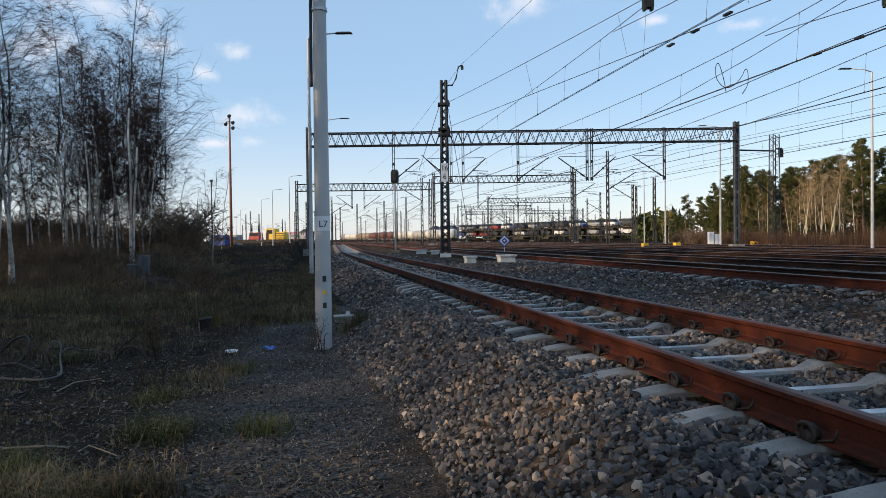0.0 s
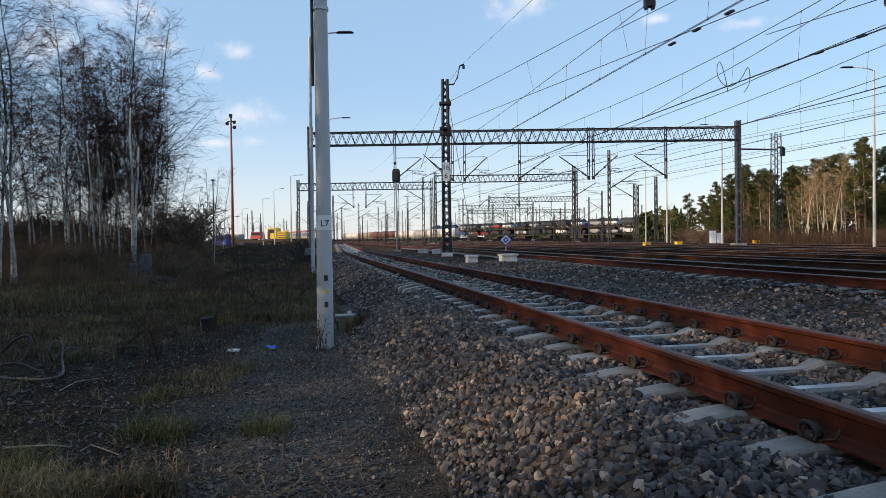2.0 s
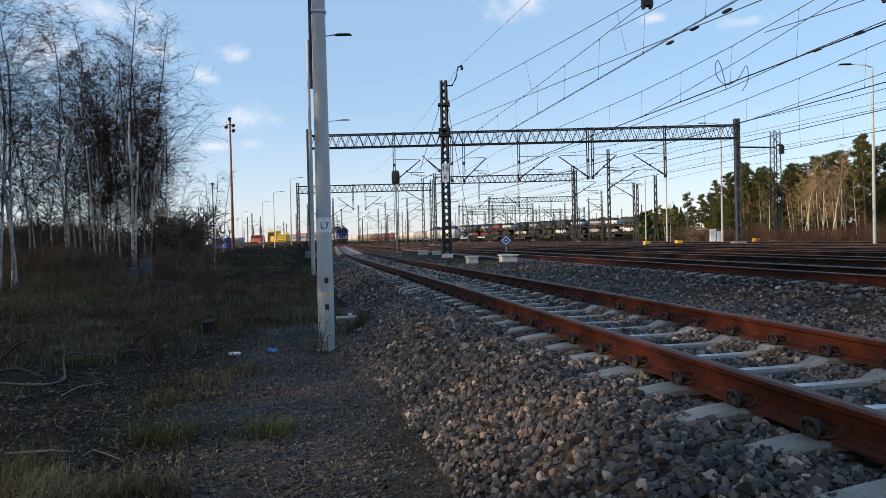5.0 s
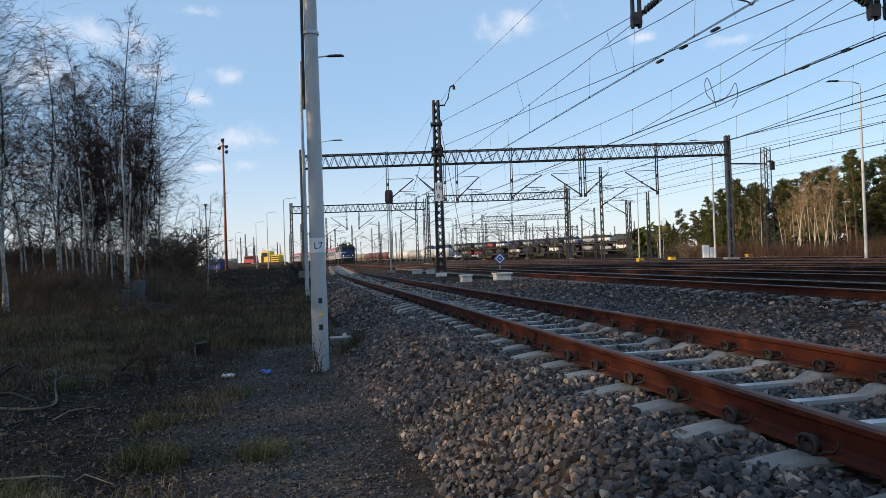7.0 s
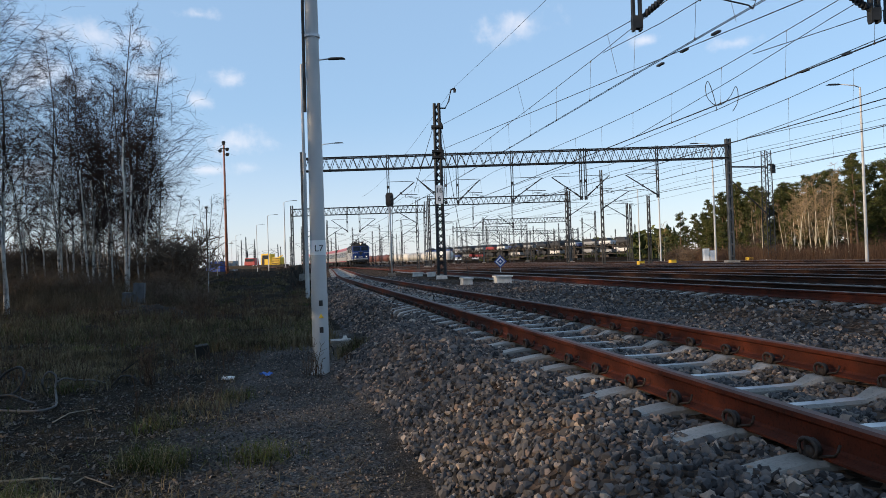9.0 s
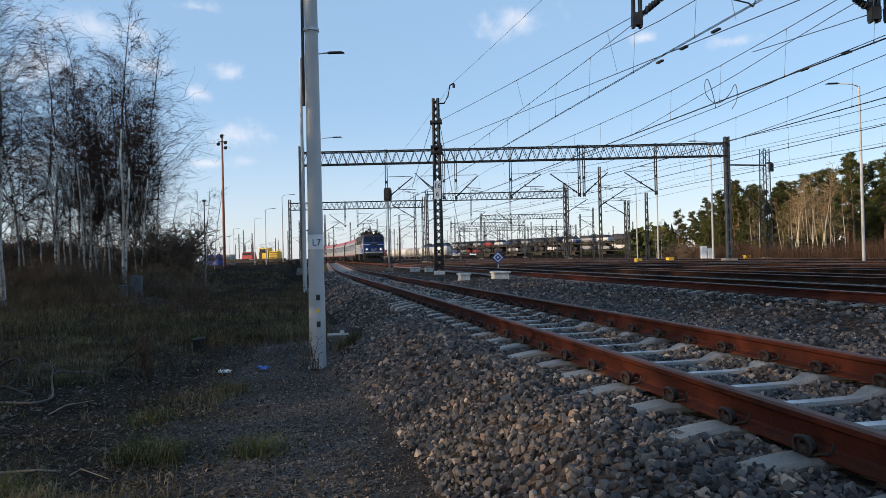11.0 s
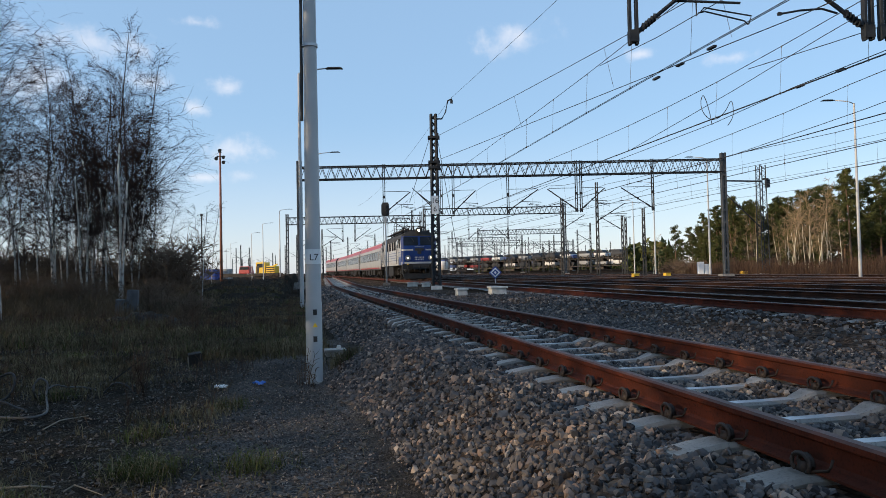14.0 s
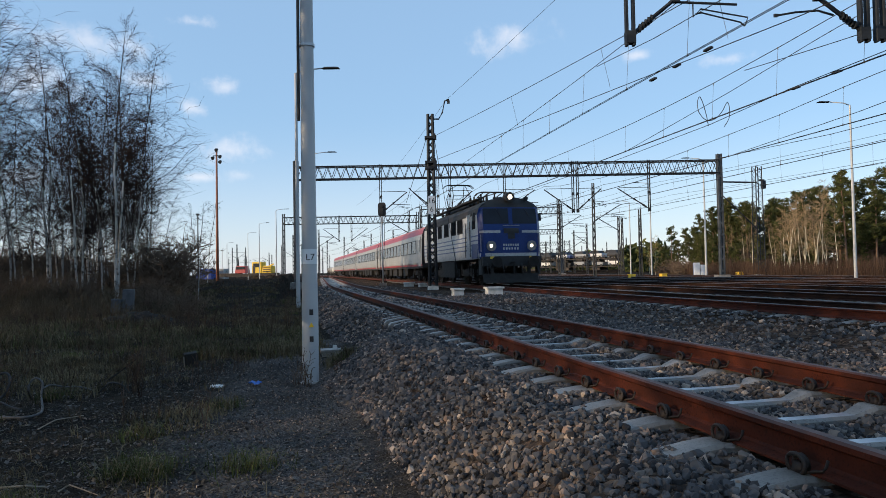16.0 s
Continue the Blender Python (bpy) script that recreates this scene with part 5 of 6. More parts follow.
        part("lid", Mesh().box((0, 0, 0.415), (0.5, 0.5, 0.03)), YELLOW, t)


GLASS_DARK = mat("dark_window_glass", (0.012, 0.014, 0.016), (0.025, 0.027, 0.03), 2, 0.1, 0, 0, 10)
build_machines()


def far_mast(x, y, h, brackets, slim=0.0):
    t = thing("catenary_mast", "slim dark mast with wire brackets in the far yard", "catenary mast", pose(x, y, -0.05), "far masts")
    m = Mesh()
    w = 0.12
    for a, b in ((-w, -w), (w, -w), (w, w), (-w, w)):
        m.bar((a, b, 0), (a * 0.7, b * 0.7, h), 0.06)
    for i in range(int(h / 0.7)):
        s = 1 if i % 2 else -1
        for b in (-w, w):
            m.bar((-w * s, b, 0.7 * i), (w * s, b, 0.7 * i + 0.7), 0.035)
    part("mast", m, DARK_STEEL, t)
    for s in brackets:
        b = Mesh()
        cantilever(b, (0, 0, 5.2), s * 2.6)
        part("bracket", b, DARK_STEEL, t)
    return t


def build_far_masts():
    r = random.Random(3)
    for px, d, h, br in ((1063, 67, 9.0, (1,)), (1145, 64, 6.2, ()), (1107, 84, 7.0, (-1,)), (1113, 86, 7.0, ()), (1000, 80, 8.8, (1,)), (735, 82, 8.0, (-1,)), (757, 92, 9.0, (1,)), (748, 105, 8.8, ()),
                         (707, 120, 8.0, (1,)), (575, 118, 8.2, (1,)), (590, 165, 8.5, (-1,)), (620, 150, 8.5, (1,)), (655, 170, 8.5, (-1, 1)), (668, 140, 8.5, (1,)), (690, 190, 8.5, (-1,)), (1027, 140, 8.5, (1,)),
                         (1050, 120, 8.5, (-1,)), (1010, 190, 8.5, (1,)), (985, 160, 8.5, (-1,)), (965, 210, 8.5, (1,)), (940, 170, 8.5, (1,)), (925, 240, 8.5, (-1,)), (905, 150, 8.5, (1,)), (880, 200, 8.5, (-1,)),
                         (858, 160, 8.5, (1,)), (845, 230, 8.5, (1,)), (822, 180, 8.5, (-1,)), (805, 140, 8.5, (1,)), (1085, 210, 8.5, ()), (1120, 180, 8.5, ()), (530, 130, 8.0, (1,)), (545, 170, 8.0, (1,))):
        far_mast(*bear(px, d), h, br)
    for _ in range(80):
        d = r.uniform(170, 340)
        far_mast(*bear(r.uniform(400, 1120), d), r.uniform(7.5, 9.5), r.choice(((1,), (-1,), (1, -1), ())))
    x, y = bear(1356, 62)
    t = lattice_mast("lattice_tower", x, y, 9.6, 0.72, 0.55, DARK_STEEL, "dark lattice tower with side brackets", rz=8, k=0.6)
    b = Mesh()
    b.bar((0, 0, 8.2), (-3.2, 0, 8.25), 0.1), b.tube((-3.2, 0, 7.0), (-0.2, 0, 4.2), 0.05), b.bar((0.2, 0, 8.4), (0.7, 0, 8.4), 0.12), b.box((0.6, 0, 8.0), (0.3, 0.3, 0.7))
    part("bracket", b, DARK_STEEL, t)
    for x0, x1, y, top in ((8, 26, 150, 9.2), (2, 20, 175, 8.8), (5, 40, 215, 9.0)):
        n = int((x1 - x0) / 5)
        portal(x0, x1, y, top, 0.95, [x0 + 3 + 5 * i for i in range(n)], [2.0 if i % 2 else -2.0 for i in range(n)], "dark steel lattice portal in the far yard")
    # floodlight mast, red-brown
    x, y = bear(396, 110)
    t = thing("floodlight_mast", "tall thin red-brown mast with floodlights on top", "floodlight mast", pose(x, y, -0.3))
    part("mast", Mesh().tube((0, 0, 0), (0, 0, 20.3), 0.24, 0.13, 10), RUST_MAST, t, smooth=True)
    part("head_frame", Mesh().box((0, 0, 19.6), (1.1, 0.3, 0.1)).box((0, 0, 20.2), (0.4, 0.3, 0.1)), DARK_STEEL, t)
    for x_, z_ in ((-0.55, 19.3), (0.55, 19.5), (0.55, 18.7), (0.0, 20.55)):
        part("floodlight", Mesh().tube((x_, -0.2, z_ - 0.1), (x_, 0.25, z_ + 0.1), 0.28, 0.18, 10), DARK_STEEL, t)
    x, y = bear(362, 120)
    t = thing("floodlight_mast", "thin dark mast with small lamps", "floodlight mast", pose(x, y, -0.3))
    part("mast", Mesh().tube((0, 0, 0), (0, 0, 11.5), 0.12, 0.08, 8), DARK_STEEL, t)
    part("floodlight", Mesh().box((0, 0, 11.4), (0.5, 0.3, 0.35)), DARK_STEEL, t)


build_far_masts()


def build_far_wood():
    """Dark line of woods behind the yard: many small uneven crowns."""
    r = random.Random(9)
    m = Mesh()
    for _ in range(900):
        px = r.uniform(845, 1190)
        d = r.uniform(330, 400) if px < 1120 else r.uniform(150, 260)
        x, y = bear(px, d)
        h = r.uniform(3.5, 8.0) * (1.2 if px > 1000 else 0.8) * (0.75 if d < 300 else 1)
        m.tube((x, y, -0.2), (x, y, h * 0.5), 0.12, n=4)
        for _ in range(14):
            z = r.uniform(0.15, 1.0)
            w = h * 0.3 * (1.1 - z)
            q = Vector((x + r.gauss(0, w), y + r.gauss(0, w), h * z))
            s = r.uniform(0.25, 0.6)
            a, b = Vector((r.gauss(0, s), r.gauss(0, s), r.gauss(0, s))), Vector((r.gauss(0, s), r.gauss(0, s), r.gauss(0, s)))
            m.add([q - a, q + b, q + a, q - b], [(0, 1, 2, 3)])
    tagged(part("far_wood", m, NEEDLE), "dark line of far pine woods", "woods", kind="stuff")


build_far_wood()


# ---- trackside things ----
def concrete_block(px, d, w, h, label):
    x, y = bear(px, d)
    t = thing("concrete_block", label, "concrete block", pose(x, y, -0.1, 0, 0, TURN), "trackside blocks")
    part("block", Mesh().box((0, 0, h / 2), (w, 0.5, h), taper=0.96), WHITE_CONC, t, bevel=0.02)
    part("slab", Mesh().box((0, 0, h + 0.035), (w * 1.12, 0.6, 0.07)), WHITE_CONC, t, bevel=0.012)


def build_trackside():
    concrete_block(883, 28, 0.62, 0.30, "whitewashed stacked concrete block between the tracks")
    concrete_block(819, 29, 0.42, 0.24, "small pale concrete block between the tracks")
    concrete_block(733, 46, 0.6, 0.26, "whitewashed concrete block on short feet")
    concrete_block(757, 44, 0.45, 0.24, "pale concrete block beside the mast")
    x, y = bear(880, 42)
    t = thing("diamond_sign", "small blue diamond sign with white border on a low post", "railway sign", pose(x, y, -0.08))
    part("post", Mesh().tube((0, 0.03, 0), (0, 0.03, 0.6), 0.03, n=8), GALV, t)
    def diamond(r, y0):
        return Mesh().extrude([(0, -r), (r, 0), (0, r), (-r, 0)], (0, y0, 0.84), (0, y0 + 0.008, 0.84))
    part("plate", diamond(0.38, 0.0), BLUE_SIGN, t, "blue plate")
    part("white_border", diamond(0.29, -0.012), WHITE, t)
    part("blue_field", diamond(0.19, -0.024), BLUE_SIGN, t)
    part("white_centre", diamond(0.08, -0.036), WHITE, t)
    # concrete pillar and manhole in the grass
    x, y = bear(230, 26)
    t = thing("concrete_pillar", "old grey concrete pillar in dead grass", "concrete pillar", pose(x, y, -0.6, 0, 3, 12))
    part("shaft", Mesh().box((0.12, 0.1, 0.52), (0.42, 0.3, 1.1), taper=0.9), OLD_CONCRETE, t, bevel=0.02)
    part("step", Mesh().box((-0.24, -0.1, 0.36), (0.3, 0.4, 0.72)), OLD_CONCRETE, t, bevel=0.02)
    # heap of black earth before the pillar
    x, y = bear(256, 23.5)
    r = random.Random(2)
    n, heap = 22, Mesh()
    heap.add([(x + 1.35 * u, y + 0.9 * v, ground_z(x + 1.35 * u, y + 0.9 * v)[0] - 0.06 + 0.42 * max(0, 1 - u * u - v * v) ** 0.8 * (0.75 + 0.8 * noise.noise(Vector((u * 3, v * 3, 5)))) + 0.04 * r.random())
              for v in np.linspace(-1, 1, n + 1) for u in np.linspace(-1, 1, n + 1)],
             [(j * (n + 1) + i, j * (n + 1) + i + 1, (j + 1) * (n + 1) + i + 1, (j + 1) * (n + 1) + i) for j in range(n) for i in range(n)])
    tagged(part("earth_mound", heap, SOIL_DARK), "low heap of black earth in the grass", "earth heap")
    # sawn stump and litter
    x, y = bear(350, 11.8)
    stump = thing("wooden_stump", "dark square wooden stump with a pale split side", "stump", pose(x, y, ground_z(x, y)[0] - 0.03, 4, -6, 24))
    part("block", Mesh().box((0, 0, 0.13), (0.22, 0.2, 0.26), taper=0.93), SOIL_DARK, stump, bevel=0.012)
    part("split_side", Mesh().box((-0.106, -0.02, 0.11), (0.02, 0.12, 0.2), taper=0.9), OLD_WOOD, stump, "pale split wood")
    for px, d, mate, lb, nm in ((393, 9.2, WHITE, "crumpled white paper litter on the soil", "paper_litter"), (460, 9.5, BLUE_BAG, "scrap of blue plastic on the soil", "plastic_scrap")):
        x, y = bear(px, d)
        z = ground_z(x, y)[0]
        m = Mesh()
        n = 7
        m.add([(x + (i / n - 0.5) * 0.15, y + (j / n - 0.5) * 0.13, z + 0.03 + 0.05 * r.random()) for j in range(n + 1) for i in range(n + 1)],
              [(j * (n + 1) + i, j * (n + 1) + i + 1, (j + 1) * (n + 1) + i + 1, (j + 1) * (n + 1) + i) for j in range(n) for i in range(n)])
        tagged(part(nm, m, mate), lb, "litter")
    # dead branches and a loop of old cable
    for pts, rad in (([(115, 5.0, 0.02), (135, 5.05, 0.05), (160, 5.0, 0.03), (185, 4.9, 0.02)], 0.007), ([(-20, 5.1, 0.03), (60, 5.05, 0.05), (95, 5.1, 0.02)], 0.009), ([(80, 7.0, 0.03), (110, 7.2, 0.08), (160, 7.6, 0.03)], 0.007)):
        out = []
        for px, d, up in pts:
            x, y = bear(px, d)
            out.append((x, y, ground_z(x, y)[0] + up))
        tagged(part("dead_branch", Mesh().path(out, [rad * (1 - 0.2 * i) for i in range(len(out))], 6), OLD_WOOD), "pale dead branch lying on the soil", "branch")
    for pts, rad, ma, lb in (([(-8, 8.7, 0.16), (0, 8.7, 0.2), (17, 8.7, 0.3), (40, 8.7, 0.34), (46, 8.65, 0.24), (34, 8.6, 0.08), (6, 8.5, 0.02), (-30, 8.5, 0.02)], 0.016, BLACK, "black bent hose sticking out of the soil"),
                             ([(84, 8.9, 0.0), (79, 8.7, 0.1), (80, 8.7, 0.19), (91, 8.7, 0.26), (103, 8.7, 0.2), (101, 8.6, 0.07), (103, 8.0, 0.03), (97, 7.7, 0.025), (70, 7.5, 0.03), (20, 7.6, 0.025), (-25, 7.7, 0.03)], 0.013, CABLE, "loop of old grey cable sticking out of the soil"),
                             ([(104, 8.7, 0.13), (118, 8.9, 0.15), (140, 9.1, 0.1), (165, 9.3, 0.06), (190, 9.3, 0.01)], 0.010, CABLE, "stiff end of old grey cable over the soil"),
                             ([(-20, 8.2, 0.06), (20, 8.2, 0.1), (48, 8.1, 0.04), (66, 8.0, 0.02)], 0.014, BLACK, "black hose lying on the soil"),
                             ([(200, 9.0, 0.0), (207, 9.0, 0.07), (223, 9.0, 0.15), (244, 9.0, 0.11), (256, 9.0, 0.0)], 0.010, BLACK, "black cable arching out of the soil")):
        line = [Vector((*bear(px - 15, d), ground_z(*bear(px - 15, d))[0] + up)) for px, d, up in pts]
        tagged(part("old_cable", Mesh().path(smooth_line(line), rad, 8), ma, smooth=True), lb, "cable")
    line = [Vector((*bear(px, 9.5), ground_z(*bear(px, 9.5))[0] + up)) for px, up in ((204, 0.1), (227, 0.22), (252, 0.36))]
    tagged(part("dead_branch", Mesh().path(line, [0.012, 0.009, 0.006], 6), SOIL_DARK), "dark dead branch leaning over the soil", "branch")


OLD_WOOD = mat("grey_dead_wood", (0.14, 0.115, 0.085), (0.27, 0.225, 0.17), 6, 0.9, 0, 0.3, 40)
OLD_CONCRETE = mat("old_grey_concrete", (0.05, 0.053, 0.06), (0.10, 0.105, 0.115), 5, 0.9, 0, 0.3, 50)
SOIL_DARK = mat("dark_clod", (0.007, 0.006, 0.005), (0.022, 0.018, 0.014), 6, 0.95, 0, 0.5, 30)
BLUE_BAG = mat("blue_plastic", (0.04, 0.12, 0.42), (0.07, 0.2, 0.6), 8, 0.4, 0, 0.1, 40)
CABLE = mat("old_grey_cable", (0.045, 0.044, 0.045), (0.10, 0.095, 0.09), 6, 0.7, 0, 0.1, 40)
build_trackside()

# ---- the train ----
LOCO_BLUE = mat("dark_blue_loco_paint", (0.004, 0.022, 0.115), (0.008, 0.034, 0.165), 2.0, 0.35, 0, 0.03, 30, c3=(0.004, 0.016, 0.085), spec=0.25)
LOCO_WHITE = mat("grimy_white_loco_paint", (0.30, 0.31, 0.325), (0.43, 0.435, 0.44), 2.0, 0.4, 0, 0.04, 24, c3=(0.17, 0.17, 0.175))
LOCO_ROOF = mat("sooty_roof", (0.014, 0.014, 0.015), (0.03, 0.028, 0.027), 3, 0.8, 0, 0.15, 30)
UNDER = mat("brake_dust_underframe", (0.006, 0.0055, 0.005), (0.018, 0.015, 0.013), 4, 0.85, 0.2, 0.2, 30)
DARK_PANE = mat("dusty_dark_pane", (0.008, 0.009, 0.011), (0.018, 0.02, 0.022), 3, 0.9, 0, 0, 10, spec=0.02)
FRONT_GREY = mat("grimy_grey_front", (0.007, 0.008, 0.009), (0.02, 0.021, 0.022), 5, 0.7, 0, 0.1, 30)
GLASS = mat("dark_tinted_glass", (0.006, 0.009, 0.016), (0.012, 0.016, 0.026), 2, 0.15, 0, 0, 10, spec=0.22)
COACH_GREY = mat("light_grey_coach_paint", (0.22, 0.218, 0.212), (0.3, 0.297, 0.288), 1.2, 0.35, 0, 0.03, 24, c3=(0.19, 0.186, 0.18))
COACH_DARK = mat("mid_grey_window_band", (0.13, 0.133, 0.133), (0.18, 0.183, 0.18), 1.2, 0.4, 0, 0.03, 24)
COACH_RED = mat("red_coach_paint", (0.22, 0.02, 0.028), (0.30, 0.03, 0.038), 1.5, 0.45, 0, 0.03, 24)
LAMP_RIM = mat("dull_grey_lamp_rim", (0.12, 0.12, 0.125), (0.2, 0.2, 0.2), 6, 0.4, 0.3, 0.05, 40)
HEADLIGHT = glow("lit_headlight", (1.0, 0.82, 0.58), 2.2)


def half_width(z):
    """Half the body's breadth at a height over the rail."""
    pts = ((1.2, 1.46), (1.5, 1.5), (3.15, 1.5), (3.45, 1.42), (3.62, 1.25), (3.78, 0.95), (3.9, 0.5), (3.95, 0.02))
    return float(np.interp(z, [p[0] for p in pts], [p[1] for p in pts]))


def nose_y(x, z):
    """How far back the front lies: upright below, raked above the waist, rounded at the corners."""
    return 0.62 + 0.20 * max(0.0, z - 2.45) + (0.5 * max(0, z - 3.5)) + 0.10 * (abs(x) / 1.5) ** 2 + 0.25 * max(0, (abs(x) - 1.25) / 0.25) ** 2


def nose_patch(m, x0, x1, z0, z1, out=0.006, nx=6, nz=4, slant=0.0):
    vs, fs = [], []
    for j in range(nz + 1):
        for i in range(nx + 1):
            z = z0 + (z1 - z0) * j / nz
            x = x0 + (x1 - x0) * i / nx
            zz = z + slant * abs(x)
            vs.append((x, nose_y(x, zz) - out, zz))
    for j in range(nz):
        for i in range(nx):
            a = j * (nx + 1) + i
            fs.append((a, a + 1, a + nx + 2, a + nx + 1))
    k = len(vs)
    vs += [(x, y + 0.03, z) for x, y, z in vs]
    edge = [i for i in range(nx + 1)] + [j * (nx + 1) + nx for j in range(1, nz + 1)] + [nz * (nx + 1) + i for i in range(nx - 1, -1, -1)] + [j * (nx + 1) for j in range(nz - 1, 0, -1)]
    fs += [(edge[i], edge[(i + 1) % len(edge)], k + edge[(i + 1) % len(edge)], k + edge[i]) for i in range(len(edge))]
    return m.add(vs, fs)


def wheelset(parent, y, r):
    m = Mesh()
    for x in (-0.75, 0.75):
        m.disc((x, 0, 0), r, "x", 0.13, 20)
        m.disc((x * 0.95, 0, 0), r + 0.03, "x", 0.03, 20)
        for k in range(5):
            a = k * math.pi * 2 / 5
            m.disc((x * 1.1, 0.6 * r * math.cos(a), 0.6 * r * math.sin(a)), 0.07, "x", 0.04, 6)
    m.tube((-0.8, 0, 0), (0.8, 0, 0), 0.09, n=10)
    part("wheelset", m, UNDER, parent, at=pose(0, y, r))


def bogie(t, y, wheelbase, r, name="bogie"):
    m = Mesh()
    for x in (-1.08, 1.08):
        m.extrude([(-0.07, 0.45), (0.07, 0.45), (0.07, 0.8), (-0.07, 0.8)], (x, y - wheelbase / 2 - 0.7, 0), (x, y + wheelbase / 2 + 0.7, 0))
        for s in (-1, 1):
            m.box((x * 1.04, y + s * wheelbase / 2, r), (0.24, 0.4, 0.42))
            for k in (-0.38, 0.38):
                m.tube((x * 1.04, y + s * wheelbase / 2 + k, 0.55), (x * 1.04, y + s * wheelbase / 2 + k, 1.05), 0.09, n=8)
        m.box((x, y, 0.62), (0.22, 0.9, 0.3))
    m.box((0, y, 0.7), (2.0, 0.5, 0.3))
    part(name, m, UNDER, t, "dusty black bogie frame")
    for s in (-1, 1):
        wheelset(t, y + s * wheelbase / 2, r)


def loco_body():
    zs = (1.2, 1.45, 1.8, 2.2, 2.45, 2.8, 3.15, 3.45, 3.62, 3.78, 3.9, 3.95)
    cols = [i / 8 for i in range(-8, 9)]
    vs, fs, mi = [], [], []
    n = len(cols)
    for end in (0, 1):
        for z in zs:
            for c in cols:
                x = c * half_width(z)
                y = nose_y(x, z)
                vs.append((x, y if not end else 15.9 - y, z))
    rows = len(zs)
    for end in (0, 1):
        o = end * rows * n
        for j in range(rows - 1):
            for i in range(n - 1):
                a = o + j * n + i
                fs.append((a, a + 1, a + n + 1, a + n))
                mi.append(2 if zs[j] >= 3.45 else 0)
    o = rows * n
    for j in range(rows - 1):
        for i in (0, n - 1):
            a = j * n + i
            fs.append((a, a + o, a + o + n, a + n))
            mi.append(2 if zs[j] >= 3.15 else 1)
    fs.append(tuple(range(n)) + tuple(o + i for i in range(n - 1, -1, -1)))
    mi.append(2)
    top = (rows - 1) * n
    fs.append((top, top + n - 1, o + top + n - 1, o + top))
    mi.append(2)
    me = bpy.data.meshes.new("body")
    me.from_pydata(vs, [], fs)
    for m in (LOCO_BLUE, LOCO_WHITE, LOCO_ROOF):
        me.materials.append(m)
    me.polygons.foreach_set("material_index", mi)
    bm = bmesh.new()
    bm.from_mesh(me)
    bmesh.ops.recalc_face_normals(bm, faces=bm.faces)
    bm.to_mesh(me)
    bm.free()
    return me


def pantograph(t, y, up):
    m = Mesh()
    base = 4.15
    for x in (-0.55, 0.55):
        m.tube((x, y - 0.9, base), (x, y + 0.9, base), 0.04)
        for s in (-0.8, 0.8):
            m.tube((x, y + s, 3.75), (x, y + s, base), 0.06, n=8)
    if up:
        top = 5.58
        mid = (base + top) / 2 + 0.05
        for s in (-1, 1):
            for x in (-0.5, 0.5):
                m.tube((x, y + s * 0.35, base), (x * 1.05, y + s * 0.95, mid), 0.03)
                m.tube((x * 1.05, y + s * 0.95, mid), (x * 0.8, y + s * 0.1, top), 0.022)
            m.tube((-0.53, y + s * 0.95, mid), (0.53, y + s * 0.95, mid), 0.022)
            m.tube((-0.5, y + s * 0.35, base), (0.53, y + s * 0.95, mid), 0.015)
    else:
        top = base + 0.22
        for s in (-1, 1):
            for x in (-0.5, 0.5):
                m.tube((x, y + s * 0.2, base + 0.03), (x, y + s * 1.2, base + 0.12), 0.03)
                m.tube((x, y + s * 1.2, base + 0.12), (x, y + s * 0.1, top), 0.022)
    for s in (-0.15, 0.15):
        m.path([(-0.95, y + s, top - 0.16), (-0.8, y + s, top - 0.02), (-0.6, y + s, top + 0.03), (0.6, y + s, top + 0.03), (0.8, y + s, top - 0.02), (0.95, y + s, top - 0.16)], 0.025, 6)
    part("pantograph", m, UNDER, t, "raised pantograph" if up else "folded pantograph")


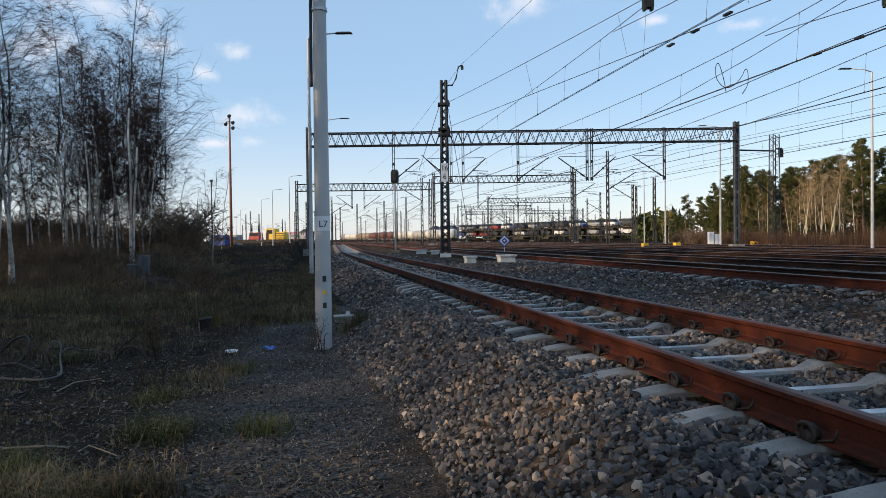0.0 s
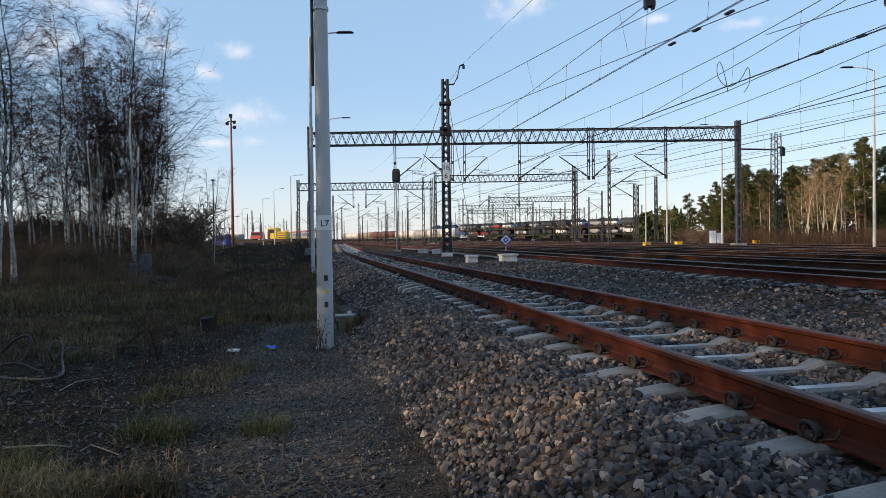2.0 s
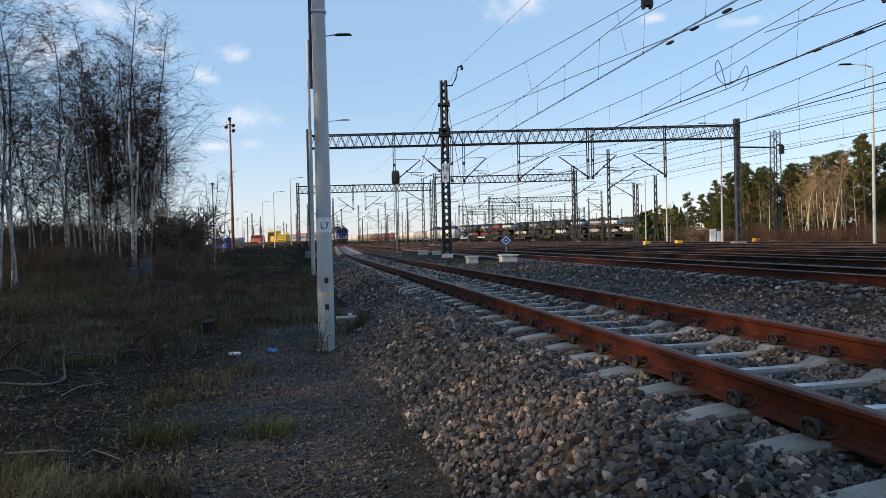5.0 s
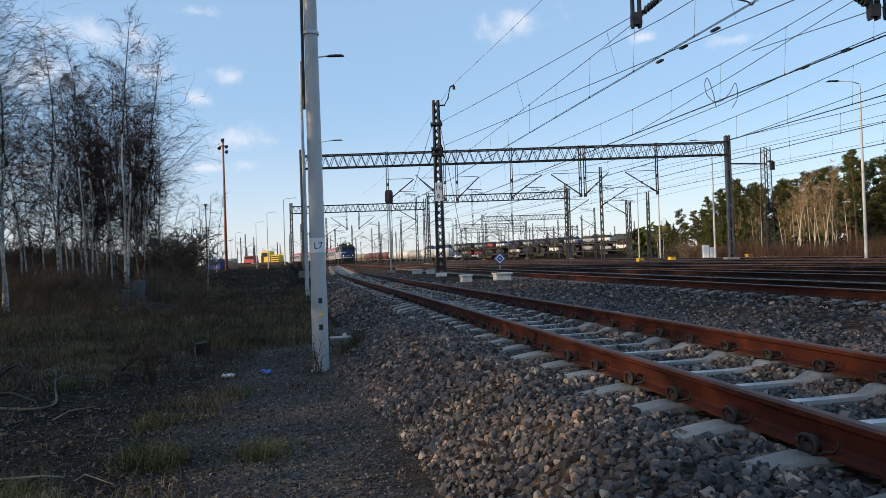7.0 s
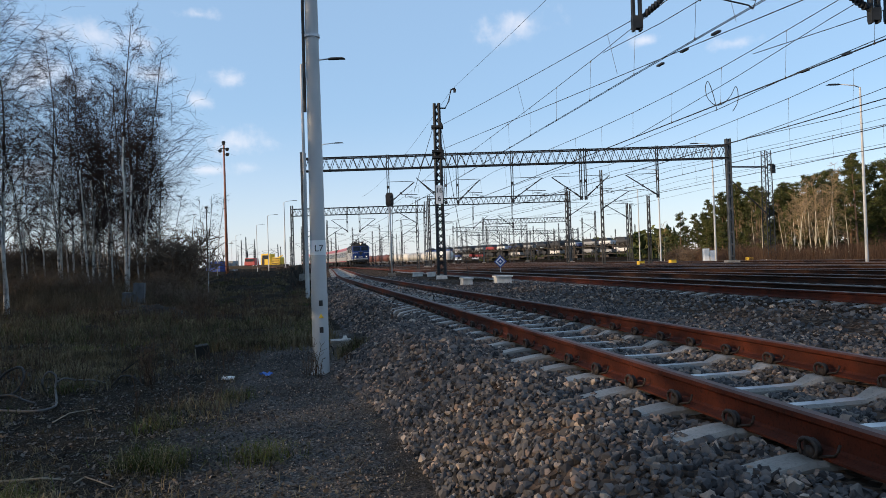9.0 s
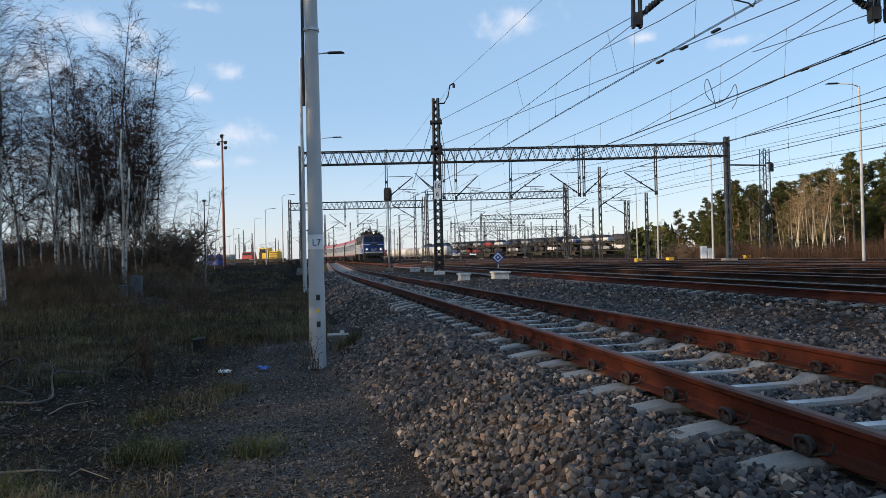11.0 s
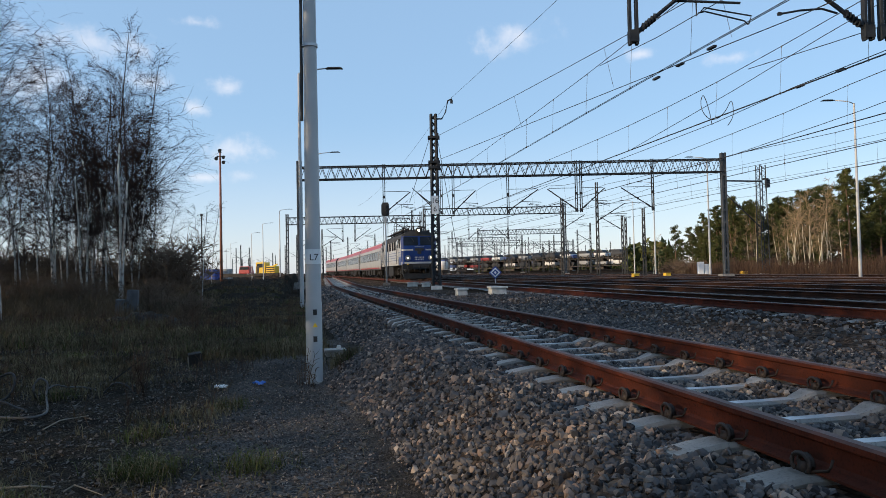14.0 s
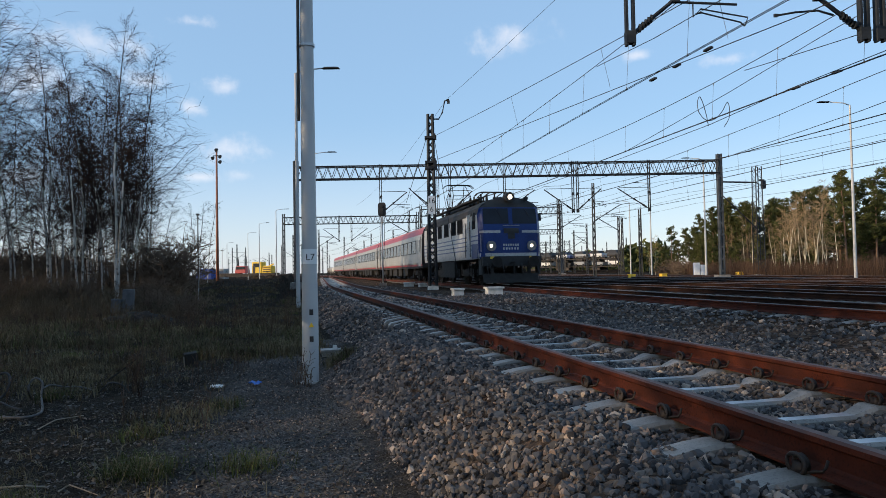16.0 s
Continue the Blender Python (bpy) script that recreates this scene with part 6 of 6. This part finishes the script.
def build_loco():
    t = thing("electric_locomotive", "dark blue and white electric locomotive with lit headlights", "locomotive")
    body = part("body", loco_body(), None, t, "blue front, white side and sooty roof")
    # front: windscreens, stripe, band, plates
    for x0, x1 in ((-1.28, -0.1), (0.1, 1.28)):
        part("windscreen", nose_patch(Mesh(), x0, x1, 2.72, 3.4, 0.012), GLASS, t, "dark windscreen")
        part("wiper", Mesh().tube((x0 * 0.5 + x1 * 0.5, nose_y(0.6, 3.4) - 0.03, 3.42), (x0 * 0.5 + x1 * 0.5 + 0.25, nose_y(0.6, 3.0) - 0.04, 3.0), 0.012), BLACK, t)
        s = -1 if x0 < 0 else 1
        part("white_stripe", nose_patch(Mesh(), s * 0.52, s * 1.46, 2.32, 2.43, 0.012), LOCO_WHITE, t, "white stripe")
        lamp = part("headlight", Mesh().disc((s * 0.97, nose_y(0.97, 1.75) - 0.05, 1.75), 0.22, "y", 0.16, 20), LAMP_RIM, t, "headlight in a grey rim")
        part("lens", Mesh().disc((s * 0.97 - 0.02, nose_y(0.97, 1.75) - 0.13, 1.75), 0.075, "y", 0.03, 16), HEADLIGHT, lamp, "glowing warm lens")
        part("buffer", Mesh().tube((s * 0.875, 0.62, 1.05), (s * 0.875, 0.12, 1.05), 0.11, n=12).disc((s * 0.875, 0.06, 1.05), 0.24, "y", 0.09, 18), UNDER, t, "black buffer")
        part("handrail", Mesh().path([(s * 1.42, nose_y(1.42, 1.6) - 0.05, 1.5), (s * 1.42, nose_y(1.42, 2.2) - 0.05, 2.25)], 0.02), LOCO_WHITE, t)
        part("mirror", Mesh().box((s * 1.62, 1.25, 3.05), (0.08, 0.16, 0.34)), BLACK, t)
    for s in (-1, 1):
        part("yellow_socket", Mesh().box((s * 0.95, 0.58, 1.24), (0.2, 0.1, 0.1)), YELLOW, t, "yellow cable socket")
        part("cab_step_frame", Mesh().box((s * 1.38, 1.0, 0.85), (0.08, 0.5, 0.7)), FRONT_GREY, t)
    part("waist_band", nose_patch(Mesh(), -1.46, 1.46, 1.30, 1.44, 0.012, 12), LOCO_WHITE, t, "white band above the buffer beam")
    for z0, z1, n in ((1.74, 1.84, 7), (1.58, 1.68, 6)):
        for i in range(n):
            x0 = -0.4 + 0.8 * i / n
            part("figure_bar", nose_patch(Mesh(), x0, x0 + 0.07, z0, z1, 0.014, 1, 1), LOCO_WHITE, t, "pale bar for a figure")
    part("emblem", nose_patch(Mesh(), -0.36, 0.36, 2.3, 2.52, 0.03), BLACK, t, "dark winged emblem")
    part("emblem", nose_patch(Mesh(), -0.16, 0.16, 2.06, 2.3, 0.03), BLACK, t)
    part("handrail", Mesh().tube((-0.4, nose_y(0, 2.64) - 0.05, 2.64), (0.4, nose_y(0, 2.64) - 0.05, 2.64), 0.015), LOCO_WHITE, t)
    lamp = part("roof_headlight", Mesh().disc((0, 0.95, 3.9), 0.22, "y", 0.5, 20), LOCO_ROOF, t, "round roof headlight")
    part("lens", Mesh().disc((0, 0.69, 3.9), 0.11, "y", 0.03, 16), HEADLIGHT, lamp, "glowing warm lens")
    part("horn", Mesh().tube((0.85, 0.9, 3.85), (0.85, 1.3, 3.85), 0.1, 0.05, 10), LOCO_ROOF, t)
    # buffer beam, coupling, steps, plough
    part("buffer_beam", Mesh().box((0, 0.72, 1.08), (2.8, 0.3, 0.42)), FRONT_GREY, t, "grimy grey buffer beam")
    part("coupling_hook", Mesh().tube((0, 0.6, 1.02), (0, 0.2, 1.02), 0.05).tube((0, 0.3, 1.0), (0, 0.32, 0.5), 0.035), UNDER, t)
    part("snow_plough", Mesh().extrude([(-1.3, 0.14), (1.3, 0.14), (1.35, 0.55), (-1.35, 0.55)], (0, 0.75, 0), (0, 0.85, 0)).box((-0.9, 0.85, 0.75), (0.12, 0.2, 0.4)).box((0.9, 0.85, 0.75), (0.12, 0.2, 0.4)), FRONT_GREY, t, "grimy grey snow plough")
    for x in (-1.2, -0.45, 0.45, 1.2):
        part("brake_hose", Mesh().path([(x, 0.58, 0.98), (x, 0.45, 0.75), (x + 0.06, 0.5, 0.5)], 0.03), BLACK, t)
    # side: windows, blue lines, doors, grab rails
    for s in (-1, 1):
        X = s * 1.5
        for y, w in ((1.75, 0.6), (13.6, 0.6)):
            part("cab_window", Mesh().box((X, y, 2.9), (0.03, w, 0.72)), DARK_PANE, t)
        for y in (2.75, 13.1):
            door = part("cab_door", Mesh().box((X, y, 2.25), (0.03, 0.7, 2.0)), LOCO_WHITE, t, "white cab door")
            part("door_window", Mesh().box((X + s * 0.008, y, 2.9), (0.03, 0.46, 0.62)), GLASS, door)
            for k in (-0.45, 0.45):
                part("grab_rail", Mesh().tube((X + s * 0.06, y + k, 1.3), (X + s * 0.06, y + k, 2.9), 0.018), UNDER, t)
        for y in (4.6, 6.1, 7.95, 9.8, 11.3):
            win = part("side_window", Mesh().box((X, y, 2.82), (0.03, 1.15, 0.72)), UNDER, t, "dark framed side window")
            part("pane", Mesh().box((X + s * 0.01, y, 2.82), (0.02, 1.02, 0.6)), DARK_PANE, win)
        for z in (1.62, 1.82, 2.02, 2.22):
            for y0, y1 in ((1.0, 2.3), (3.2, 12.7), (13.5, 14.9)):
                part("blue_line", Mesh().box((X + s * 0.003, (y0 + y1) / 2, z), (0.012, y1 - y0, 0.055)), LOCO_BLUE, t)
        part("blue_cab_panel", Mesh().box((X + s * 0.001, 1.62, 1.55), (0.012, 1.1, 0.65)), LOCO_BLUE, t, "blue lower cab panel")
        part("battery_box", Mesh().box((s * 1.2, 7.95, 0.75), (0.5, 3.4, 0.8)), UNDER, t)
        for y in (2.75, 13.1):
            part("step", Mesh().box((s * 1.3, y, 0.95), (0.3, 0.55, 0.05)).box((s * 1.3, y, 0.55), (0.3, 0.55, 0.05)).box((s * 1.42, y - 0.28, 0.75), (0.05, 0.03, 0.6)).box((s * 1.42, y + 0.28, 0.75), (0.05, 0.03, 0.6)), UNDER, t)
    # roof gear
    part("roof_cover", Mesh().box((0, 7.95, 4.05), (1.5, 4.6, 0.35), taper=0.93), LOCO_ROOF, t)
    for y in (3.3, 4.7, 5.4, 10.5, 11.2, 12.6):
        for x in (-0.7, 0.0, 0.7):
            part("insulator", Mesh().path([(x, y, 3.85), (x, y, 3.95), (x, y, 4.0), (x, y, 4.1), (x, y, 4.15), (x, y, 4.3)], [0.05, 0.1, 0.05, 0.1, 0.05, 0.04], 8), UNDER, t)
    part("roof_busbar", Mesh().path([(0.0, 3.0, 4.3), (0.0, 8, 4.42), (0, 12.8, 4.3)], 0.025), WIRE, t)
    part("roof_walkway", Mesh().box((-1.0, 7.95, 3.98), (0.3, 11.0, 0.04)).box((1.0, 7.95, 3.98), (0.3, 11.0, 0.04)), LOCO_ROOF, t)
    pantograph(t, 3.6, False)
    pantograph(t, 11.3, True)
    for ob in t.children_recursive:
        for v in ob.data.vertices:
            v.co.z *= 1.06
    bogie(t, 4.6, 3.05, 0.625)
    bogie(t, 11.3, 3.05, 0.625)
    return t


def coach_width(z):
    pts = ((0.95, 1.36), (1.3, 1.41), (2.3, 1.41), (3.25, 1.36), (3.6, 1.22), (3.8, 0.98), (3.95, 0.6), (4.02, 0.02))
    return float(np.interp(z, [p[0] for p in pts], [p[1] for p in pts]))


def build_coach():
    t = thing("passenger_coach", "light grey passenger coach with red roof edge and sill", "railway coach", group="coaches")
    zs = (0.95, 1.1, 1.22, 1.3, 1.85, 1.95, 2.95, 3.05, 3.25, 3.6, 3.8, 3.95, 4.02)
    ring = [(-coach_width(z), z) for z in zs] + [(coach_width(z), z) for z in reversed(zs)]
    m = Mesh().extrude(ring, (0, 0.25, 0), (0, 26.15, 0))
    me = m.done("body")
    for ma in (COACH_GREY, COACH_DARK, COACH_RED, LOCO_ROOF, ROOF_GREY):
        me.materials.append(ma)
    mi = []
    for p in me.polygons:
        z = p.center.z
        k = 0
        if abs(p.normal.y) > 0.9:
            k = 3
        elif 1.1 < z < 1.22:
            k = 2
        elif 1.95 < z < 2.95:
            k = 1
        elif 3.25 < z < 3.62:
            k = 2
        elif z >= 3.62:
            k = 4
        elif z < 1.1:
            k = 3
        mi.append(k)
    me.polygons.foreach_set("material_index", mi)
    part("body", me, None, t)
    for s in (-1, 1):
        for i in range(11):
            w = part("window", Mesh().box((s * 1.385, 3.35 + i * 1.95, 2.45), (0.05, 1.42, 0.92)), UNDER, t, "dark window")
            part("pane", Mesh().box((s * 1.392, 3.35 + i * 1.95, 2.45), (0.05, 1.32, 0.82)), GLASS, w)
        for y in (1.15, 25.25):
            d = part("door", Mesh().box((s * 1.40, y, 2.1), (0.03, 0.8, 2.0)), COACH_GREY, t, "light grey door")
            part("pane", Mesh().box((s * 1.40, y, 2.5), (0.05, 0.42, 0.8)), GLASS, d)
    part("gangway", Mesh().box((0, 0.12, 2.2), (1.3, 0.3, 2.2)), UNDER, t, "black rubber gangway")
    part("gangway", Mesh().box((0, 26.28, 2.2), (1.3, 0.3, 2.2)), UNDER, t)
    for y, w in ((8.6, 2.2), (11.5, 1.8), (14.6, 2.4), (17.6, 1.4)):
        part("underfloor_box", Mesh().box((0, y, 0.68), (2.5, w, 0.6)), UNDER, t)
    bogie(t, 3.7, 2.5, 0.46)
    bogie(t, 22.7, 2.5, 0.46)
    return t


ROOF_GREY = mat("pale_red_dusty_roof", (0.34, 0.10, 0.10), (0.44, 0.16, 0.15), 1.5, 0.7, 0, 0.05, 24)

# ---- crushed stone ----
def stone_meshes(count):
    """Angular stones: hulls of a few random points."""
    r, out = random.Random(17), []
    for _ in range(count):
        bm = bmesh.new()
        for _ in range(15):
            d = Vector((r.gauss(0, 1), r.gauss(0, 1), r.gauss(0, 1))).normalized() * r.uniform(0.82, 1.05)
            bm.verts.new((d.x, d.y * r.uniform(0.7, 1), d.z * r.uniform(0.5, 0.9)))
        hull = bmesh.ops.convex_hull(bm, input=bm.verts)
        bmesh.ops.delete(bm, geom=list({g for g in hull["geom_interior"] if isinstance(g, bmesh.types.BMVert)}), context="VERTS")
        bmesh.ops.triangulate(bm, faces=bm.faces)
        bm.verts.index_update()
        out.append((np.array([v.co[:] for v in bm.verts]), np.array([[v.index for v in f.verts] for f in bm.faces])))
        bm.free()
    return out


def build_ballast():
    g = np.random.default_rng(12)
    shapes = stone_meshes(14)
    top = thing("ballast", "grey, tan and rust crushed-stone ballast round the sleepers", "ballast", kind="structure")
    datas = []
    for v, f in shapes:
        me = bpy.data.meshes.new("stone")
        me.from_pydata([tuple(p) for p in v], [], [tuple(map(int, t)) for t in f])
        me.materials.append(STONE_ONE)
        me.shade_flat()
        datas.append(me)
    places = []
    # bands of distance: from, to, stones a square metre, half-size
    for s0, s1, dens, size in ((-1.5, 3.0, 820, 0.0255), (3.0, 7.0, 780, 0.0275), (7.0, 13.0, 600, 0.031), (13.0, 26.0, 190, 0.042), (26.0, 48.0, 40, 0.06)):
        for u0, u1, k in ((-2.0, 1.72, 1.0), (1.72, 4.2, 0.55)):
            n = int((s1 - s0) * (u1 - u0) * dens * k)
            for s, u, a in zip(g.uniform(s0, s1, n), g.uniform(u0, u1, n), g.random(n)):
                if u < -1.4 and a < (-1.4 - u) * 1.0:
                    continue
                places.append((s, u, size))
    for s, u in zip(g.uniform(-2, 26, 9000), g.uniform(4.2, 9.6, 9000)):
        places.append((s, u, 0.04))
    # stones spilled down the shoulder
    for s, u in zip(g.uniform(4, 13, 6500), g.uniform(-2.3, -1.1, 6500)):
        places.append((s, u, 0.028))
    # a thin strew on the path
    for s, u in zip(g.uniform(-1, 10, 15000), g.normal(-2.15, 0.75, 15000)):
        if u < -1.3:
            places.append((s, u, 0.009))
    for s, u in zip(g.uniform(0, 12, 4500), g.uniform(-8.5, -1.8, 4500)):
        places.append((s, u, 0.010))
    V, F, base, near = [], [], 0, []
    for s, u, size in places:
        i = min(max(int(round((s - CURVE[0][0]) / 0.2)), 0), len(CURVE) - 1)
        _, x, y, h = CURVE[i]
        ds = s - CURVE[i][0]
        px, py = x + u * math.cos(h) + ds * math.sin(h), y - u * math.sin(h) + ds * math.cos(h)
        sl = (s / 0.608) - round(s / 0.608)
        if -0.5 < u - 0.85 + 1.3 < 3.1 and abs(sl) < 0.17 and -0.25 < u < 1.95 and g.random() < 0.93:
            continue                                                   # bare tops of the sleepers
        if abs(u - 0.1) < 0.085 or abs(u - 1.607) < 0.085:
            continue                                                   # under the rails
        z, gravel = ground_z(px, py)[:2]
        if size > 0.02 and gravel < 0.05:
            continue
        z += g.uniform(-0.004, 0.012)
        near.append((px, py, z, size * math.exp(g.normal(0, 0.28))))
    order = sorted(near, key=lambda p: p[0] ** 2 + p[1] ** 2)
    for n, (px, py, z, size) in enumerate(order):
        q = Euler(g.uniform(0, 6.28, 3)).to_matrix()
        k = int(g.integers(len(shapes)))
        if n < 300 and size > 0.02:
            part("stone", datas[k], None, top, at=Matrix.LocRotScale((px, py, z), q, (size, size, size)))
            continue
        v, f = shapes[k]
        V.append(v @ np.array(q).T * size + np.array((px, py, z)))
        F.append(f + base)
        base += len(v)
    V, F = np.concatenate(V), np.concatenate(F)
    me = bpy.data.meshes.new("ballast_stones")
    me.vertices.add(len(V)), me.vertices.foreach_set("co", V.ravel())
    me.loops.add(F.size), me.loops.foreach_set("vertex_index", F.ravel())
    me.polygons.add(len(F)), me.polygons.foreach_set("loop_start", np.arange(0, F.size, 3)), me.polygons.foreach_set("loop_total", np.full(len(F), 3))
    me.update()
    me.validate()
    me.shade_flat()
    tagged(part("ballast_stones", me, STONE, top), "loose crushed stones of many greys", kind="stuff")


def stone_one():
    """The same stone, its tone from the object."""
    m = STONE.copy()
    m.name = "ballast_stone_single"
    nt = m.node_tree
    ramp = [n for n in nt.nodes if n.type == "VALTORGB" and len(n.color_ramp.elements) > 4][0]
    info = nt.nodes.new("ShaderNodeObjectInfo")
    nt.links.new(info.outputs["Random"], ramp.inputs[0])
    return m


STONE_ONE = stone_one()
build_ballast()

# ---- what moves ----
FRONT_16, SPEED = 32.4, 13.0


def train_rows(offset):
    """Poses along the main track of a vehicle whose front buffers run offset metres behind the train's front."""
    ys = np.arange(5.0, 460.0, 0.5)
    xs = np.array([train_x(y) for y in ys])
    ss = np.concatenate([[0], np.cumsum(np.hypot(np.diff(xs), np.diff(ys)))])
    rows = []
    for i in range(33):
        t = i * 0.5
        s0 = float(np.interp(FRONT_16, ys, ss)) + SPEED * 1.02 * (16 - t) + offset
        y0, y1 = (float(np.interp(s, ss, ys)) for s in (s0, s0 + 14))
        x0, x1 = train_x(y0), train_x(y1)
        rows.append((t, pose(x0, y0, RAIL_TOP, 0, 0, math.degrees(-math.atan2(x1 - x0, y1 - y0)))))
    return rows


def wheel_rows(y, r, rate):
    """A wheelset rolling at the train's speed, in its vehicle's space."""
    return [(i / rate, pose(0, y, r, math.degrees(SPEED * 1.02 * i / rate / r) % 360)) for i in range(16 * rate + 1)]


def motions():
    walk(LOCO, train_rows(0.0))
    for i, c in enumerate(COACHES):
        walk(c, train_rows(16.2 + 26.5 * i))
    for car in (LOCO, *COACHES):
        for ob in car.children:
            if ob.name.startswith("wheelset"):
                walk(ob, wheel_rows(ob.location.y, ob.location.z, 15 if car == LOCO else 30))


LOCO = build_loco()
COACHES = [build_coach()]
for _ in range(3):
    COACHES.append(copy_thing(COACHES[0], Matrix.Identity(4)))
motions()
